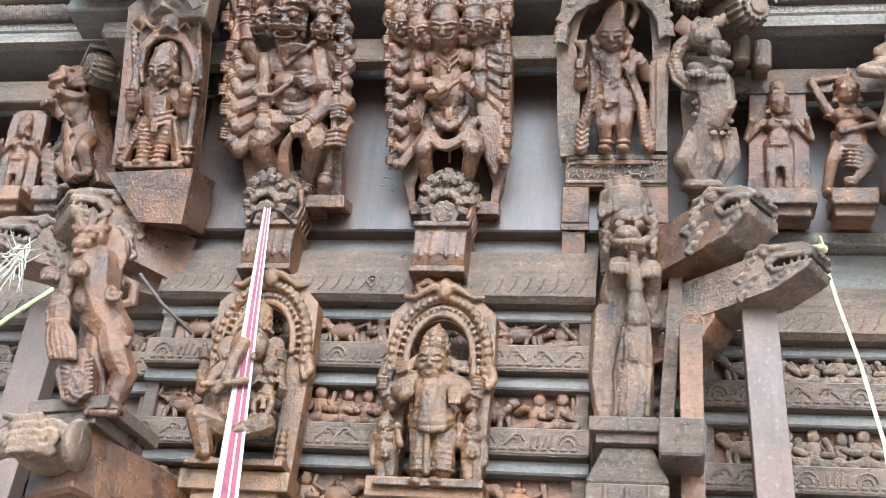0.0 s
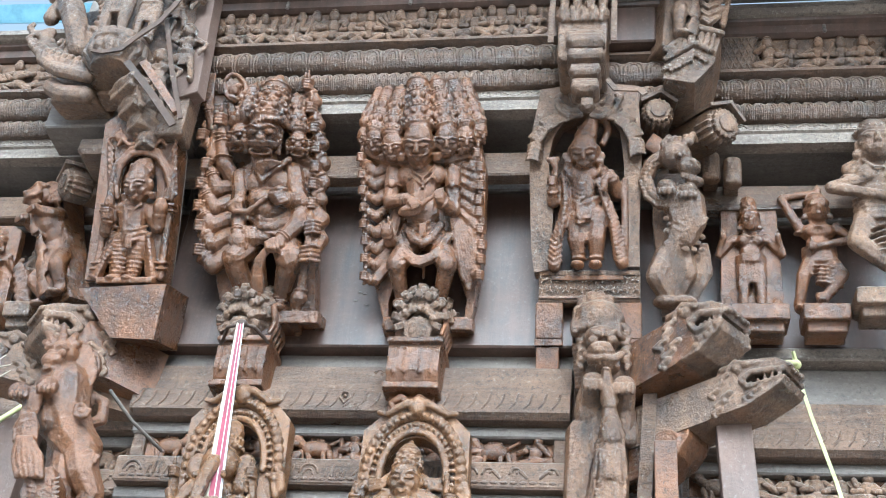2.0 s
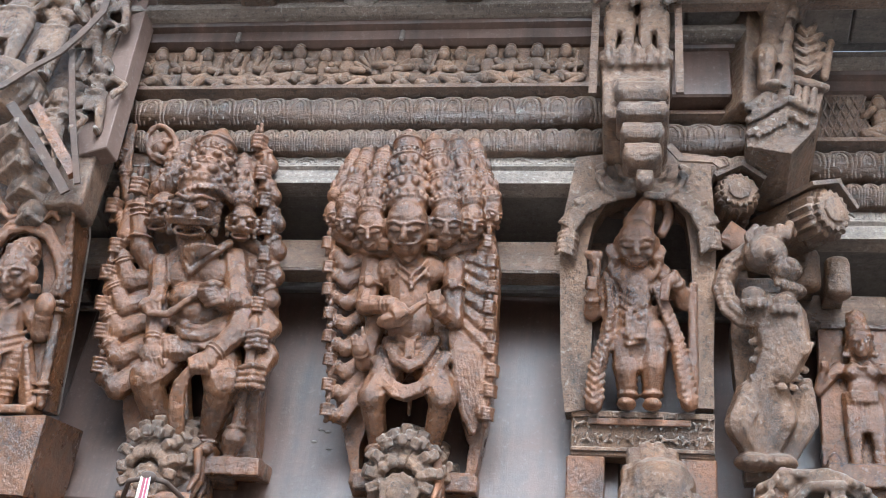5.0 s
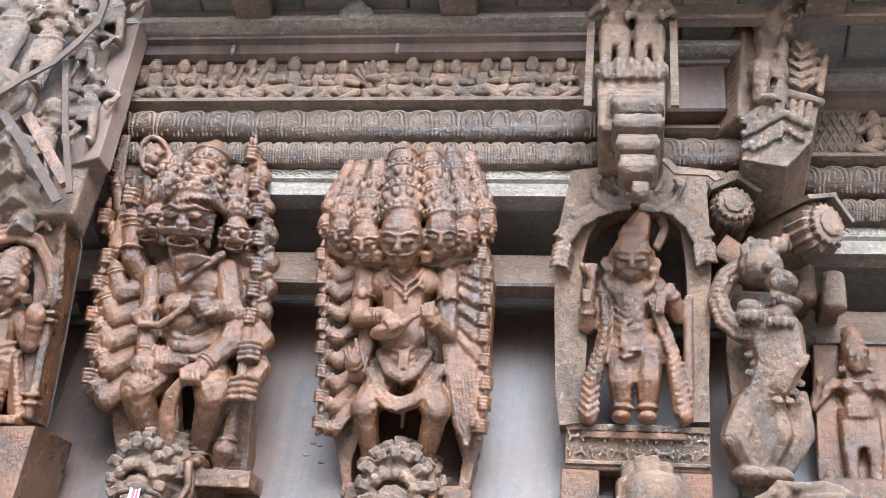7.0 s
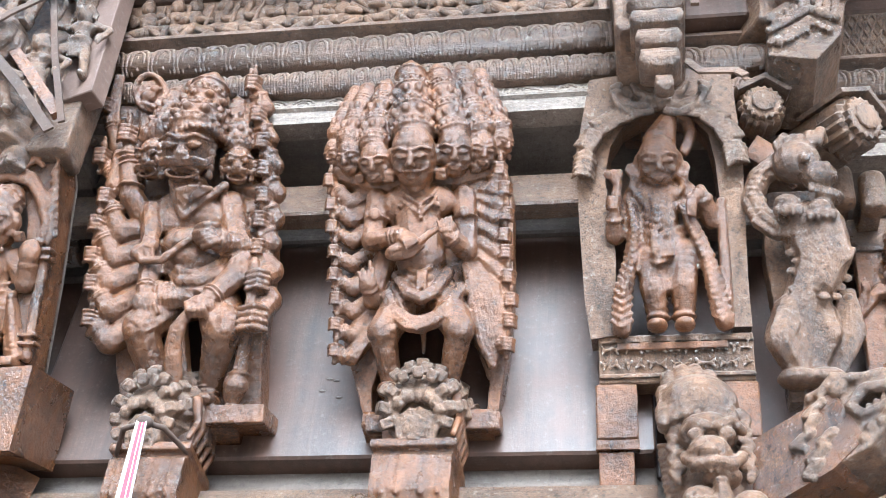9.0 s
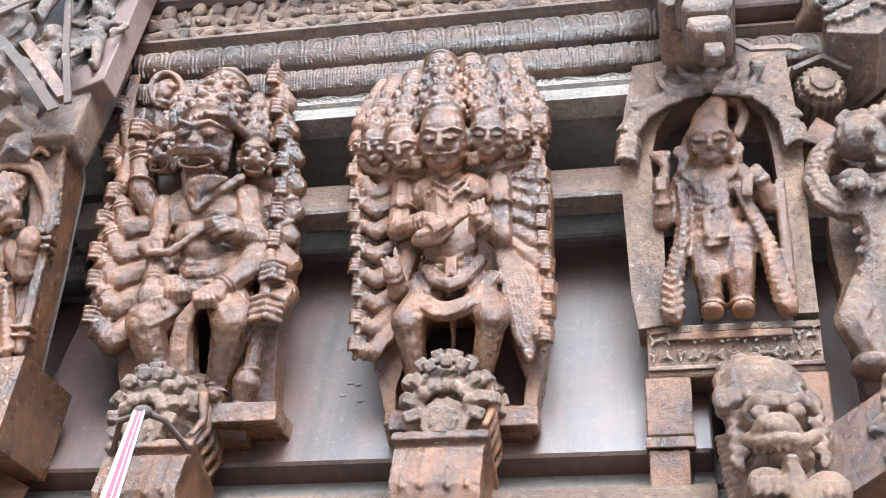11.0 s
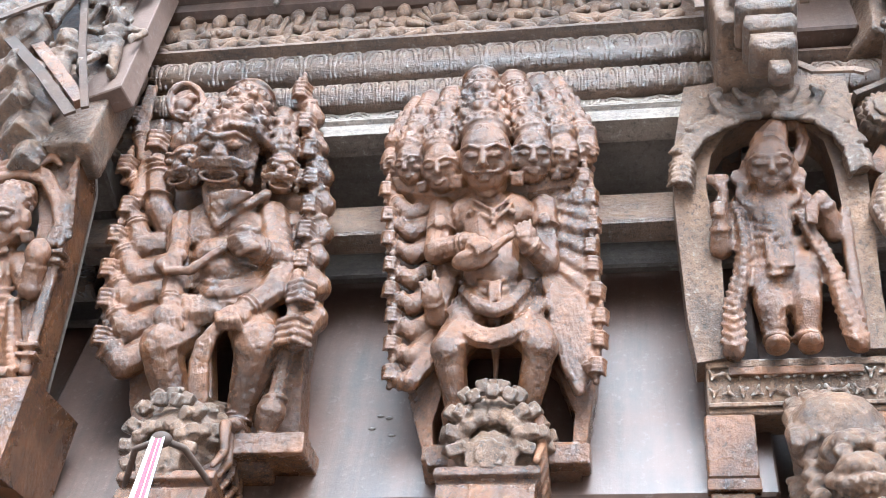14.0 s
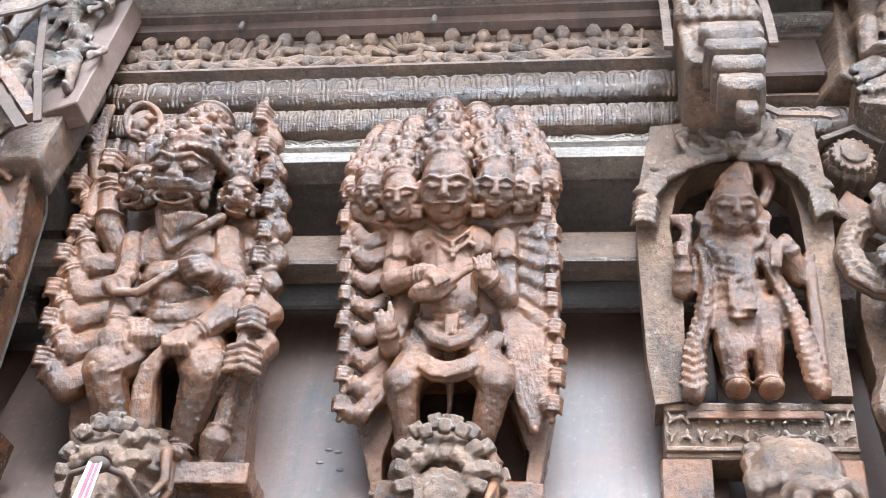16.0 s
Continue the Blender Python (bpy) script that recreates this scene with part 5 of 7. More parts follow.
for y, r in ((652, 0.009), (668, 0.006), (700, 0.006), (715, 0.006)):
    c.path([niche_grid(276 - (y - 652) * 0.1, y - 2, 0.05), niche_grid(330, y + 8, 0.098), niche_grid(396 + (y - 652) * 0.4, y - 4, 0.05)], r)
c.box((0.022, -0.095, 0.210), (0.018, 0.006, 0.02)).box((-0.004, -0.098, 0.226), (0.008, 0.006, 0.03))
for hip, knee, ankle, foot in (((-0.009, -0.045, 0.214), (-0.009, -0.060, 0.127), (-0.003, -0.040, 0.065), (-0.006, -0.075, 0.036)), ((0.060, -0.045, 0.221), (0.056, -0.060, 0.132), (0.055, -0.040, 0.067), (0.054, -0.075, 0.036))):
    c.limb(hip, knee, 0.037, 0.031)
    c.limb(knee, ankle, 0.031, 0.022)
    for k in range(9):
        f = k / 9
        q = np.array(hip) * (1 - f) + np.array(ankle) * f
        c.ball(q + np.array((0, -0.012 * math.sin(math.pi * f), 0)), (0.039 - 0.013 * f, 0.039 - 0.013 * f, 0.0042))
    c.ball(foot, (0.024, 0.034, 0.014))
    c.ball(ankle, (0.029, 0.03, 0.009))
c.box((0.025, -0.070, 0.159), (0.008, 0.006, 0.04))
# raised hand with a bud, resting hand over a staff
arm(c, (-0.037, -0.045, 0.378), (-0.090, -0.055, 0.267), (-0.091, -0.085, 0.303), 0.023)
hand(c, (-0.092, -0.090, 0.325), 0.02, (0.1, -0.1, 1))
c.path([(-0.082, -0.095, 0.342), (-0.078, -0.095, 0.373), (-0.087, -0.095, 0.393)], 0.009, 0.014)
for x in (188, 204, 220):
    c.ball(niche_grid(x, 502, 0.1), (0.010, 0.009, 0.012))
arm(c, (0.071, -0.045, 0.376), (0.129, -0.050, 0.299), (0.105, -0.090, 0.343), 0.024)
c.path([(0.106, -0.090, 0.355), (0.091, -0.100, 0.336), (0.082, -0.100, 0.295)], 0.013, 0.008)
for k in range(3):
    c.limb(niche_grid(412 + 10 * k, 560, 0.1), niche_grid(410 + 9 * k, 606, 0.1), 0.006, 0.005)
c.limb((0.150, -0.060, 0.338), (0.150, -0.045, 0.044), 0.012, 0.014)
# long garlands of overlapping petals
for run in (((248, 575), (262, 640), (256, 720), (232, 800), (230, 900)), ((392, 590), (424, 650), (462, 720), (488, 800), (520, 890))):
    for (x0, y0), (x1, y1) in zip(run, run[1:]):
        for k in range(5):
            f = k / 5
            x, y = x0 + (x1 - x0) * f, y0 + (y1 - y0) * f
            w = 11 + 18 * (y - 575) / 325
            p, a, b = niche_grid(x, y + 7, 0.082), niche_grid(x - w, y - 5, 0.066), niche_grid(x + w, y - 5, 0.066)
            c.path([a, p, b], 0.0058)
    for (x0, y0), (x1, y1) in zip(run, run[1:]):
        c.limb(niche_grid(x0, y0, 0.06), niche_grid(x1, y1, 0.06), 0.012 + 0.008 * (y0 - 575) / 325, 0.014 + 0.008 * (y1 - 575) / 325)
c.box((0.025, -0.012, 0.0), (0.12, 0.036, 0.008))
statue("standing_statue", c, CARVED, on_board(0.44, 4.003, 0.0), "standing wooden statue with long hanging garlands in a niche", 0.0036)

niche = thing("left_niche", pose(-1.13, -0.19, 3.93, 24), "narrow arched wooden niche with a plain wedge foot", "niche")
c = Carve()
edge = [(p[0], p[2]) for p in ((-0.108, 0.000, -0.015), (-0.097, 0.000, 0.250), (-0.094, 0.000, 0.437), (-0.091, 0.000, 0.552), (-0.054, 0.000, 0.578), (0.136, 0.000, 0.574), (0.170, 0.000, 0.526), (0.185, 0.000, 0.452), (0.180, 0.000, 0.195), (0.169, 0.000, -0.016))]
hole = [(p[0], p[2]) for p in ((0.117, 0.000, -0.015), (0.126, 0.000, 0.248), (0.120, 0.000, 0.340), (0.094, 0.000, 0.400), (0.050, 0.000, 0.431), (0.009, 0.000, 0.408), (-0.009, 0.000, 0.348), (-0.009, 0.000, 0.249), (-0.042, 0.000, -0.015))]
c.prism(edge[:5] + edge[5:6] + [hole[4]] + hole[5:], -0.05, 0.04)
c.prism(edge[5:] + hole[:5], -0.05, 0.04)
c.put("arch_board", CARVED, None, niche, smooth=False)
c = Carve()
c.prism(edge, 0.035, 0.05)
c.put("back_board", DARK, None, niche, smooth=False)
c = Carve()
for off, r in ((0, 0.012), (16, 0.009)):
    c.path([left_niche_grid(345 - off, 668, 0.06), left_niche_grid(342 - off, 630, 0.065), left_niche_grid(356 - off, 580, 0.068), left_niche_grid(385, 548 - off, 0.07), left_niche_grid(422, 540 - off, 0.072), left_niche_grid(462, 556 - off, 0.07), left_niche_grid(484 + off, 600, 0.068), left_niche_grid(490 + off * 0.6, 640, 0.065), left_niche_grid(478 + off, 672, 0.06)], r)
for k in range(9):
    c.path([left_niche_grid(338 - 2 * k % 5, 660 - 16 * k, 0.055), left_niche_grid(324, 652 - 17 * k, 0.06), left_niche_grid(322, 640 - 17 * k, 0.052)], 0.008, 0.005)
    c.path([left_niche_grid(492 + k, 668 - 16 * k, 0.055), left_niche_grid(508, 658 - 17 * k, 0.06), left_niche_grid(510, 646 - 17 * k, 0.052)], 0.008, 0.005)
# mask and feathered scrolls over the arch
c.ball((0.055, -0.060, 0.493), (0.035, 0.02, 0.022))
for s in (-1, 1):
    c.ball(left_niche_grid(416 + 14 * s, 492, 0.085), 0.009, small=True)
    c.path([left_niche_grid(416 + 8 * s, 516, 0.075), left_niche_grid(416 + 34 * s, 522, 0.07), left_niche_grid(416 + 52 * s, 506, 0.065), left_niche_grid(416 + 66 * s, 522, 0.06)], 0.010, 0.007)
    for k in range(5):
        c.path([left_niche_grid(416 + 40 * s, 508, 0.06), left_niche_grid(416 + (52 + 8 * k) * s, 492 - 3 * k + 6 * abs(k - 1), 0.066), left_niche_grid(416 + (60 + 9 * k) * s, 474 + 10 * k, 0.058)], 0.0065, 0.004)
c.path([left_niche_grid(352 + 13 * (1 - g / 12) * math.cos(g * 0.8), 496 + 15 * (1 - g / 12) * math.sin(g * 0.8), 0.06) for g in range(10)], 0.008)
# little posts that carry the arch
for x0, x1 in ((318, 282), (490, 462)):
    c.limb(left_niche_grid(x0, 690, 0.055), left_niche_grid(x1, 890, 0.055), 0.013, 0.013)
    for y in (690, 706, 850, 866):
        f = (y - 690) / 200
        c.box(left_niche_grid(x0 + (x1 - x0) * f, y, 0.055), (0.022, 0.02, 0.005))
c.put("leaf_carving", CARVED, None, niche, voxel=0.0034)
c = Carve()
foot = [(p[0], p[2]) for p in ((-0.103, -0.100, -0.055), (0.207, -0.100, -0.040), (0.179, -0.100, -0.230), (0.027, -0.100, -0.224))]
c.prism(foot, -0.10, 0.12)
c.put("foot_block", CARVED, None, niche, smooth=False)
c = Carve()
calm_head(c, (0.070, -0.090, 0.309), 0.042, 24, -6)
tall_crown(c, (0.077, -0.090, 0.354), (0.084, -0.065, 0.388), 0.036, 0.026)
c.limb((0.055, -0.060, 0.276), (0.051, -0.055, 0.245), 0.026, 0.03)
c.ball((0.043, -0.050, 0.227), (0.07, 0.042, 0.045))
c.limb((0.047, -0.055, 0.213), (0.049, -0.055, 0.149), 0.05, 0.045)
c.ball((0.043, -0.050, 0.131), (0.06, 0.042, 0.04))
for y in (752, 766, 780):
    c.path([left_niche_grid(342, y - 2, 0.06), left_niche_grid(384, y + 6, 0.1), left_niche_grid(426, y - 4, 0.06)], 0.006)
c.box((0.059, -0.100, 0.105), (0.012, 0.006, 0.022))
c.path([(0.022, -0.090, 0.238), (0.059, -0.100, 0.216), (0.089, -0.090, 0.240)], 0.006)
for hip, ankle in (((0.009, -0.050, 0.112), (0.004, -0.045, -0.005)), ((0.076, -0.050, 0.118), (0.061, -0.045, -0.005))):
    c.limb(hip, ankle, 0.036, 0.024)
    for k in range(8):
        q = np.array(hip) + (np.array(ankle) - np.array(hip)) * k / 8
        c.ball(q, (0.038 - 0.0012 * k, 0.038 - 0.0012 * k, 0.004))
    c.ball(np.array(ankle) + np.array((0, -0.03, -0.012)), (0.024, 0.036, 0.014))
arm(c, (-0.013, -0.050, 0.235), (-0.044, -0.060, 0.155), (-0.030, -0.085, 0.196), 0.025)
hand(c, (-0.032, -0.090, 0.207), 0.024)
c.limb((-0.032, -0.080, 0.239), (-0.033, -0.075, 0.316), 0.02, 0.009)
arm(c, (0.100, -0.050, 0.233), (0.142, -0.060, 0.168), (0.155, -0.085, 0.215), 0.025)
c.ball((0.157, -0.090, 0.231), (0.026, 0.024, 0.032))
for x0, y0, x1, y1 in ((342, 770, 282, 885), (430, 770, 440, 885)):
    for k in range(12):
        f = k / 11
        x, y = x0 + (x1 - x0) * f, y0 + (y1 - y0) * f
        w = 7 + 10 * f
        c.path([left_niche_grid(x - w, y - 3, 0.055), left_niche_grid(x, y + 5, 0.078), left_niche_grid(x + w, y - 3, 0.055)], 0.0075)
c.box((0.054, -0.050, -0.027), (0.10, 0.05, 0.01))
statue("standing_statue", c, CARVED, pose(-1.13, -0.19, 3.93, 24), "small standing wooden statue with garlands in a narrow niche", 0.0036)

# ---- lion-mask brackets under the big statues ----
for x, z in ((-0.665, 3.815), (-0.085, 3.812)):
    br = thing("lion_bracket", pose(x, 0.0, z), "wooden bracket ending in a weathered lion mask over a scroll block", "bracket", "brackets under the statues")
    c = Carve()
    snout(c, 0.98)
    c.put("mask", GREYED, pose(0.005 if x > -0.5 else -0.02, -0.115, -0.01, 0, 0, 0 if x > -0.5 else -14), br, voxel=0.003)
    c = Carve()
    c.prism([(-0.07, -0.09), (0.08, -0.09), (0.085, 0.0), (0.06, 0.05), (-0.06, 0.05), (-0.08, 0.0)], -0.10, 0.02)
    c.box((0.10, -0.02, 0.03), (0.055, 0.045, 0.02)).box((-0.1, -0.02, 0.03), (0.035, 0.045, 0.02))
    for k in range(5):
        c.path([(0.086, -0.14 + 0.03 * k, 0.03), (0.092, -0.12 + 0.03 * k, -0.02), (0.086, -0.135 + 0.03 * k, -0.07)], 0.012, 0.006)
    c.put("neck", CARVED, None, br)
    c = Carve()
    c.sweep([(0.03, -0.09), (-0.10, -0.09), (-0.125, -0.115), (-0.125, -0.2), (-0.10, -0.235), (-0.06, -0.245), (0.03, -0.245)], -0.085, 0.085)
    for xx in (-0.06, -0.025, 0.025, 0.06):
        c.limb((xx, -0.124, -0.12), (xx, -0.124, -0.21), 0.005)
    c.box((0, -0.05, -0.256), (0.092, 0.075, 0.012)).box((0, -0.05, -0.085), (0.092, 0.08, 0.01))
    c.put("scroll_block", CARVED, None, br, voxel=0.004)
    c = Carve()
    c.box((0, -0.02, -0.31), (0.075, 0.05, 0.05))
    for s in (-1, 1):
        c.path([(0, -0.075, -0.30), (s * 0.03, -0.09, -0.285), (s * 0.06, -0.08, -0.30), (s * 0.05, -0.075, -0.325), (s * 0.03, -0.075, -0.31)], 0.014, 0.009)
    c.ball((0, -0.08, -0.30), 0.018).ball((0, -0.08, -0.34), 0.014)
    c.put("leaf_boss", CARVED, None, br)
c = Carve()
c.path([(0.0, 0, -0.022), (-0.017, 0, 0.0), (-0.012, 0, 0.018), (0.0, 0, 0.022), (0.012, 0, 0.018), (0.017, 0, 0.0), (0.0, 0, -0.022)], 0.0035).ball((0, 0, 0.004), 0.006)
c.put("carved_eye", BEAM, pose(-0.311, -0.047, 3.553), label="small teardrop rosette carved on the slab edge", category="ornament")


# ---- the two lower arches ----
def arch_frame(m, w, h, label):
    ar = thing("carved_arch", m, label, "niche", "arches in the lower wall")
    c = Carve()
    niche_board(c, w, h, w * 0.55, h * 0.62, h * 0.2, -0.05, 0.02, 0.42)
    c.put("arch_board", GOLDEN, None, ar, smooth=False)
    c = Carve()
    for s in (-1, 1):
        c.path([(s * p[0], -0.055, p[2]) for p in arc(0, h * 0.62, w * 0.60, h * 0.225, -8, 90, 10)], 0.012)
        c.path([(s * p[0], -0.05, p[2]) for p in arc(0, h * 0.60, w * 0.86, h * 0.33, -10, 88, 12)], 0.016)
        for k in range(13):
            a = radians(-8 + 8 * k)
            x, z = w * 0.90 * math.cos(a), h * 0.60 + h * 0.34 * math.sin(a)
            c.ball((s * x, -0.052, z), (0.017, 0.018, 0.017), small=True)
            c.ball((s * x * 0.97, -0.068, z - 0.008), (0.008, 0.008, 0.008), small=True)
            c.ball((s * x * 0.8, -0.06, h * 0.6 + (z - h * 0.6) * 0.82), (0.007, 0.007, 0.007), small=True)
        c.path([(s * w * 0.95, -0.055, h * 0.56), (s * w * 1.02, -0.06, h * 0.5), (s * w * 0.93, -0.062, h * 0.46), (s * w * 0.85, -0.06, h * 0.52)], 0.018, 0.01)
        c.path([(0, -0.06, h * 0.96), (s * 0.03, -0.075, h * 0.985), (s * 0.06, -0.07, h * 0.96), (s * 0.09, -0.065, h * 0.93), (s * 0.12, -0.06, h * 0.94)], 0.016, 0.009)
    c.ball((0, -0.065, h * 0.97), (0.03, 0.025, 0.035))
    c.put("arch_carving", GOLDEN, None, ar, voxel=0.0036)
    c = Carve()
    c.box((0, -0.04, -0.04), (w * 1.02, 0.07, 0.03), bevel=0.1).box((0, -0.03, -0.1), (w * 0.8, 0.06, 0.035), bevel=0.1)
    c.put("sill", GOLDEN, None, ar, smooth=False)
    return ar


arch_frame(pose(-0.035, -0.06, 2.84, 6), 0.168, 0.62, "honey-brown carved wooden arch with scaled makara border")
arch_frame(pose(-0.60, -0.06, 2.84, 6), 0.165, 0.66, "honey-brown carved arch behind a cloth strap")
c = Carve()
calm_head(c, (-0.010, -0.060, 0.335), 0.042, 14)
tall_crown(c, (-0.005, -0.060, 0.375), (-0.005, -0.050, 0.429), 0.039, 0.028)
for s in (-1, 1):
    for k in range(4):
        c.path([four_armed_grid(758 + 40 * s, 330 + 5 * k, 0.04), four_armed_grid(758 + 72 * s, 350 + 8 * k, 0.05), four_armed_grid(758 + 108 * s, 352 + 10 * k, 0.03)], 0.007)
c.limb((-0.010, -0.040, 0.306), (-0.009, -0.035, 0.290), 0.028, 0.035)
c.ball((-0.007, -0.035, 0.269), (0.078, 0.045, 0.05))
c.ball((-0.032, -0.055, 0.266), (0.03, 0.025, 0.03)).ball((0.026, -0.055, 0.268), (0.03, 0.025, 0.03))
c.limb((-0.005, -0.040, 0.252), (-0.000, -0.045, 0.189), 0.055, 0.058)
c.ball((0.001, -0.060, 0.204), (0.05, 0.04, 0.04))
c.beads([(-0.046, -0.060, 0.282), (-0.014, -0.085, 0.244), (0.005, -0.090, 0.229), (0.021, -0.085, 0.247), (0.037, -0.060, 0.285)], 0.006)
c.ball((-0.003, -0.095, 0.227), (0.012, 0.008, 0.012))
c.ball((0.002, -0.045, 0.159), (0.072, 0.05, 0.05))
for y, r in ((508, 0.009), (528, 0.014), (548, 0.012)):
    c.path([four_armed_grid(692, y - 8, 0.05), four_armed_grid(725, y + 6, 0.09), four_armed_grid(757, y + 10, 0.1), four_armed_grid(790, y + 6, 0.09), four_armed_grid(820, y - 10, 0.05)], r)
for hip, ankle, foot in (((-0.021, -0.040, 0.120), (-0.016, -0.035, 0.003), (-0.021, -0.070, -0.039)), ((0.039, -0.040, 0.122), (0.046, -0.035, 0.006), (0.035, -0.070, -0.036))):
    c.limb(hip, ankle, 0.042, 0.034)
    for k in range(7):
        q = np.array(hip) + (np.array(ankle) - np.array(hip)) * k / 7
        c.ball(q, (0.043 - 0.001 * k, 0.043 - 0.001 * k, 0.004))
    c.ball(ankle, (0.044, 0.044, 0.012))
    c.ball(foot, (0.024, 0.036, 0.016))
c.limb((-0.001, -0.085, 0.114), (0.006, -0.070, -0.007), 0.009, 0.012)
# front arms with open palms, rear arms raised
arm(c, (-0.059, -0.035, 0.284), (-0.110, -0.040, 0.249), (-0.078, -0.080, 0.222), 0.031, False)
arm(c, (0.041, -0.035, 0.286), (0.097, -0.040, 0.255), (0.080, -0.080, 0.223), 0.031, False)
for x, s in ((680, -1), (825, 1)):
    c.ball(four_armed_grid(x, 440, 0.09), (0.022, 0.01, 0.022))
    for k in range(4):
        c.limb(four_armed_grid(x - 15 + 10 * k, 432 if s < 0 else 452, 0.095), four_armed_grid(x - 15 + 10 * k, 412 if s < 0 else 476, 0.095), 0.005, 0.004)
arm(c, (-0.077, -0.015, 0.270), (-0.124, -0.030, 0.211), (-0.149, -0.050, 0.244), 0.027)
arm(c, (0.051, -0.015, 0.274), (0.112, -0.030, 0.218), (0.132, -0.050, 0.252), 0.027)
hand(c, (-0.152, -0.055, 0.263), 0.024)
hand(c, (0.131, -0.055, 0.271), 0.024)
c.limb((0.116, -0.050, 0.301), (0.111, -0.045, 0.368), 0.013, 0.007)
# two small attendants
for x, s in ((612, 1), (880, -1)):
    calm_head(c, four_armed_grid(x - 2, 552, 0.05), 0.021, 10)
    tall_crown(c, four_armed_grid(x, 534, 0.05), four_armed_grid(x + 3, 514, 0.045), 0.019, 0.012)
    c.ball(four_armed_grid(x, 588, 0.04), (0.036, 0.026, 0.026)).ball(four_armed_grid(x - 11, 584, 0.058), 0.014).ball(four_armed_grid(x + 11, 584, 0.058), 0.014)
    c.limb(four_armed_grid(x, 595, 0.04), four_armed_grid(x + 2 * s, 640, 0.04), 0.026, 0.034)
    for y in (622, 634):
        c.path([four_armed_grid(x - 32, y - 4, 0.04), four_armed_grid(x, y + 6, 0.075), four_armed_grid(x + 32, y - 4, 0.04)], 0.006)
    for d in (-14, 14):
        c.limb(four_armed_grid(x + d, 645, 0.04), four_armed_grid(x + d, 712, 0.035), 0.022, 0.016)
        c.ball(four_armed_grid(x + d, 722, 0.055), (0.014, 0.024, 0.010))
    c.path([four_armed_grid(x - 28 * s, 580, 0.035), four_armed_grid(x - 40 * s, 620, 0.04), four_armed_grid(x - 38 * s, 665, 0.04)], 0.013, 0.010)
    c.path([four_armed_grid(x + 28 * s, 580, 0.035), four_armed_grid(x + 46 * s, 605, 0.05), four_armed_grid(x + 38 * s, 560, 0.06)], 0.013, 0.010)
    c.ball(four_armed_grid(x + 38 * s, 548, 0.06), 0.013)
c.box((0.014, -0.030, -0.042), (0.16, 0.06, 0.01))
statue("standing_statue", c, GOLDEN, pose(-0.035, -0.105, 2.845, 6), "honey-brown four-armed statue between two small attendants", 0.0028)
c = Carve()
c.ball((-0.03, -0.07, 0.17), (0.085, 0.075, 0.085)).ball((-0.02, -0.06, 0.26), (0.075, 0.06, 0.07))
c.ball((-0.01, -0.08, 0.365), (0.062, 0.055, 0.062))
crown(c, (-0.01, -0.06, 0.42), 0.05, 0.085)
c.path([(-0.015, -0.13, 0.35), (-0.02, -0.17, 0.29), (-0.03, -0.175, 0.22), (-0.06, -0.17, 0.185), (-0.075, -0.165, 0.20)], 0.026, 0.013)
for s in (-1, 1):
    c.ball((-0.01 + s * 0.075, -0.07, 0.36), (0.035, 0.014, 0.045))
    c.limb((-0.01 + s * 0.03, -0.13, 0.325), (-0.01 + s * 0.045, -0.165, 0.295), 0.009)
    c.path([(-0.02 + s * 0.075, -0.06, 0.30), (-0.02 + s * 0.125, -0.07, 0.22), (-0.02 + s * 0.12, -0.10, 0.31)], 0.024, 0.016)
    hand(c, (-0.02 + s * 0.12, -0.11, 0.325), 0.02)
c.path([(-0.06, -0.08, 0.11), (-0.115, -0.13, 0.12), (-0.09, -0.10, 0.02)], 0.05, 0.028)
c.path([(0.0, -0.10, 0.09), (0.10, -0.16, 0.09), (0.03, -0.17, 0.06)], 0.045, 0.028)
c.path([(-0.13, -0.15, 0.25), (-0.10, -0.18, 0.20), (0.03, -0.18, 0.215)], 0.012)
person(c, (0.075, -0.10, 0.09), 0.22, ((-0.25, -0.1, 0.58), (0.25, -0.05, 0.58)), ((-0.3, -0.1, 0.72), (0.2, -0.15, 0.55)), ((-0.12, -0.16, 0.36), (0.12, -0.16, 0.36)), ((-0.08, -0.2, 0.14), (0.1, -0.2, 0.14)), 0.1, 0.18, 1.05, 2)
for s in (-0.09, 0.13):
    for k in range(6):
        c.ball((s, -0.06, 0.012 + 0.02 * k), (0.022 - 0.002 * k, 0.022 - 0.002 * k, 0.011))
c.box((0, -0.03, -0.004), (0.15, 0.07, 0.01))
statue("seated_statue", c, GOLDEN, pose(-0.60, -0.105, 2.845, 6), "honey-brown seated elephant-headed statue with a small companion", 0.003)

# ---- pillar lions ----
c = Carve()
# leafy cap over a curled mane and a broad snarling face
c.ball((-0.026, -0.100, 0.792), (0.085, 0.08, 0.075))
for row, (y, n, w, o) in enumerate(((58, 4, 34, 0.06), (86, 6, 46, 0.10), (118, 7, 52, 0.125))):
    for k in range(n):
        f = (k - (n - 1) / 2) / ((n - 1) / 2)
        c.path([pillar_lion_grid(152 + w * f, y + 12 * f * f, o), pillar_lion_grid(152 + w * 1.08 * f, y + 18 + 14 * f * f, o + 0.025), pillar_lion_grid(152 + w * 1.1 * f, y + 32 + 12 * f * f, o + 0.01)], 0.02, 0.012)
c.ball((-0.013, -0.150, 0.696), (0.06, 0.05, 0.045)).ball((-0.015, -0.180, 0.630), (0.045, 0.045, 0.032)).ball((0.006, -0.160, 0.588), (0.04, 0.04, 0.018))
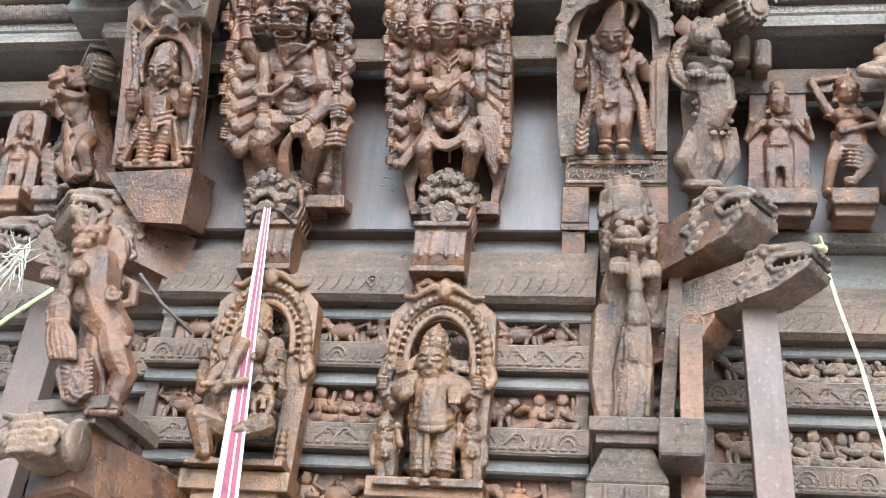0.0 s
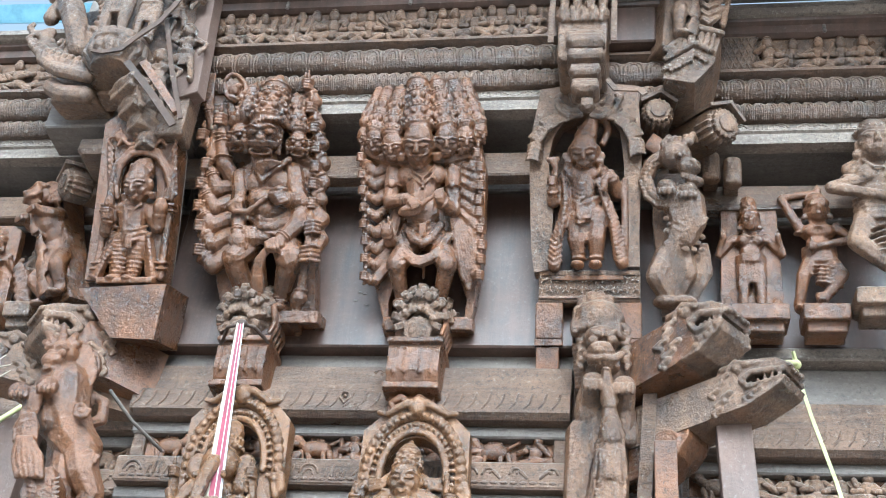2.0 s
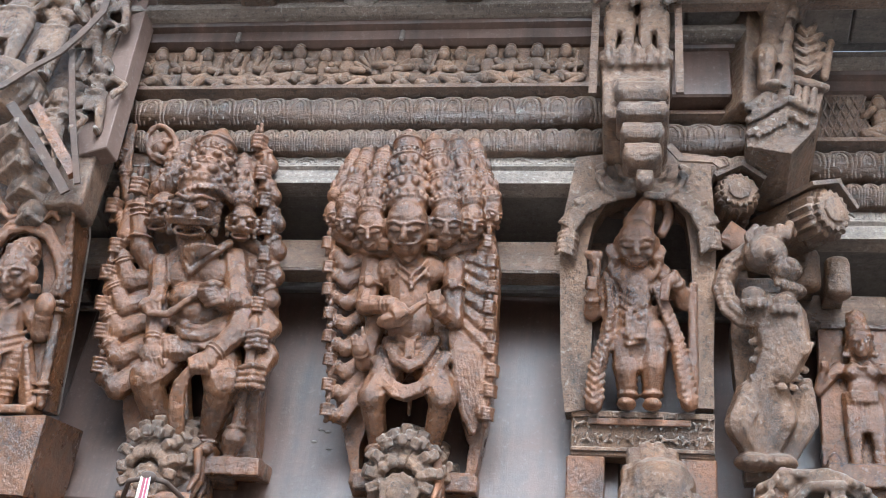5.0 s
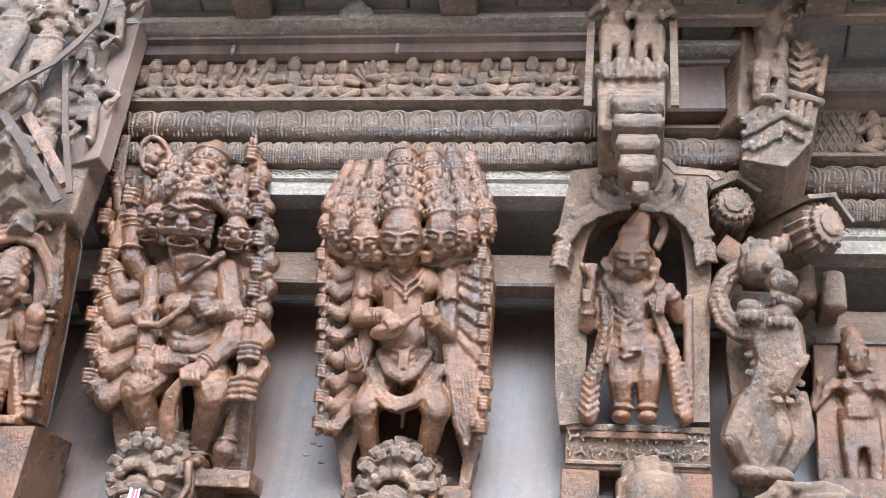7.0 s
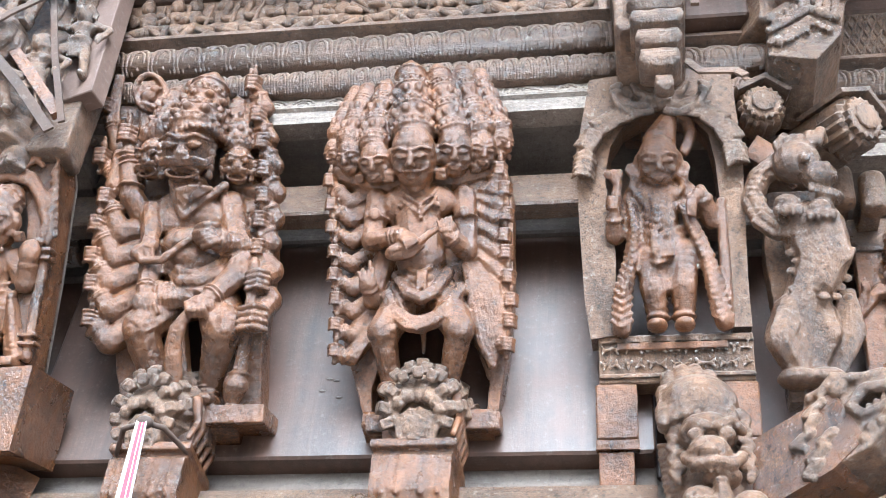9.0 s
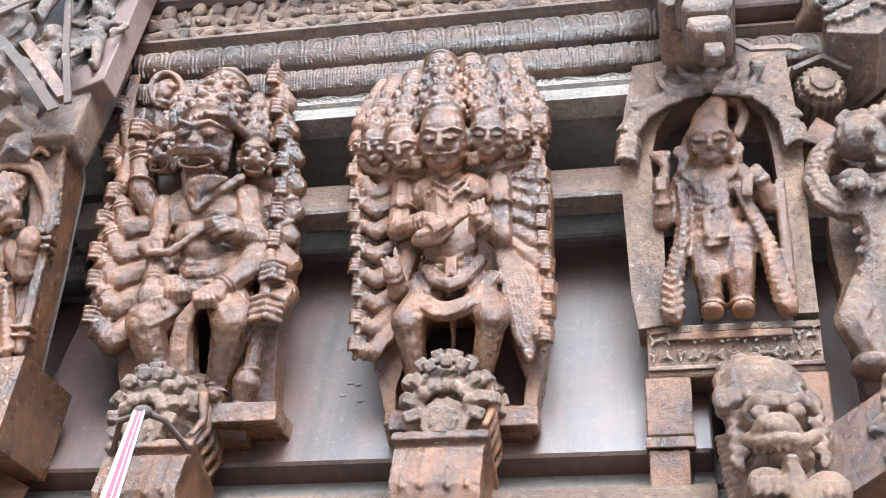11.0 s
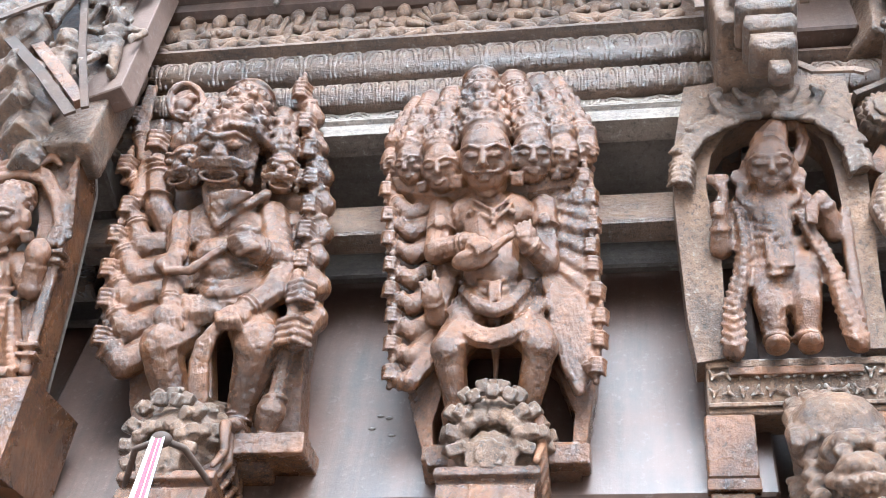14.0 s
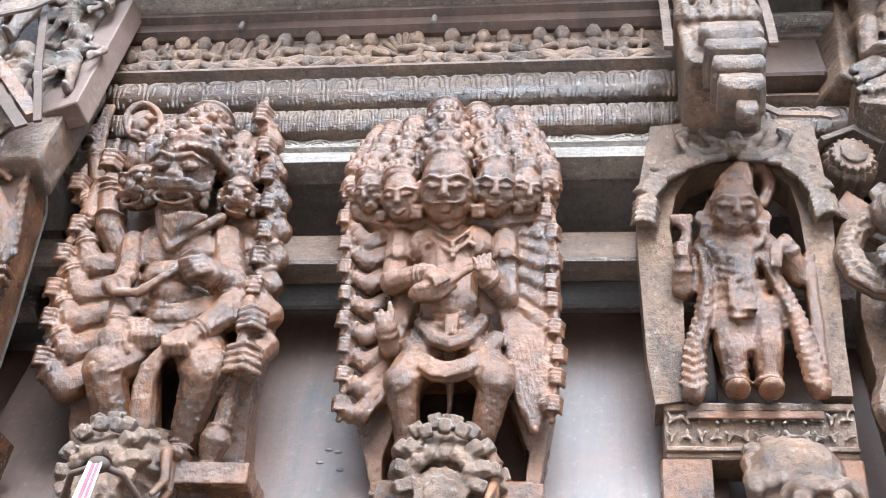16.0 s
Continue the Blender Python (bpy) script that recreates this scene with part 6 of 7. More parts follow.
for s in (-1, 1):
    c.ball(pillar_lion_grid(170 + 26 * s, 176, 0.195), (0.017, 0.013, 0.014))
    c.path([pillar_lion_grid(172 + 8 * s, 162, 0.2), pillar_lion_grid(174 + 30 * s, 154, 0.2), pillar_lion_grid(176 + 48 * s, 172, 0.17)], 0.011)
    c.path([pillar_lion_grid(168 + 6 * s, 222, 0.21), pillar_lion_grid(170 + 30 * s, 226, 0.195), pillar_lion_grid(172 + 46 * s, 214, 0.17)], 0.013)
    for k in range(4):
        c.ball(pillar_lion_grid(168 + (6 + 10 * k) * s, 232, 0.2 - 0.006 * k), (0.006, 0.008, 0.012), small=True)
    for k in range(5):
        c.path([pillar_lion_grid(172 + 52 * s, 140 + 22 * k, 0.13), pillar_lion_grid(172 + 66 * s, 150 + 22 * k, 0.12), pillar_lion_grid(172 + 58 * s, 164 + 22 * k, 0.13)], 0.014, 0.009)
c.ball((-0.019, -0.215, 0.617), (0.02, 0.014, 0.014))
# ribbed ruff down one side
for k in range(11):
    c.limb(pillar_lion_grid(92 + 0.8 * k, 190 + 11 * k, 0.05), pillar_lion_grid(122, 186 + 11 * k, 0.09), 0.008, 0.006, seg=6)
# body, forelegs, knuckled paws
c.limb((-0.006, -0.050, 0.680), (-0.011, -0.040, 0.358), 0.085, 0.07)
c.ball((-0.049, -0.060, 0.493), (0.05, 0.06, 0.10)).ball((0.057, -0.060, 0.468), (0.035, 0.06, 0.09))
c.path([(-0.070, -0.050, 0.417), (-0.075, -0.050, 0.312), (-0.083, -0.050, 0.196), (-0.067, -0.050, 0.073)], 0.055, 0.035)
c.path([(0.069, -0.060, 0.441), (0.073, -0.070, 0.383)], 0.03, 0.024)
for x, y in ((143, 290), (226, 300)):
    c.path([pillar_lion_grid(x - 4, y + 50, 0.10), pillar_lion_grid(x, y, 0.14)], 0.036, 0.036)
    c.ball(pillar_lion_grid(x, y - 4, 0.155), (0.036, 0.034, 0.03))
    for k in range(4):
        c.ball(pillar_lion_grid(x - 21 + 14 * k, y + 2, 0.188), (0.010, 0.013, 0.022), small=True)
# tongue and tassels, each longer and broader than the last
for x0, y0, w0, x1, y1, w1, o in ((178, 255, 4, 186, 348, 16, 0.19), (186, 352, 10, 190, 436, 26, 0.18), (188, 440, 30, 186, 545, 38, 0.16), (186, 548, 36, 175, 690, 40, 0.15)):
    n = 7
    for k in range(n):
        f = (k - 3) / 3
        c.path([pillar_lion_grid(x0 + w0 * f, y0, o - 0.015 * f * f), pillar_lion_grid((x0 + x1) / 2 + (w0 + w1) / 2 * f, (y0 + y1) / 2, o + 0.008 - 0.015 * f * f), pillar_lion_grid(x1 + w1 * f, y1 - 10 * f * f, o - 0.005 - 0.02 * f * f)], 0.010, 0.012)
    c.limb(pillar_lion_grid(x0, y0, o - 0.02), pillar_lion_grid(x1, y1 - 8, o - 0.02), 0.012 + w0 * 0.0008, 0.012 + w1 * 0.0008)
    c.ball(pillar_lion_grid(x0, y0, o), (0.01 + w0 * 0.0009, 0.018, 0.008))
for k in range(9):
    for s in (-1, 1):
        c.path([pillar_lion_grid(186 + 3 * s, 470 + 8 * k, 0.176), pillar_lion_grid(186 + 26 * s, 462 + 8 * k, 0.166)], 0.0045)
        c.path([pillar_lion_grid(178 + 3 * s, 580 + 10 * k, 0.165), pillar_lion_grid(178 + 30 * s, 566 + 10 * k, 0.155)], 0.0045)
c.limb((-0.005, 0.000, 0.085), (-0.018, 0.000, 0.873), 0.08, 0.075)
statue("lion_statue", c, WEATHERED, pose(0.535, 0.0, 3.005, 2), "tall rearing wooden lion with a leafy tail on a pedestal", 0.0032)
ped = thing("lion_pedestal", pose(0.54, -0.04, 3.0), "stepped wooden pedestal with a bell-shaped foot", "pedestal")
Carve().box((0, -0.03, -0.022), (0.11, 0.16, 0.022)).box((0, -0.03, -0.058), (0.09, 0.14, 0.015)).put("plate", BEAM, None, ped, smooth=False)
c = Carve()
c.box((0, -0.02, -0.13), (0.115, 0.13, 0.055), taper=0.62).box((0, -0.02, -0.23), (0.115, 0.13, 0.045)).box((0, 0, -0.33), (0.08, 0.11, 0.06), taper=1.3)
for x in (-0.06, 0.0, 0.06):
    c.limb((x, -0.152, -0.2), (x, -0.152, -0.26), 0.008)
c.put("bell_foot", BEAM, None, ped, smooth=False)
Carve().box((0, 0.06, -1.5), (0.075, 0.08, 1.5)).put("post", DARK, None, ped, smooth=False)
block("side_block", 0.625, 0.75, -0.26, 0.14, 2.875, 2.99, BEAM, kind="", label="short grey weathered timber block beside the pedestal")["category"] = "timber block"
Carve().box((0, 0, 0), (0.022, 0.05, 0.42)).put("pale_strut", BEAM, pose(0.655, -0.01, 3.28, 0, 3), smooth=False, label="thin grey timber strut behind the lion pillar", category="strut")

c = Carve()
# fanned ruff behind a crested, open-jawed head
c.disc((0.054, -0.050, 0.503), 0.075, 0.012, 1)
for k in range(32):
    a = radians(-115 + 225 * k / 31)
    c.limb(ruffed_lion_grid(262, 652, 0.10), ruffed_lion_grid(268 + 60 * math.cos(a), 655 - 72 * math.sin(a), 0.075), 0.004, 0.0062, seg=6)
c.ball((0.024, -0.100, 0.516), (0.05, 0.055, 0.045))
c.ball((0.019, -0.135, 0.478), (0.036, 0.038, 0.028)).ball((0.015, -0.120, 0.450), (0.034, 0.034, 0.015))
for x in (212, 240):
    c.ball(ruffed_lion_grid(x, 618, 0.15), (0.014, 0.012, 0.012))
    c.path([ruffed_lion_grid(x - 12, 606, 0.148), ruffed_lion_grid(x, 598, 0.155), ruffed_lion_grid(x + 12, 604, 0.145)], 0.008)
for k in range(5):
    c.ball(ruffed_lion_grid(196 + 9 * k, 654, 0.158 - 0.004 * k), (0.006, 0.008, 0.011), small=True)
for x0, x1, y1, r in ((240, 243, 545, 0.017), (222, 204, 566, 0.022), (258, 274, 572, 0.022), (212, 194, 590, 0.018), (264, 284, 592, 0.016)):
    c.path([ruffed_lion_grid(x0, 602, 0.10), ruffed_lion_grid((x0 + x1) / 2, (602 + y1) / 2, 0.11), ruffed_lion_grid(x1, y1, 0.09)], r, r * 0.5)
# smooth arched body, haunch and the standing hind leg
c.path([(0.042, -0.070, 0.434), (0.062, -0.075, 0.342), (0.095, -0.060, 0.273), (0.140, -0.050, 0.229)], 0.085, 0.062)
c.ball((0.043, -0.090, 0.328), (0.05, 0.06, 0.08))
c.path([(0.139, -0.060, 0.231), (0.170, -0.085, 0.153), (0.198, -0.060, 0.099), (0.182, -0.050, 0.031), (0.176, -0.060, -0.005)], 0.055, 0.026)
c.path([(0.094, -0.050, 0.228), (0.104, -0.060, 0.138), (0.122, -0.030, 0.067), (0.124, -0.040, 0.009)], 0.045, 0.026)
for x in (248, 284):
    c.ball(ruffed_lion_grid(x, 1070, 0.08), (0.04, 0.05, 0.02))
    for k in range(4):
        c.ball(ruffed_lion_grid(x - 22 + 13 * k, 1076, 0.125), (0.011, 0.016, 0.012), small=True)
for x, y, r in ((292, 762, 22), (318, 880, 20)):
    c.path([ruffed_lion_grid(x + r * (1 - g / 14) * math.cos(g * 0.75), y + r * 1.1 * (1 - g / 14) * math.sin(g * 0.75), 0.135 if y < 800 else 0.11) for g in range(13)], 0.008)
c.path([(0.116, -0.020, 0.330), (0.159, -0.020, 0.344), (0.155, -0.020, 0.401), (0.116, -0.025, 0.421), (0.112, -0.030, 0.390)], 0.02, 0.012)
# paws with knuckles
for a, b in (((232, 730), (205, 700)), ((212, 745), (134, 715))):
    c.path([ruffed_lion_grid(a[0], a[1], 0.10), ruffed_lion_grid((a[0] + b[0]) / 2, b[1] + 22, 0.13), ruffed_lion_grid(b[0], b[1], 0.16)], 0.036, 0.03)
    c.ball(ruffed_lion_grid(b[0], b[1], 0.165), (0.034, 0.03, 0.026))
    for k in range(4):
        c.ball(ruffed_lion_grid(b[0] - 20 + 12 * k, b[1] + 8, 0.19), (0.010, 0.014, 0.016), small=True)
# pleated tassels and the long carved leaf hung from the paws
for x0, y0, x1, y1, w in ((178, 718, 158, 775, 16), (158, 775, 150, 840, 26), (150, 835, 165, 930, 34)):
    for k in range(6):
        f = (k - 2.5) / 2.5
        c.path([ruffed_lion_grid(x0 + w * 0.5 * f, y0, 0.18), ruffed_lion_grid((x0 + x1) / 2 + w * f, (y0 + y1) / 2, 0.175 - 0.01 * f * f), ruffed_lion_grid(x1 + w * 0.9 * f, y1, 0.165)], 0.009, 0.011)
leaf = [(p[0], p[2]) for p in ((0.038, -0.120, 0.130), (0.106, -0.120, 0.143), (0.134, -0.120, 0.090), (0.146, -0.120, 0.009), (0.114, -0.120, -0.029), (0.068, -0.120, -0.017), (0.030, -0.120, 0.064))]
c.prism(leaf, -0.15, -0.08)
for r in (30, 20, 11):
    c.path([ruffed_lion_grid(205 + r * 0.8 * math.cos(radians(g)), 1000 + r * 1.2 * math.sin(radians(g)), 0.152) for g in range(0, 361, 40)], 0.006)
c.ball((0.115, -0.155, 0.029), (0.011, 0.009, 0.015))
for k in range(8):
    c.limb(ruffed_lion_grid(160 + 2 * k, 940 + 14 * k, 0.152), ruffed_lion_grid(174, 945 + 13 * k, 0.154), 0.005, seg=6)
    c.limb(ruffed_lion_grid(240, 935 + 12 * k, 0.152), ruffed_lion_grid(226, 940 + 12 * k, 0.154), 0.005, seg=6)
c.limb((0.094, 0.000, 0.015), (0.028, 0.000, 0.338), 0.05, 0.04)
statue("lion_statue", c, CARVED, pose(-1.10, -0.34, 2.905, 6), "rearing wooden lion with a fanned ruff on a bracket", 0.0032)
ped = thing("elephant_bracket", pose(-1.0, -0.31, 2.9), "stepped wooden bracket ending in a worn elephant scroll", "bracket")
Carve().box((0, 0, -0.02), (0.135, 0.14, 0.02), (0, 0, -12)).box((-0.02, 0.0, -0.06), (0.12, 0.125, 0.02), (0, 0, -12)).put("plate", BEAM, None, ped, smooth=False)
Carve().box((0.06, 0.16, -0.17), (0.10, 0.26, 0.10), (0, 0, -25)).put("arm", CARVED, None, ped, smooth=False)
c = Carve()
c.ball((-0.05, -0.12, -0.15), (0.11, 0.10, 0.075))
for k in range(3):
    c.ball((-0.14 + 0.03 * k, -0.18 - 0.01 * k, -0.16 - 0.012 * k), (0.05, 0.045, 0.04))
    c.path([(-0.17, -0.17, -0.12 - 0.04 * k), (-0.10, -0.22, -0.12 - 0.04 * k), (0.0, -0.2, -0.115 - 0.04 * k)], 0.016)
for rr in (0.062, 0.045, 0.026):
    c.path([(0.055 + 0.02 * math.cos(radians(a)) * 0, -0.17 + rr * math.cos(radians(a)), -0.16 + rr * math.sin(radians(a))) for a in range(0, 361, 30)], 0.012)
c.ball((0.05, -0.17, -0.16), (0.03, 0.07, 0.07))
for k in range(5):
    c.path([(-0.16 + 0.02 * k, -0.215 + 0.012 * k, -0.10 - 0.025 * k), (-0.11, -0.235, -0.115 - 0.025 * k), (-0.05, -0.225, -0.10 - 0.025 * k)], 0.011)
c.path([(-0.02 + 0.055 * (1 - a / 16) * math.cos(a * 0.75), -0.215, -0.16 + 0.055 * (1 - a / 16) * math.sin(a * 0.75)) for a in range(14)], 0.011)
c.put("elephant_scroll", GREYED, None, ped, voxel=0.005)
Carve().box((0.08, 0.3, -1.6), (0.09, 0.09, 1.45)).put("post", DARK, None, ped, smooth=False)

# rearing lions beside the statues
c = Carve()
# head turned aside with a heavy crest, open jaws and a scaled ruff
c.ball((-0.002, -0.100, 0.533), (0.055, 0.05, 0.05))
c.ball((0.043, -0.120, 0.484), (0.04, 0.04, 0.032)).ball((0.060, -0.110, 0.436), (0.032, 0.035, 0.018))
c.ball((0.010, -0.148, 0.518), (0.014, 0.012, 0.012)).ball((0.053, -0.152, 0.492), (0.014, 0.012, 0.012))
for k in range(5):
    c.path([lion_grid(1190 + 10 * k, 348 - 5 * k, 0.12), lion_grid(1184 + 13 * k, 330 - 4 * k, 0.11), lion_grid(1194 + 12 * k, 318 + 2 * k, 0.09)], 0.015, 0.009)
    c.ball(lion_grid(1218 + 7 * k, 386 + 2 * k, 0.135), (0.008, 0.009, 0.013), small=True)
ruff = [(-0.033, -0.070, 0.550), (-0.081, -0.070, 0.514), (-0.102, -0.070, 0.459), (-0.087, -0.075, 0.407), (-0.051, -0.080, 0.373), (-0.006, -0.085, 0.366)]
c.path(ruff, 0.028, 0.022)
for a, b in zip(ruff, ruff[1:]):
    for f in (0.0, 0.25, 0.5, 0.75):
        q = np.array(a) + (np.array(b) - np.array(a)) * f
        for m_ in (-1, 0, 1):
            c.ball(q + np.array((0.012 * m_, -0.024 + 0.006 * m_ * m_, 0.012 * m_)), (0.011, 0.009, 0.009), small=True)
# paws at the chin, deep scaled chest, spiral shoulder
for x, y in ((1190, 405), (1228, 412)):
    c.ball(lion_grid(x, y, 0.12), (0.03, 0.028, 0.024))
    for k in range(4):
        c.ball(lion_grid(x - 14 + 9 * k, y + 8, 0.142), (0.009, 0.012, 0.014), small=True)
c.path([(0.014, -0.070, 0.387), (0.031, -0.075, 0.296), (-0.007, -0.060, 0.204), (-0.032, -0.045, 0.083)], 0.066, 0.042)
c.path([(0.042, -0.090, 0.380), (0.058, -0.100, 0.307), (0.030, -0.095, 0.241)], 0.05, 0.035)
for k in range(8):
    for m_ in range(5):
        c.ball(lion_grid(1190 + 14 * m_ + 7 * (k % 2), 440 + 11 * k, 0.112 - 0.009 * abs(m_ - 2)), (0.012, 0.006, 0.009), small=True)
c.path([lion_grid(1247 + 14 * (1 - g / 14) * math.cos(g * 0.8), 462 + 15 * (1 - g / 14) * math.sin(g * 0.8), 0.125) for g in range(12)], 0.007)
# hind legs and feet
c.path([(-0.034, -0.060, 0.194), (-0.068, -0.085, 0.119), (-0.032, -0.050, 0.062)], 0.042, 0.03)
c.path([(0.012, -0.060, 0.213), (0.034, -0.070, 0.133), (0.000, -0.050, 0.062)], 0.038, 0.028)
c.ball((-0.036, -0.060, 0.037), (0.045, 0.045, 0.022)).ball((0.021, -0.060, 0.037), (0.045, 0.045, 0.022))
# flame-leaf tail beside the haunch
for k in range(6):
    f = (k - 2.5) / 2.5
    c.path([lion_grid(1256 + 3 * f, 512, 0.05), lion_grid(1250 + 18 * f, 560, 0.065 - 0.012 * f * f), lion_grid(1238 + 5 * f, 604, 0.05)], 0.013, 0.009)
c.prism([(-0.06, 0.5), (-0.08, 0.36), (-0.05, 0.0), (0.06, 0.0), (0.05, 0.5)], -0.02, 0.06)
statue("lion_statue", c, WEATHERED, on_board(0.76, 3.885), "rearing wooden lion with curling mane on a bracket", 0.0032)
c = Carve()
lion(c, (0, 0, 0), 0.52, 0.5)
c.prism([(-0.08, 0.48), (-0.10, 0.3), (-0.05, 0.0), (0.07, 0.0), (0.06, 0.48)], -0.02, 0.07)
for k in range(6):
    c.path([(-0.11, -0.07, 0.03 + 0.03 * k), (-0.15, -0.09, 0.06 + 0.03 * k), (-0.12, -0.08, 0.09 + 0.03 * k)], 0.016, 0.01)
statue("lion_statue", c, CARVED, pose(-1.43, 0.02, 3.965, 16, -8, -35), "rearing wooden lion leaning beside the narrow niche", 0.005)


def beast_beam(x, y, z, turn, length, k, mat, label, tilt=0.0, long_=0.0):
    """A squared beam whose end is carved as a worn, open-mouthed lion mask; it runs along +x."""
    bb = thing("beast_beam", pose(x, y, z, 0, tilt, turn), label, "bracket", "beast-headed beam ends")
    L, w = length, 0.074 * k
    c = Carve()
    c.prism([(-0.06, -0.09 * k), (L * 0.7, -0.09 * k), (L - 0.02, -0.066 * k), (L - 0.05, 0.066 * k), (-0.06, 0.07 * k)], -w, w)
    c.put("beam", mat, None, bb, smooth=False)
    c = Carve()
    e = long_
    # lower jaw, throat and overhanging upper jaw
    c.prism([(-0.12 * k, -0.085 * k), (0.02 * k, -0.085 * k), ((0.10 + e) * k, -0.045 * k), ((0.115 + e) * k, -0.018 * k), (0.03 * k, -0.012 * k), (0.0, 0.02 * k), (-0.12 * k, 0.06 * k)], -w * 0.98, w * 0.98)
    c.prism([(-0.10 * k, 0.02 * k), (0.0, 0.03 * k), (0.05 * k, 0.038 * k), ((0.11 + e) * k, 0.006 * k), ((0.125 + e) * k, 0.03 * k), ((0.09 + e) * k, 0.062 * k), (0.0, 0.105 * k), (-0.07 * k, 0.10 * k)], -w * 0.9, w * 0.9)
    rng = random.Random(int(1000 * x * x + 100 * z))
    for j in range(9):
        f = (j - 4) / 4
        c.path([(-0.06 * k, w * 0.95 * f, (0.105 - 0.02 * f * f) * k), (0.03 * k, w * 0.9 * f, (0.105 - 0.03 * f * f) * k), ((0.085 + e * 0.8) * k, w * 0.8 * f, (0.07 - 0.02 * f * f) * k), ((0.125 + e) * k, w * 0.66 * f, (0.024 + rng.uniform(-0.008, 0.006)) * k)], 0.0105 * k, 0.0085 * k)
    for s in (-1, 1):
        # rolled lip, eye, brow and curls on the cheek
        c.path([((0.11 + e) * k, s * w * 0.86, 0.008 * k), (0.05 * k, s * w * 1.0, 0.032 * k), (0.012 * k, s * w * 1.04, 0.012 * k), (0.03 * k, s * w * 1.0, -0.02 * k), ((0.10 + e) * k, s * w * 0.9, -0.024 * k)], 0.012 * k, 0.01 * k)
        c.ball((0.0, s * w * 0.98, 0.066 * k), (0.02 * k, 0.014 * k, 0.017 * k))
        c.path([(-0.035 * k, s * w, 0.075 * k), (0.0, s * w * 1.03, 0.092 * k), (0.035 * k, s * w * 0.98, 0.07 * k)], 0.011 * k)
        for j in range(6):
            q_ = rng.uniform(-0.012, 0.012)
            c.path([((-0.035 - 0.02 * (j % 3)) * k, s * w * 1.01, (0.055 - 0.024 * j) * k), ((-0.065 - 0.02 * (j % 3) + q_) * k, s * w * 1.05, (0.045 - 0.024 * j) * k), ((-0.055 - 0.02 * (j % 3)) * k, s * w * 1.03, (0.03 - 0.024 * j) * k)], 0.011 * k, 0.008 * k)
        for j in range(5):
            c.ball(((0.04 + (0.016 + e / 5) * j) * k, s * w * 0.86, -0.006 * k), (0.007 * k, 0.008 * k, 0.014 * k), small=True)
            c.ball(((0.015 + 0.02 * j) * k, s * w * 0.97, (-0.06 + 0.007 * j + rng.uniform(-0.006, 0.006)) * k), (0.013 * k, 0.01 * k, 0.011 * k), small=True)
    c.put("head", GREYED, pose(L - 0.04, 0, 0.0), bb, voxel=0.0036)
    return bb


beast_beam(0.60, 0.02, 3.655, -38, 0.34, 1.08, CARVED, "brown beam end carved as an open-jawed beast", -8)
bb = beast_beam(0.56, 0.10, 3.475, -32, 0.52, 0.9, GREYED, "long weathered beam end carved as a beast head", -4, 0.05)
# a scrolled corbel under the long beam
c = Carve()
c.prism([(0.02, -0.06), (0.30, -0.06), (0.295, -0.10), (0.25, -0.15), (0.17, -0.185), (0.02, -0.19)], -0.062, 0.062)
for j in range(4):
    c.path([(0.21 + (0.05 - 0.011 * j) * math.cos(a * 0.6), -0.064, -0.105 + (0.045 - 0.010 * j) * math.sin(a * 0.6)) for a in range(-1, 6)], 0.005)
c.limb((0.02, -0.062, -0.165), (0.17, -0.062, -0.165), 0.005)
c.put("scroll_corbel", CARVED, None, bb, voxel=0.004)
beast_beam(-1.08, 0.02, 3.665, -138, 0.28, 1.2, CARVED, "thick brown beam end carved as a beast head", -6)
beast_beam(-1.10, 0.06, 3.60, -158, 0.46, 1.0, GREYED, "long weathered beam end carved as a beast", -4, 0.03)

# ---- small statues in the side bays ----
def small_statue(x, y, z, h, label, dance=False, mat=CARVED, board=True, mirror=1, flip=0):
    c = Carve()
    if dance:
        person(c, (0, 0, 0.03), h, ((-0.24 * mirror, -0.08, 0.98), (0.22 * mirror, -0.1, 0.60)), ((0.02 * mirror, -0.03, 1.06), (-0.06 * mirror, -0.17, 0.50)), ((-0.13, -0.14, 0.26), (0.13, -0.16, 0.27)), ((-0.16 * mirror, -0.05, 0.03), (-0.02 * mirror, -0.12, 0.05)), 0.09, 0.06, 1.1, 5)
        for k in range(5):
            c.ball((0.02, -0.09 * h - 0.02, (0.40 - 0.035 * k) * h), (0.12 * h, 0.06 * h, 0.011 * h), (0, 12 * mirror, 0))
    else:
        person(c, (0, 0, 0.03), h, ((-0.26, -0.05, 0.56), (0.26, -0.05, 0.56)), ((-0.22, -0.12, 0.70), (0.22, -0.12, 0.70)), STAND["knees"], STAND["feet"], 0.085, 0.2, 1.05, 3)
        for s in (-1, 1):
            c.ball((s * 0.2 * h, -0.06 * h, 0.10 * h), (0.05 * h, 0.05 * h, 0.13 * h))
    if board:
        t = h * 1.22
        c.prism([(-0.27 * h, 0), (-0.24 * h, t), (-0.12 * h, t * 1.06), (0.12 * h, t * 1.06), (0.24 * h, t), (0.27 * h, 0)], -0.01, 0.03)
    e = 0.17 if dance else 0.28
    c.box((0, -0.04, 0.0), (e * h, 0.07, 0.03)).box((0, -0.03, -0.045), (e * 0.85 * h, 0.055, 0.02))
    return statue("small_statue", c, mat, pose(x, y, z, 10, 0, flip), label, 0.005)


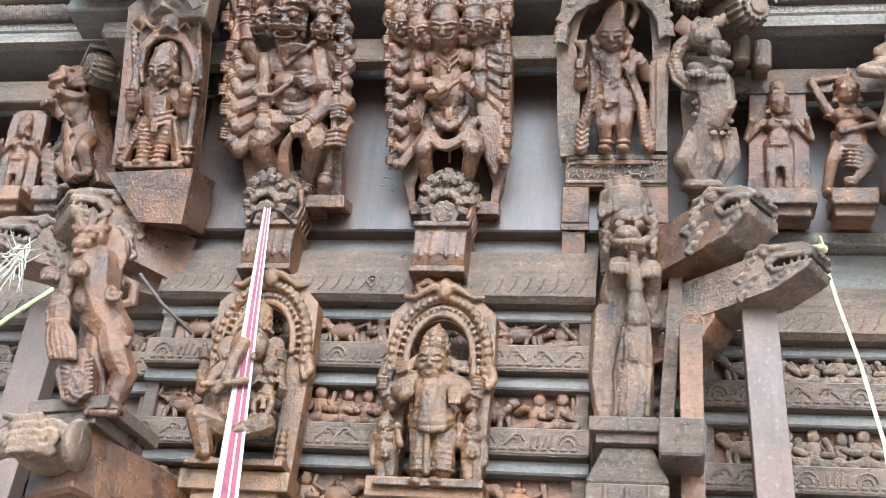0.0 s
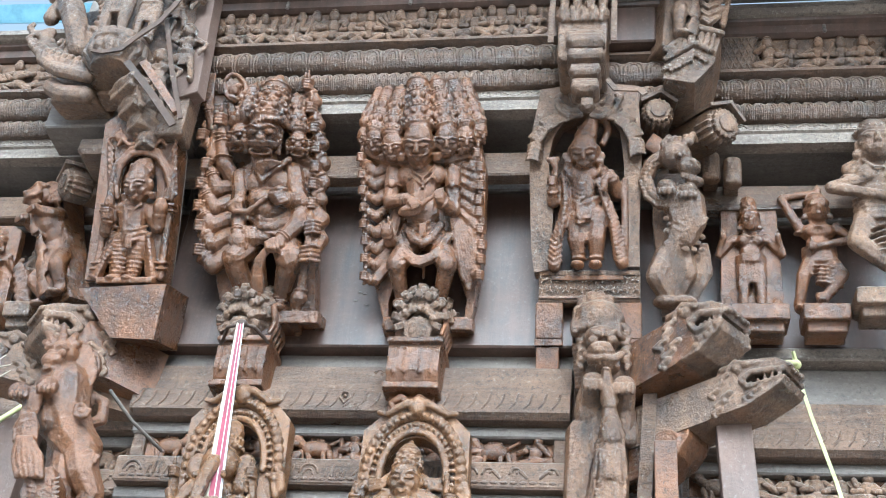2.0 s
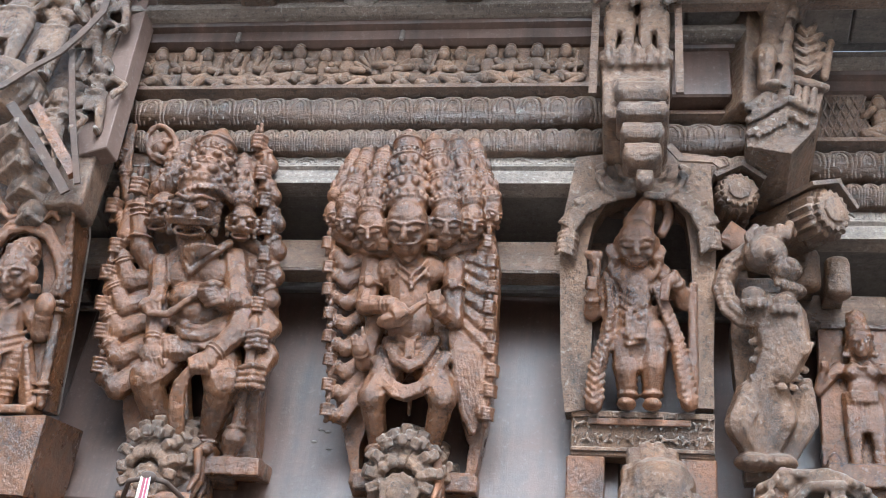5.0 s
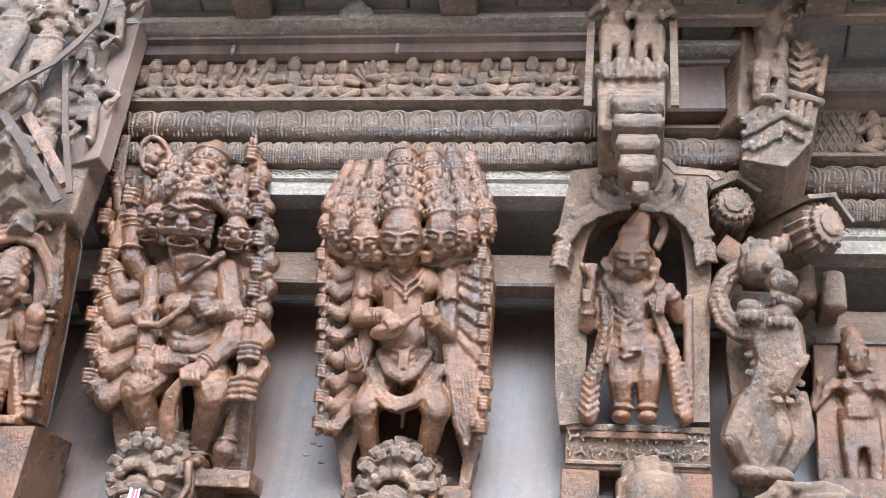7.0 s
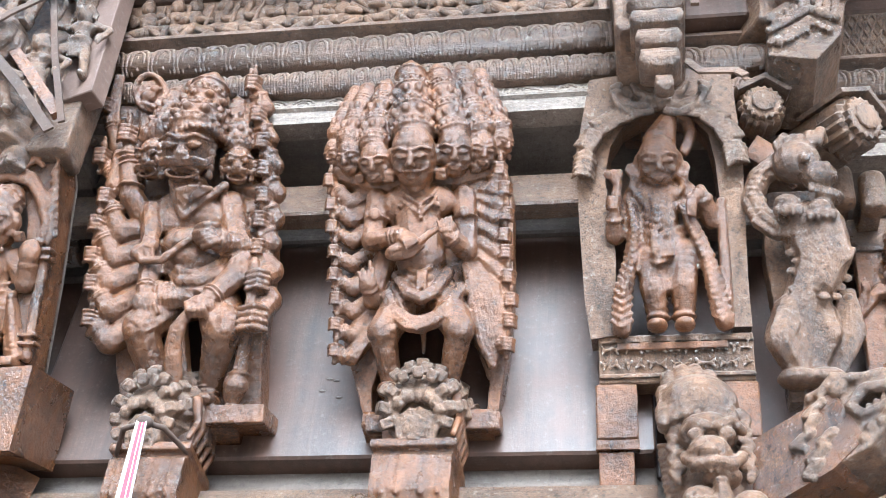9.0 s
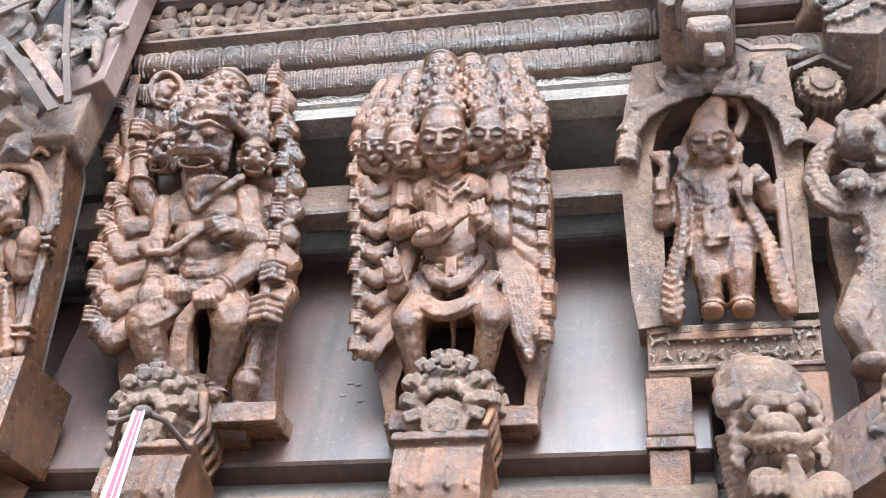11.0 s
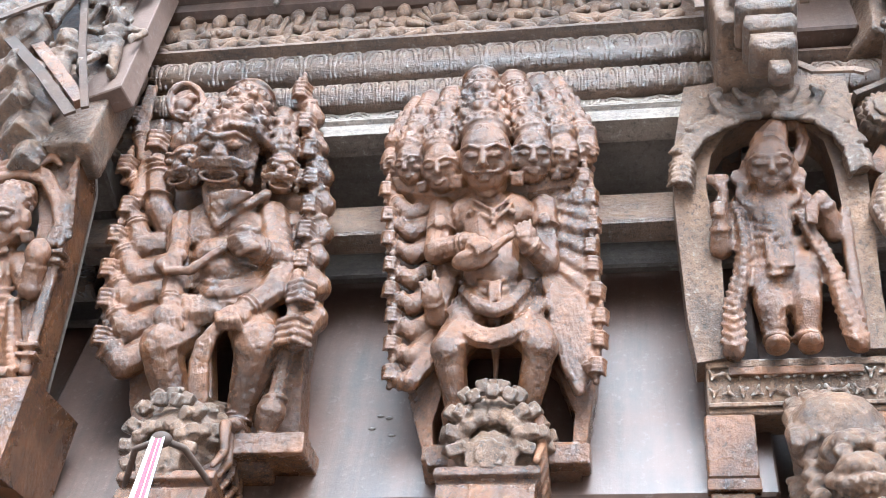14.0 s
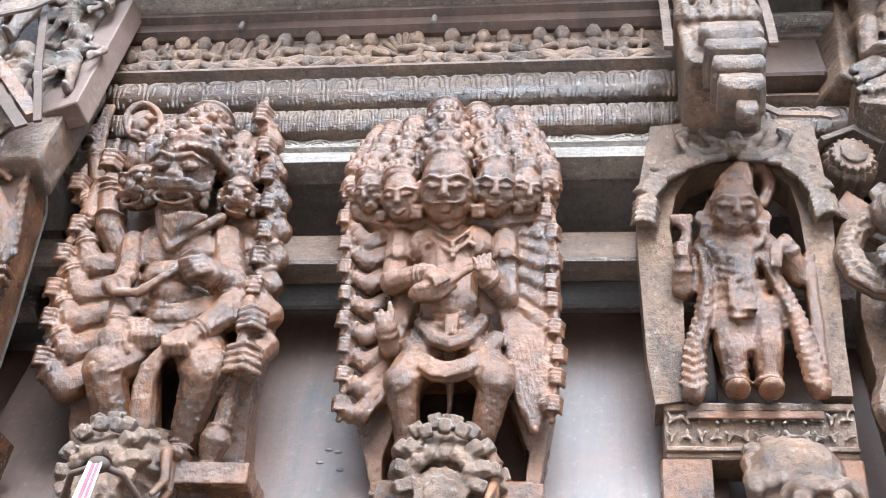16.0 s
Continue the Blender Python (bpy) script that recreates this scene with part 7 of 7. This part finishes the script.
small_statue(1.015, 0.11, 3.955, 0.40, "small brown wooden statue on a stepped base")
small_statue(1.245, 0.11, 3.955, 0.45, "dancing brown wooden statue with a raised arm", True, board=False)
small_statue(1.44, 0.02, 3.955, 0.66, "larger brown wooden statue with bent arms", True, GREYED, False, -1)
small_statue(-1.60, 0.11, 3.965, 0.30, "dark dancing wooden statue with a raised arm", True, GREYED, False, -1)
small_statue(-1.785, 0.11, 3.965, 0.31, "small dark wooden statue on a brown board")
small_statue(-2.02, 0.11, 3.965, 0.36, "small brown wooden statue on a stepped base")
small_statue(1.72, 0.11, 3.955, 0.42, "small brown wooden statue on a stepped base")

# ---- ribbed beam ends beside the corner brackets ----
def ribbed_end(x, y, z, turn, pitch_, r, label, reach=0.2):
    e = thing("ribbed_beam_end", pose(x, y, z, pitch_, 0, turn), label, "beam end", "ribbed round beam ends")
    c = Carve()
    c.disc((0, -0.02, 0), r, 0.04, 1, 17, depth=0.14).disc((0, -0.065, 0), r * 0.8, 0.012, 1, 17, depth=0.14)
    c.put("ribbed_disc", GREYED, None, e, smooth=False)
    c = Carve()
    c.disc((0, -0.078, 0), r * 0.5, 0.006, 1, 9)
    c.put("flower", GREYED, None, e)
    c = Carve()
    c.box((0, 0.02 + reach / 2, 0), (r * 0.8, reach / 2, r * 0.72), bevel=0.15)
    c.put("beam", GREYED, None, e, smooth=False)
    c = Carve()
    c.box((-r * 0.4, 0.0, r * 1.0), (r * 0.75, 0.075, 0.006), (0, -32, 0)).box((r * 0.62, 0.0, r * 1.0), (r * 0.6, 0.075, 0.006), (0, 32, 0))
    c.put("cover_board", BEAM, None, e, smooth=False)
    return e


ribbed_end(0.694, -0.27, 4.556, 8, 18, 0.058, "ribbed round wooden beam end under a small roof board", 0.3)
ribbed_end(0.886, -0.25, 4.514, 38, 14, 0.07, "larger ribbed round wooden beam end turned outward", 0.3)
ribbed_end(-1.40, -0.17, 4.37, -42, 14, 0.065, "ribbed round wooden beam end turned outward", 0.3)
for x, z in ((0.885, 4.43), (0.957, 4.405)):
    c = Carve()
    c.disc((0, 0, 0), 0.032, 0.05, 2).box((0, 0.14, 0.01), (0.025, 0.16, 0.03))
    c.put("round_stub", GREYED, pose(x, -0.12, z + 0.03, 12), label="short round weathered wooden stub under the beam ends", category="beam end", group="round stubs")
c = Carve()
c.box((0, 0, 0), (0.07, 0.012, 0.03), (0, 30, 0))
c.put("loose_plate", CARVED, pose(0.725, -0.24, 4.43, 30, 0, 10), label="small tilted brown wooden plate", category="plate")

# ---- the corner brackets under the eaves ----
def steps(c, x, y, z, w, n, dz):
    """A drop of stepped, rounded blocks that narrows downward."""
    for k in range(n):
        f = 1 - 0.19 * k
        c.ball((x, y + 0.03 * k, z - dz * k), (w * f * 1.12, w * 0.95 * f, dz * 0.62))
        c.box((x, y + 0.03 * k, z - dz * k), (w * f * 0.95, w * 0.8 * f, dz * 0.36), bevel=0.6)
        c.box((x, y + 0.03 * k, z - dz * (k + 0.5)), (w * f * 0.8, w * 0.7 * f, dz * 0.2), bevel=0.3)


def strap(pts, wide, thick, mat, name, label, category="strap", flatx=True):
    """A flat band along a path."""
    c = Carve()
    pts = [np.array(p, float) for p in pts]
    v, f = [], []
    for i, p in enumerate(pts):
        d = pts[min(i + 1, len(pts) - 1)] - pts[max(i - 1, 0)]
        d /= np.linalg.norm(d)
        s = np.cross(d, (0, 1, 0) if flatx else (1, 0, 0))
        s /= np.linalg.norm(s)
        n = np.cross(s, d)
        w = wide if isinstance(wide, float) else wide[0] + (wide[1] - wide[0]) * i / (len(pts) - 1)
        v += [p + s * w + n * thick, p - s * w + n * thick, p - s * w - n * thick, p + s * w - n * thick]
    for i in range(len(pts) - 1):
        f += [(4 * i + k, 4 * i + (k + 1) % 4, 4 * i + 4 + (k + 1) % 4, 4 * i + 4 + k) for k in range(4)]
    f += [(3, 2, 1, 0), tuple(4 * (len(pts) - 1) + k for k in range(4))]
    c.add(v, f)
    if not name:
        return c
    return c.put(name, mat, smooth=False, label=label, category=category)


br = thing("corner_bracket", pose(0.448, -0.46, 4.6), "weathered bracket with stepped drop and carved figures above", "bracket")
c = Carve()
# a hanging drop of stacked, eased slabs
for x, y, w, d, h, o in ((312, 120, 0.066, 0.06, 0.030, 0.055), (322, 150, 0.062, 0.055, 0.020, 0.060), (330, 186, 0.052, 0.05, 0.020, 0.058), (338, 222, 0.046, 0.042, 0.024, 0.054), (352, 262, 0.021, 0.022, 0.020, 0.045)):
    p = drop_grid(x, y, o)
    c.box(p, (w, d, h), bevel=0.55)
    c.box((p[0], p[1], p[2] + h * 0.9), (w * 0.92, d * 0.92, h * 0.3), bevel=0.3)
c.limb((0.024, -0.030, 0.157), (0.026, -0.030, -0.134), 0.04, 0.03)
c.put("stepped_drop", GREYED, None, br, voxel=0.004)
c = Carve()
c.box((0, 0.12, 0.10), (0.08, 0.19, 0.10), bevel=0.12, taper=1.08).box((0, -0.02, 0.205), (0.092, 0.075, 0.03), bevel=0.5)
for k in range(5):
    c.path([(-0.07 + 0.035 * k, -0.09, 0.23), (-0.07 + 0.035 * k, -0.1, 0.205), (-0.065 + 0.0325 * k, -0.085, 0.175)], 0.012, 0.008)
c.box((0, -0.068, 0.085), (0.055, 0.01, 0.05), bevel=0.2)
c.put("lotus_block", GREYED, None, br, voxel=0.004)
for s in (-1, 1):
    c = strap([(s * 0.108, -0.05, 0.50), (s * 0.108, -0.06, 0.22), (s * 0.108, -0.05, 0.10)], 0.010, 0.005, STRAP_IRON, "", "")
    c.put("side_strap", BEAM, None, br, smooth=False)
c = Carve()
for x in (-0.045, 0.045):
    person(c, (x, 0, 0), 0.36, ((-0.2, -0.08, 0.6), (0.2, -0.08, 0.6)), ((-0.1, -0.16, 0.62), (0.1, -0.16, 0.5)), STAND["knees"], STAND["feet"], 0.09, 0.12, 0.9, 2)
c.box((0, 0.05, 0.2), (0.08, 0.05, 0.22)).box((0, 0, -0.004), (0.09, 0.06, 0.012))
statue("pair_statue", c, GREYED, pose(0.448, -0.47, 4.847, 8), "two pale weathered wooden figures standing close together", 0.005)
block("board", 0.0, 0.25, 0.085, 0.16, 0.245, 0.43, PANEL, parent=br)

br = thing("lotus_bracket", pose(0.80, -0.40, 4.64), "curved weathered bracket with lotus ribs", "bracket")
c = Carve()
c.prism([(p[0], p[2]) for p in ((-0.070, -0.020, 0.104), (0.046, -0.020, 0.224), (0.127, -0.020, 0.192), (0.091, -0.020, 0.031), (0.026, -0.020, -0.061), (-0.079, -0.020, -0.035))], -0.02, 0.2)
for run, r in ((((566, 335), (702, 246), (804, 272)), 0.013), (((570, 372), (690, 308), (768, 345)), 0.011), (((566, 415), (682, 345), (745, 385)), 0.009)):
    c.path([lotus_grid(x, y, 0.03) for x, y in run], r)
for k in range(6):
    f = k / 5
    c.path([lotus_grid(585 + 105 * f, 340 - 70 * f, 0.034), lotus_grid(580 + 105 * f, 362 - 62 * f, 0.034)], 0.007)
    c.path([lotus_grid(600 + 85 * f, 388 - 50 * f, 0.03), lotus_grid(596 + 82 * f, 420 - 40 * f, 0.03)], 0.008)
for k in range(3):
    c.limb(lotus_grid(720 + 26 * k, 268 + 6 * k, 0.034), lotus_grid(716 + 22 * k, 312 + 14 * k, 0.034), 0.008)
c.put("lotus_ribs", GREYED, None, br, voxel=0.0032)
c = Carve()
# one broad veined leaf with lobes, curling at its tip
c.path([(0.079, -0.020, 0.221), (0.093, -0.030, 0.299), (0.107, -0.015, 0.417)], 0.016, 0.007)
for k in range(5):
    for s in (-1, 1):
        y = 228 - 30 * k
        w = (44, 52, 50, 42, 26)[k]
        c.path([lotus_grid(746, y, 0.03), lotus_grid(746 + w * 0.55 * s, y - 14, 0.034), lotus_grid(748 + w * s, y - 30, 0.012)], 0.015, 0.008)
        c.path([lotus_grid(746, y, 0.044), lotus_grid(746 + w * 0.6 * s, y - 18, 0.046)], 0.004)
for k in range(4):
    c.path([lotus_grid(672 + 10 * k, 236, 0.015), lotus_grid(664 + 8 * k, 215 - 6 * k, 0.024), lotus_grid(676 + 10 * k, 196 - 8 * k, 0.012)], 0.012, 0.007)
c.path([(0.130, 0.000, 0.243), (0.145, -0.010, 0.309), (0.159, 0.000, 0.387), (0.165, 0.000, 0.376)], 0.013, 0.008)
c.put("leaf_spray", GREYED, None, br, voxel=0.0032)
c = Carve()
lion(c, (0, 0, 0), 0.46, 0.5)
c.box((-0.02, 0.07, 0.22), (0.06, 0.06, 0.22))
c.wide(0.85)
statue("lion_statue", c, GREYED, pose(0.785, -0.37, 4.795, 8, 0, 32), "rearing weathered lion with a leaf spray under the eaves", 0.0045)

br = thing("corner_bracket", pose(-1.13, -0.55, 4.62), "weathered corner bracket with a stepped drop below carved figures", "bracket")
c = Carve()
steps(c, 0, 0.0, -0.12, 0.085, 4, 0.055)
c.put("stepped_drop", GREYED, pose(0.02, 0.03, 0, 0, 0, -40), br, voxel=0.004)
c = Carve()
c.box((0.0, 0.14, 0.0), (0.10, 0.18, 0.07), (0, 0, -30), bevel=0.15)
for k in range(13):
    a = radians(150 + 20 * k)
    c.path([(-0.065 + 0.07 * math.cos(a), -0.02 + 0.06 * math.sin(a), -0.045), (-0.065 + 0.105 * math.cos(a), -0.02 + 0.085 * math.sin(a), -0.01), (-0.065 + 0.10 * math.cos(a), -0.02 + 0.08 * math.sin(a), 0.025)], 0.018, 0.022)
c.disc((-0.065, -0.02, 0.045), 0.108, 0.022, 2)
c.disc((-0.065, -0.02, -0.05), 0.08, 0.02, 2)
c.put("lotus_seat", GREYED, None, br, voxel=0.004)
for run, w in ((((-1.26, -0.64, 4.60), (-1.20, -0.66, 4.565), (-1.14, -0.66, 4.575), (-1.095, -0.65, 4.655), (-1.05, -0.63, 4.74), (-1.02, -0.62, 4.83), (-1.0, -0.60, 4.95), (-1.005, -0.60, 5.04), (-1.07, -0.60, 5.13)), 0.010), (((-1.125, -0.62, 4.555), (-1.01, -0.60, 4.42), (-0.91, -0.57, 4.29)), 0.012), (((-1.04, -0.60, 4.79), (-0.97, -0.58, 4.55), (-0.895, -0.56, 4.33)), 0.008)):
    c = strap([(p[0] + 1.13, p[1] + 0.55, p[2] - 4.62) for p in run], w, 0.003, STRAP_IRON, "", "")
    c.put("iron_strap", STRAP_IRON, None, br, smooth=False)
c = strap([(0.03, -0.03, -0.01), (0.12, -0.02, -0.13), (0.21, 0.0, -0.25)], 0.014, 0.010, CARVED, "", "")
c.put("carved_stay", CARVED, None, br, smooth=False)
Carve().box((0, 0, 0), (0.052, 0.028, 0.37), bevel=0.1, taper=1.3).put("slanted_plank", PLANK, pose(0.165, 0.07, 0.25, 2, -5, -14), br, smooth=False)
c = Carve()
# two children on the lotus seat
person(c, (-0.10, -0.03, 0), 0.44, ((-0.2, -0.08, 0.62), (0.24, -0.08, 0.68)), ((-0.12, -0.16, 0.50), (0.34, -0.1, 0.86)), STAND["knees"], STAND["feet"], 0.095, 0.0, 1.15, 1)
person(c, (0.01, -0.01, 0), 0.36, ((-0.22, -0.1, 0.62), (0.2, -0.08, 0.62)), ((-0.08, -0.17, 0.74), (0.16, -0.15, 0.66)), STAND["knees"], STAND["feet"], 0.11, 0.0, 1.15, 1)
# climbing figures beside them
for x, y, z, h, wd in ((0.10, 0.0, -0.30, 0.28, 1.1), (0.16, 0.04, -0.14, 0.28, 1.0), (0.09, 0.04, 0.10, 0.26, 1.0), (0.13, 0.04, 0.24, 0.28, 1.1), (0.03, 0.05, 0.32, 0.26, 1.1)):
    person(c, (x, y, z), h, ((-0.28, -0.1, 0.72), (0.28, -0.08, 0.62)), ((-0.2, -0.16, 0.95), (0.22, -0.12, 0.45)), ((-0.16, -0.14, 0.3), (0.14, -0.1, 0.24)), ((-0.08, -0.05, 0.05), (0.16, -0.05, 0.03)), 0.1, 0.0, wd, 2)
c.box((0.0, 0.10, 0.16), (0.15, 0.05, 0.32)).box((0.12, 0.10, -0.15), (0.09, 0.05, 0.2))
statue("group_statue", c, GREYED, pose(-1.13, -0.55, 4.687, 4), "weathered cluster of carved children and figures under the eaves", 0.0048)
c = Carve()
# coiled body with a dark hollow, ribs along its inside, and a curled head above
ring = [(0.13 * math.cos(radians(a)), -0.02 - 0.0002 * a, 0.27 + 0.15 * math.sin(radians(a))) for a in range(-130, 175, 15)]
c.path(ring, 0.042, 0.03)
for k in range(20):
    a = radians(-120 + 14 * k)
    c.limb((0.095 * math.cos(a), -0.045, 0.27 + 0.11 * math.sin(a)), (0.165 * math.cos(a), -0.05, 0.27 + 0.188 * math.sin(a)), 0.010)
c.ball((-0.10, -0.06, 0.44), (0.06, 0.055, 0.05)).ball((-0.05, -0.10, 0.42), (0.045, 0.04, 0.03)).ball((-0.055, -0.10, 0.385), (0.04, 0.03, 0.016))
for k in range(9):
    a = radians(20 + 25 * k)
    c.path([(-0.10 + 0.05 * math.cos(a), -0.07, 0.45 + 0.045 * math.sin(a)), (-0.10 + 0.075 * math.cos(a + 0.2), -0.06, 0.45 + 0.07 * math.sin(a + 0.2)), (-0.10 + 0.065 * math.cos(a + 0.5), -0.07, 0.45 + 0.06 * math.sin(a + 0.5))], 0.014, 0.009)
c.ball((-0.075, -0.115, 0.455), (0.014, 0.012, 0.012))
c.path([(-0.08, -0.03, 0.36), (-0.02, -0.07, 0.30), (0.02, -0.06, 0.20), (0.05, -0.04, 0.10)], 0.055, 0.045)
# leaf spray sweeping down to the drop
for k in range(12):
    f = k / 11
    x, z = -0.13 + 0.30 * f ** 1.3, 0.17 - 0.25 * f ** 0.6
    c.path([(x + 0.05, -0.07, z + 0.03), (x, -0.10, z), (x - 0.028, -0.11, z + 0.035), (x - 0.012, -0.11, z + 0.05)], 0.019, 0.010)
c.path([(-0.10, -0.07, 0.18), (-0.06, -0.09, 0.04), (0.04, -0.10, -0.05), (0.18, -0.10, -0.11)], 0.03, 0.026)
c.path([(-0.03, -0.04, -0.06), (0.05, -0.06, -0.13), (0.16, -0.07, -0.17)], 0.035)
c.box((0.03, 0.10, 0.16), (0.13, 0.06, 0.25)).box((0.08, 0.10, -0.1), (0.09, 0.15, 0.05))
statue("lion_statue", c, GREYED, pose(-1.45, -0.42, 4.68, 4, 0, -12), "weathered coiled lion with a leaf spray beside the corner bracket", 0.0048)
block("corner_backing", -1.52, -0.98, -0.36, -0.2, 4.50, 5.25, DARK, kind="", label="dark timber backing behind the corner bracket")["category"] = "timber block"
block("roller", -1.36, -1.20, -0.36, 0.0, 4.375, 4.45, BEAM, kind="", label="short rounded weathered timber above the narrow niche", bevel=0.03)["category"] = "timber block"

# ---- posts, straps and rope ----
Carve().box((0, 0, 0), (0.034, 0.03, 1.685), bevel=0.1).put("thin_post", CARVED, pose(0.732, -0.09, 1.685, 0, -0.6, 0), smooth=False, label="slim brown painted timber post with a bracket plate", category="post", group="standing posts")
Carve().box((0, 0, 0), (0.052, 0.04, 1.72), bevel=0.08).put("broad_post", PLANK, pose(0.995, -0.08, 1.715, 0, -2.6, 0), smooth=False, label="broad brown painted timber post leaning slightly", category="post", group="standing posts")
Carve().box((0, 0, 0), (0.065, 0.04, 1.75), bevel=0.08).put("broad_post", PLANK, pose(-1.455, 0.06, 1.75, 0, 0, 0), smooth=False, label="broad weathered timber post beside the lion", category="post", group="standing posts")

band = thing("cloth_strap", pose(0, 0, 0), "long cream and wine-red cloth strap hung from a bracket", "strap")
TOP, END = np.array((-0.645, -0.235, 3.715)), np.array((-0.535, -0.33, 2.50))
for name, mat, off, w in (("cream_edge", CREAM, -1.0, 0.34), ("red_band", WINE, -0.33, 0.34), ("pale_line", WHITE, 0.1, 0.1), ("red_band", WINE, 0.45, 0.25), ("white_edge", WHITE, 0.85, 0.18)):
    pts, sag = [], []
    for i in range(9):
        f = i / 8
        half = 0.010 + 0.024 * f
        p = TOP + (END - TOP) * f + np.array((off * half, -0.0, 0.0))
        pts.append(p)
    c = strap(pts, (w * 0.010, w * 0.034), 0.0015, mat, "", "")
    c.put(name, mat, None, band, smooth=False)
c = Carve()
c.ball((-0.645, -0.225, 3.718), (0.02, 0.015, 0.015)).path([(-0.75, -0.10, 3.722), (-0.70, -0.2, 3.722), (-0.645, -0.225, 3.718), (-0.61, -0.2, 3.722), (-0.58, -0.10, 3.722)], 0.006)
c.put("knot", STRAP_IRON, None, band)

rib = thing("yellow_ribbon", pose(0, 0, 0), "thin pale yellow ribbon knotted on the ledge", "ribbon")
c = strap([(1.14, 0.13, 3.86), (1.135, 0.07, 3.76), (1.155, -0.05, 3.50), (1.19, -0.18, 3.2), (1.215, -0.3, 2.90), (1.22, -0.34, 2.6), (1.22, -0.34, 0.3)], 0.0055, 0.002, YELLOW, "", "")
c.put("band", YELLOW, None, rib, smooth=False)
c = Carve()
c.ball((1.135, 0.06, 3.762), (0.02, 0.015, 0.018)).path([(1.135, 0.05, 3.76), (1.105, 0.04, 3.755), (1.085, 0.04, 3.735)], 0.012, 0.006).path([(1.14, 0.06, 3.77), (1.14, 0.12, 3.85)], 0.006)
c.put("knot", YELLOW, None, rib)
c = Carve()
c.path([(-1.36, -0.12, 3.47), (-1.45, -0.2, 3.30), (-1.56, -0.3, 3.05), (-1.7, -0.4, 2.6), (-1.75, -0.4, 0.1)], 0.009)
c.ball((-1.355, -0.115, 3.475), 0.018)
c.put("rope", YELLOW, label="thin pale green rope tied to a beam end", category="rope")
c = Carve()
c.path([(-1.00, -0.28, 3.42), (-0.94, -0.2, 3.36), (-0.88, -0.06, 3.335)], 0.006)
c.put("iron_rod", DARK, label="thin bent dark iron rod beside the lion", category="rod")
c = Carve()
rng = random.Random(8)
for k in range(40):
    p = np.array((-1.47 + rng.uniform(-.03, .03), -0.22, 3.52 + rng.uniform(-.03, .05)))
    q = p + np.array((rng.uniform(-.08, .05), rng.uniform(-.05, .03), rng.uniform(-.14, .05)))
    c.limb(p, q, 0.003, 0.0015, seg=5)
c.put("dry_grass", CREAM, label="wisp of dry pale grass caught on a beam end", category="grass", kind="stuff")
strap([(0.53, -0.41, 4.62), (0.56, -0.42, 4.56), (0.64, -0.42, 4.555), (0.66, -0.43, 4.52)], 0.01, 0.003, BEAM, "bent_strip", "bent pale metal strip beside the drop", "strip")
sc = thing("panel_chips", pose(-0.312, -0.001, 4.005), "small dark chips in the varnished panel", "chip")
for dx, dz in ((0, 0), (-0.03, -0.03), (0.012, -0.05), (-0.018, 0.006)):
    Carve().ball((dx, 0, dz), (0.008, 0.002, 0.004), small=True).put("chip", DARK, None, sc)

# ---- painted steel beyond the eaves ----
fr = thing("steel_frame", pose(-4.2, 3.3, 0), "yellow and blue painted steel frame of a shed beyond", "frame")
for a, b, mat in (((-1.0, -0.3, 9.6), (1.6, -0.3, 11.3), STEEL_YELLOW), ((-1.4, -0.1, 9.4), (0.0, -0.1, 11.6), STEEL_YELLOW), ((-0.7, 0.2, 11.6), (0.5, 0.2, 9.6), STEEL_BLUE), ((0.7, 0.3, 0.0), (0.7, 0.3, 11.6), STEEL_BLUE), ((-2.4, 0.0, 0.0), (-2.4, 0.0, 11.6), STEEL_BLUE), ((-2.5, 0.0, 9.5), (1.8, 0.1, 9.5), STEEL_BLUE)):
    c = Carve()
    c.limb(a, b, 0.11, 0.11, seg=4)
    c.put("brace", mat, None, fr, smooth=False)
